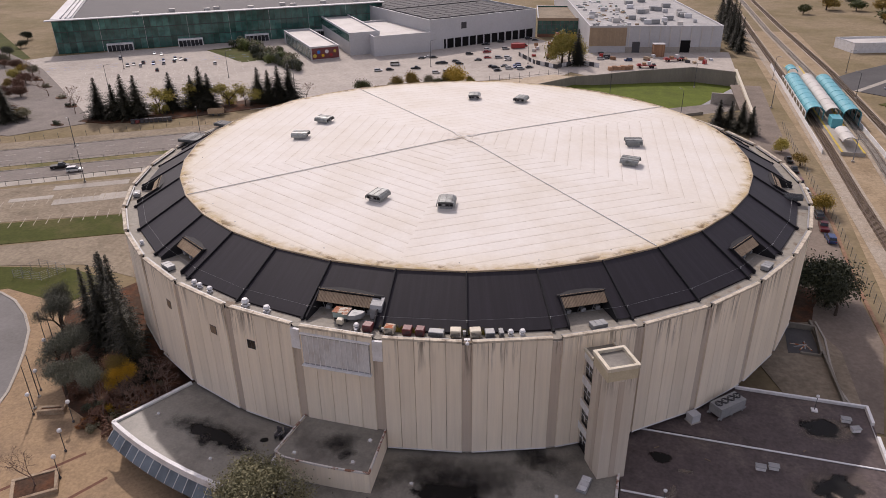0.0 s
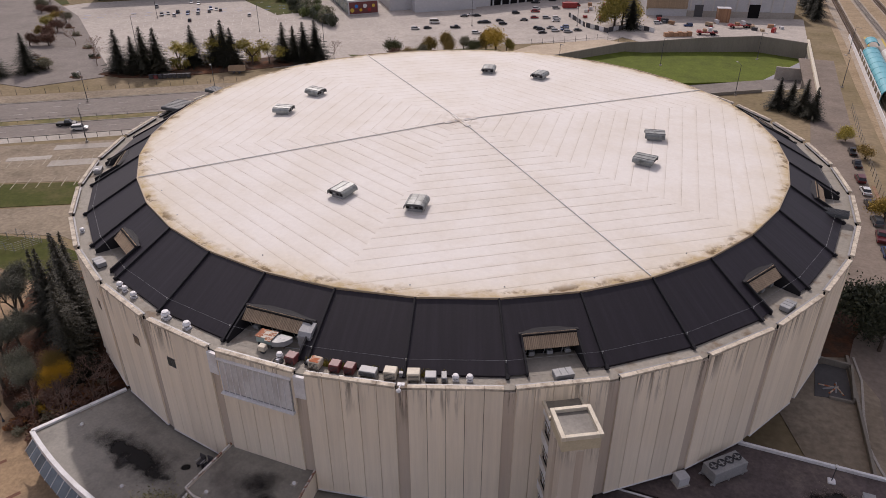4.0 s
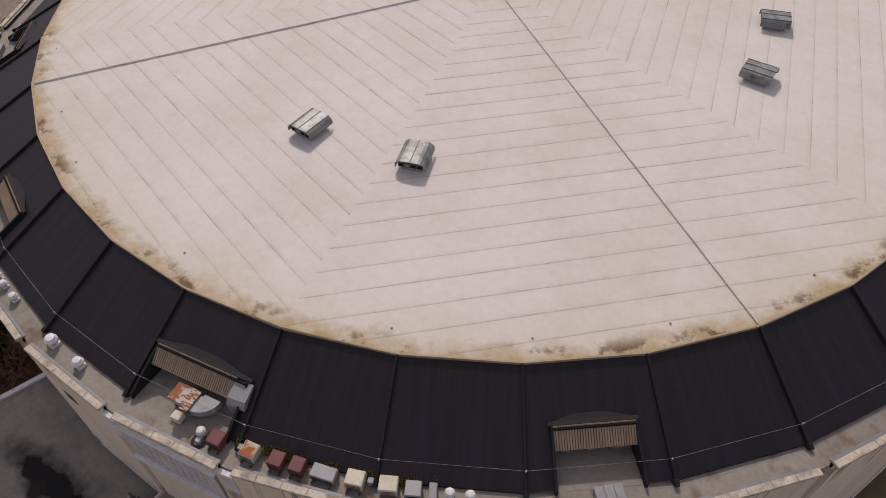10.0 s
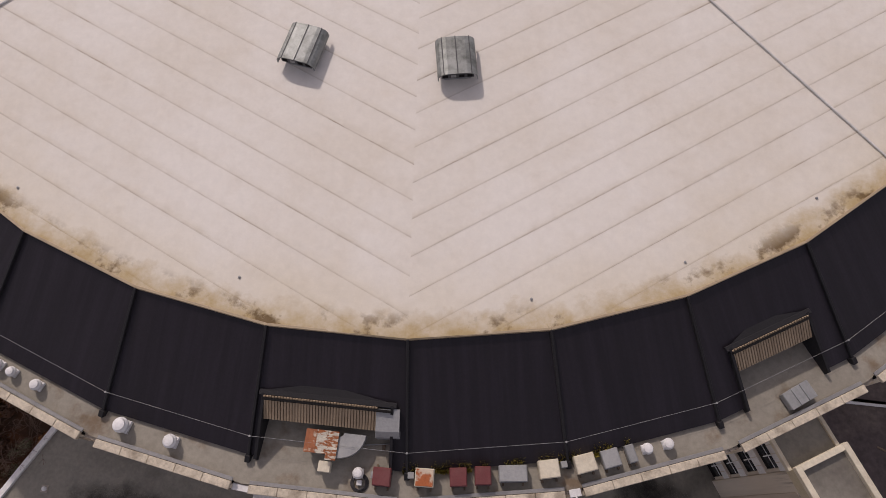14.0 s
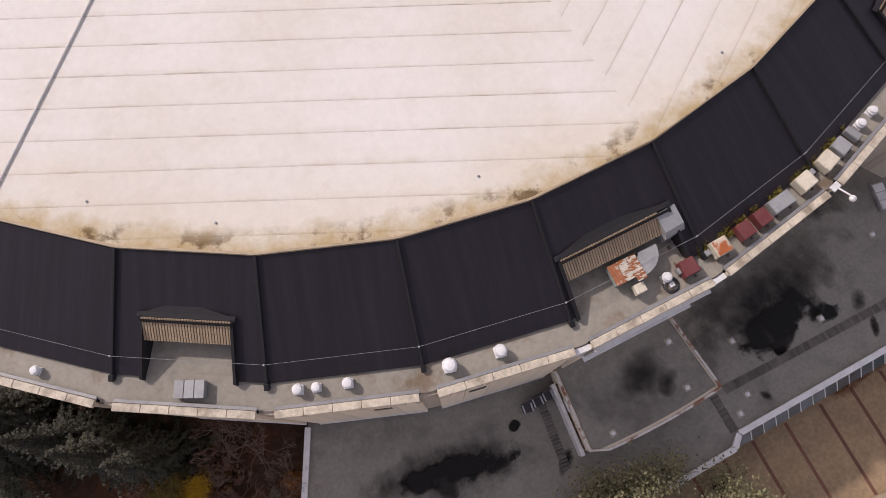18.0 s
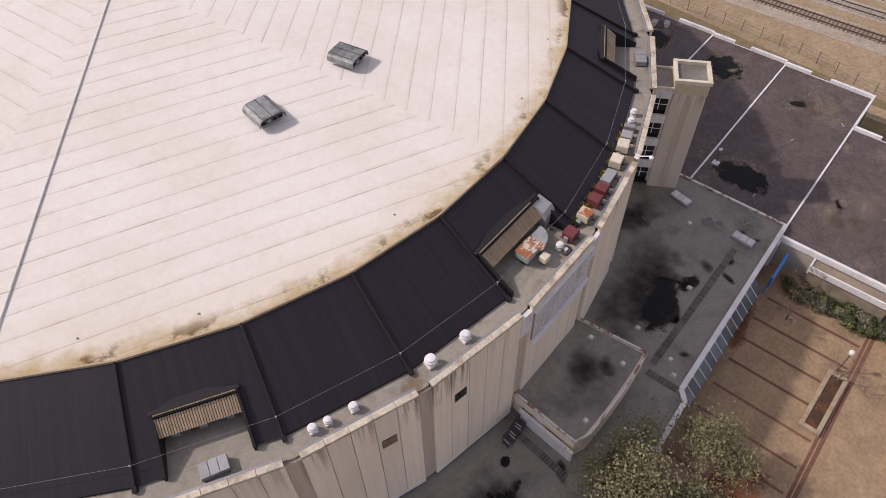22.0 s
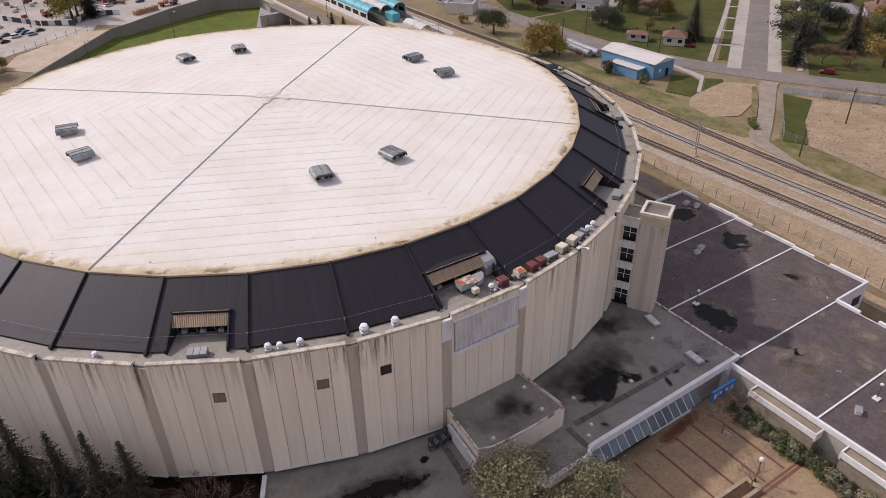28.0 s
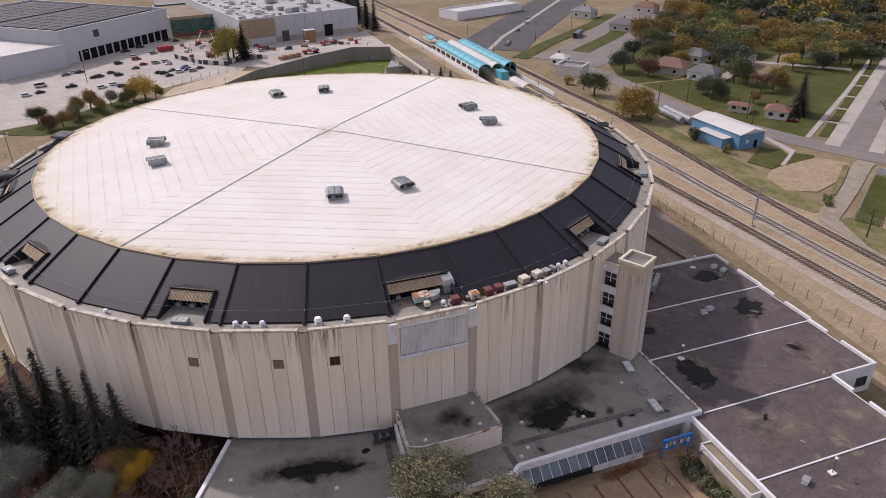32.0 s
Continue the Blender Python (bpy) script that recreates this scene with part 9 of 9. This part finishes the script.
for k, (x, y, s, c) in enumerate(((200, 88, 1.1, YELLOWLEAF), (172, 14, 1.5, DARKLEAF), (182, 20, 1.5, GREENLEAF), (196, 30, 1.5, DARKLEAF), (212, 40, 1.5, GREENLEAF), (204, 100, 1.6, LIMELEAF), (212, 96, 1.6, GREENLEAF), (220, 90, 1.6, LIMELEAF), (228, 86, 1.5, GREENLEAF), (165, 66, 1.0, BROWNLEAF), (168, 2, 0.9, BROWNLEAF), (172, -4, 0.8, BROWNLEAF), (168, 84, 1.5, DARKLEAF), (174, 92, 1.6, DARKLEAF), (104, -70, 1.1, LIMELEAF), (106, -80, 1.1, YELLOWLEAF), (108, -64, 0.9, OLIVE))):
    tree("leafy", x, y, s, c, "broad autumn tree beyond the railway", 1.25, k)
tree("spruce", 160, 43.5, 1.35, None, "tall dark spruce beside the bungalow", 1.1, 1)
rng4 = random.Random(12)
WOODS = (GREENLEAF, MOSSLEAF, DARKLEAF, OCHRELEAF, LIMELEAF, MOSSLEAF, OCHRELEAF, DARKLEAF)
FAR_WOOD = {}


def far_tree(x, y, size, leaf, wide, k):
    """Adds one tree to the joined far woods, a mesh for each leaf colour."""
    tv, tf, cv, cf = TREE_DATA["wood", 41 + k % 5]
    m = Matrix.Translation((x, y, 0)) @ Matrix.Rotation(k * 2.4, 4, "Z") @ Matrix.Diagonal((size * wide, size * wide, size, 1))
    for mat, v, f in ((leaf, cv, cf), (BARK, tv, tf)):
        verts, faces = FAR_WOOD.setdefault(mat, ([], []))
        i = len(verts)
        verts.extend(m @ q for q in v)
        faces.extend(tuple(i + a for a in q) for q in f)


def wood_tree(x, y, size, leaf, wide, k):
    if x > 250 or y > 215:
        far_tree(x, y, size, leaf, wide, k)
    else:
        tree("grove", x, y, size, leaf, "broad street tree among the houses", wide, k)


for k in range(480):
    x, y = rng4.uniform(165, 420), rng4.uniform(60, 370)
    u = (Vector((x, y)) - Vector((148, 9))).dot(Vector((-0.57, 0.82)))
    if abs(u) < 11 or (x < 206 and y < 110) or (y - 140) > (x - 130) * 1.06 - 34:
        continue
    wood_tree(x, y, rng4.uniform(1.7, 2.8), rng4.choice(WOODS), 1.15, k)
for k in range(60):
    x, y = rng4.uniform(175, 420), rng4.uniform(-120, 60)
    u = (Vector((x, y)) - Vector((148, 9))).dot(Vector((-0.57, 0.82)))
    if abs(u) < 11:
        continue
    wood_tree(x, y, rng4.uniform(1.5, 2.5), rng4.choice(WOODS), 1.05, k)
for k in range(34):
    p = Vector((148, 9)) + Vector((0.821, 0.571)) * (26 + k * 7.6 + rng4.uniform(-2, 2)) + Vector((-0.571, 0.821)) * ((-1, 1)[k % 2] * rng4.uniform(17, 30))
    if k % 2 and k < 9:                      # open lawns at the street corner
        continue
    if k % 6 == 0:
        tree("spruce", p.x, p.y, rng4.uniform(1.2, 1.6), None, "tall dark spruce among the houses", 1.4, k)
    else:
        tree("grove", p.x, p.y, rng4.uniform(1.7, 2.5), (DARKLEAF, MOSSLEAF, OCHRELEAF, MOSSLEAF, DARKLEAF)[k % 5], "broad street tree among the houses", 1.0, k)
for k in range(14):
    tree("spruce", 70 + rng4.uniform(-3, 3), 236 + k * 8, rng4.uniform(1.4, 1.9), None, "dark spruce beside the railway hall", 1.1, k)
for k in range(50):
    far_tree(rng4.uniform(110, 420), rng4.uniform(330, 560), rng4.uniform(1.3, 2.0), rng4.choice(WOODS), 1.3, k)
for mat, (verts, faces) in FAR_WOOD.items():
    tagged(piece("far_woods", mesh_from("far_woods", verts, faces, mat)), "distant autumn street trees seen as one wood", "woods", "", "stuff")


def street_lamp(x, y, turn, h=9.0):
    p = thing("street_lamp", "tall grey street lamp", "street lamp", Matrix.Translation((x, y, 0)) @ Matrix.Rotation(radians(turn), 4, "Z"), group="street lamps")
    part("base", box(-0.3, -0.3, 0, 0.3, 0.3, 0.5, 0.02), CONCRETE, p)
    part("pole", tube((0, 0, 0.5), (0, 0, h), 0.11, 0.07), STEEL, p)
    part("arm", tube((0, 0, h), (2.0, 0, h + 0.4), 0.05), STEEL, p)
    part("head", box(1.7, -0.16, h + 0.32, 2.6, 0.16, h + 0.46, 0.03), GALV, p)


for k in range(13):
    p = AV0 + (AV1 - AV0).normalized() * (250 + k * 36)
    street_lamp(p.x - 10.5, p.y + 16.5, -57), street_lamp(p.x + 14, p.y - 8, 123)
for x, y in ((-165, 100), (-135, 135), (-100, 125), (-190, 140), (-60, 175), (-20, 190)):
    street_lamp(x, y, 20, 11.0)
tf = thing("boundary_fence", "thin dark posts and rail along the terrace", "fence")
for p, d in resample([(-29, 153), (-6, 171.6), (2.6, 169)], 4.5):
    part("post", tube((p.x, p.y, 0), (p.x, p.y, 2.4), 0.07, n=5), STEEL, tf)
    part("rail", tube((p.x, p.y, 0.9), (p.x + d.x * 4.4, p.y + d.y * 4.4, 0.9), 0.04, n=4), STEEL, tf)
hf = thing("boundary_fence", "thin wire fence along the avenue lot", "fence")
for p, d in resample([tuple(av(300, 31)), tuple(av(395, 31)), tuple(av(440, 26))], 4.0):
    part("post", tube((p.x, p.y, 0), (p.x, p.y, 1.6), 0.05, n=5), STEEL, hf)
hf2 = thing("boundary_fence", "low fence between avenue and old lot", "fence")
for p, d in resample([tuple(av(280, -10.6)), tuple(av(395, -10.6))], 3.0):
    part("post", tube((p.x, p.y, 0), (p.x, p.y, 1.3), 0.06, n=5), STEEL, hf2)
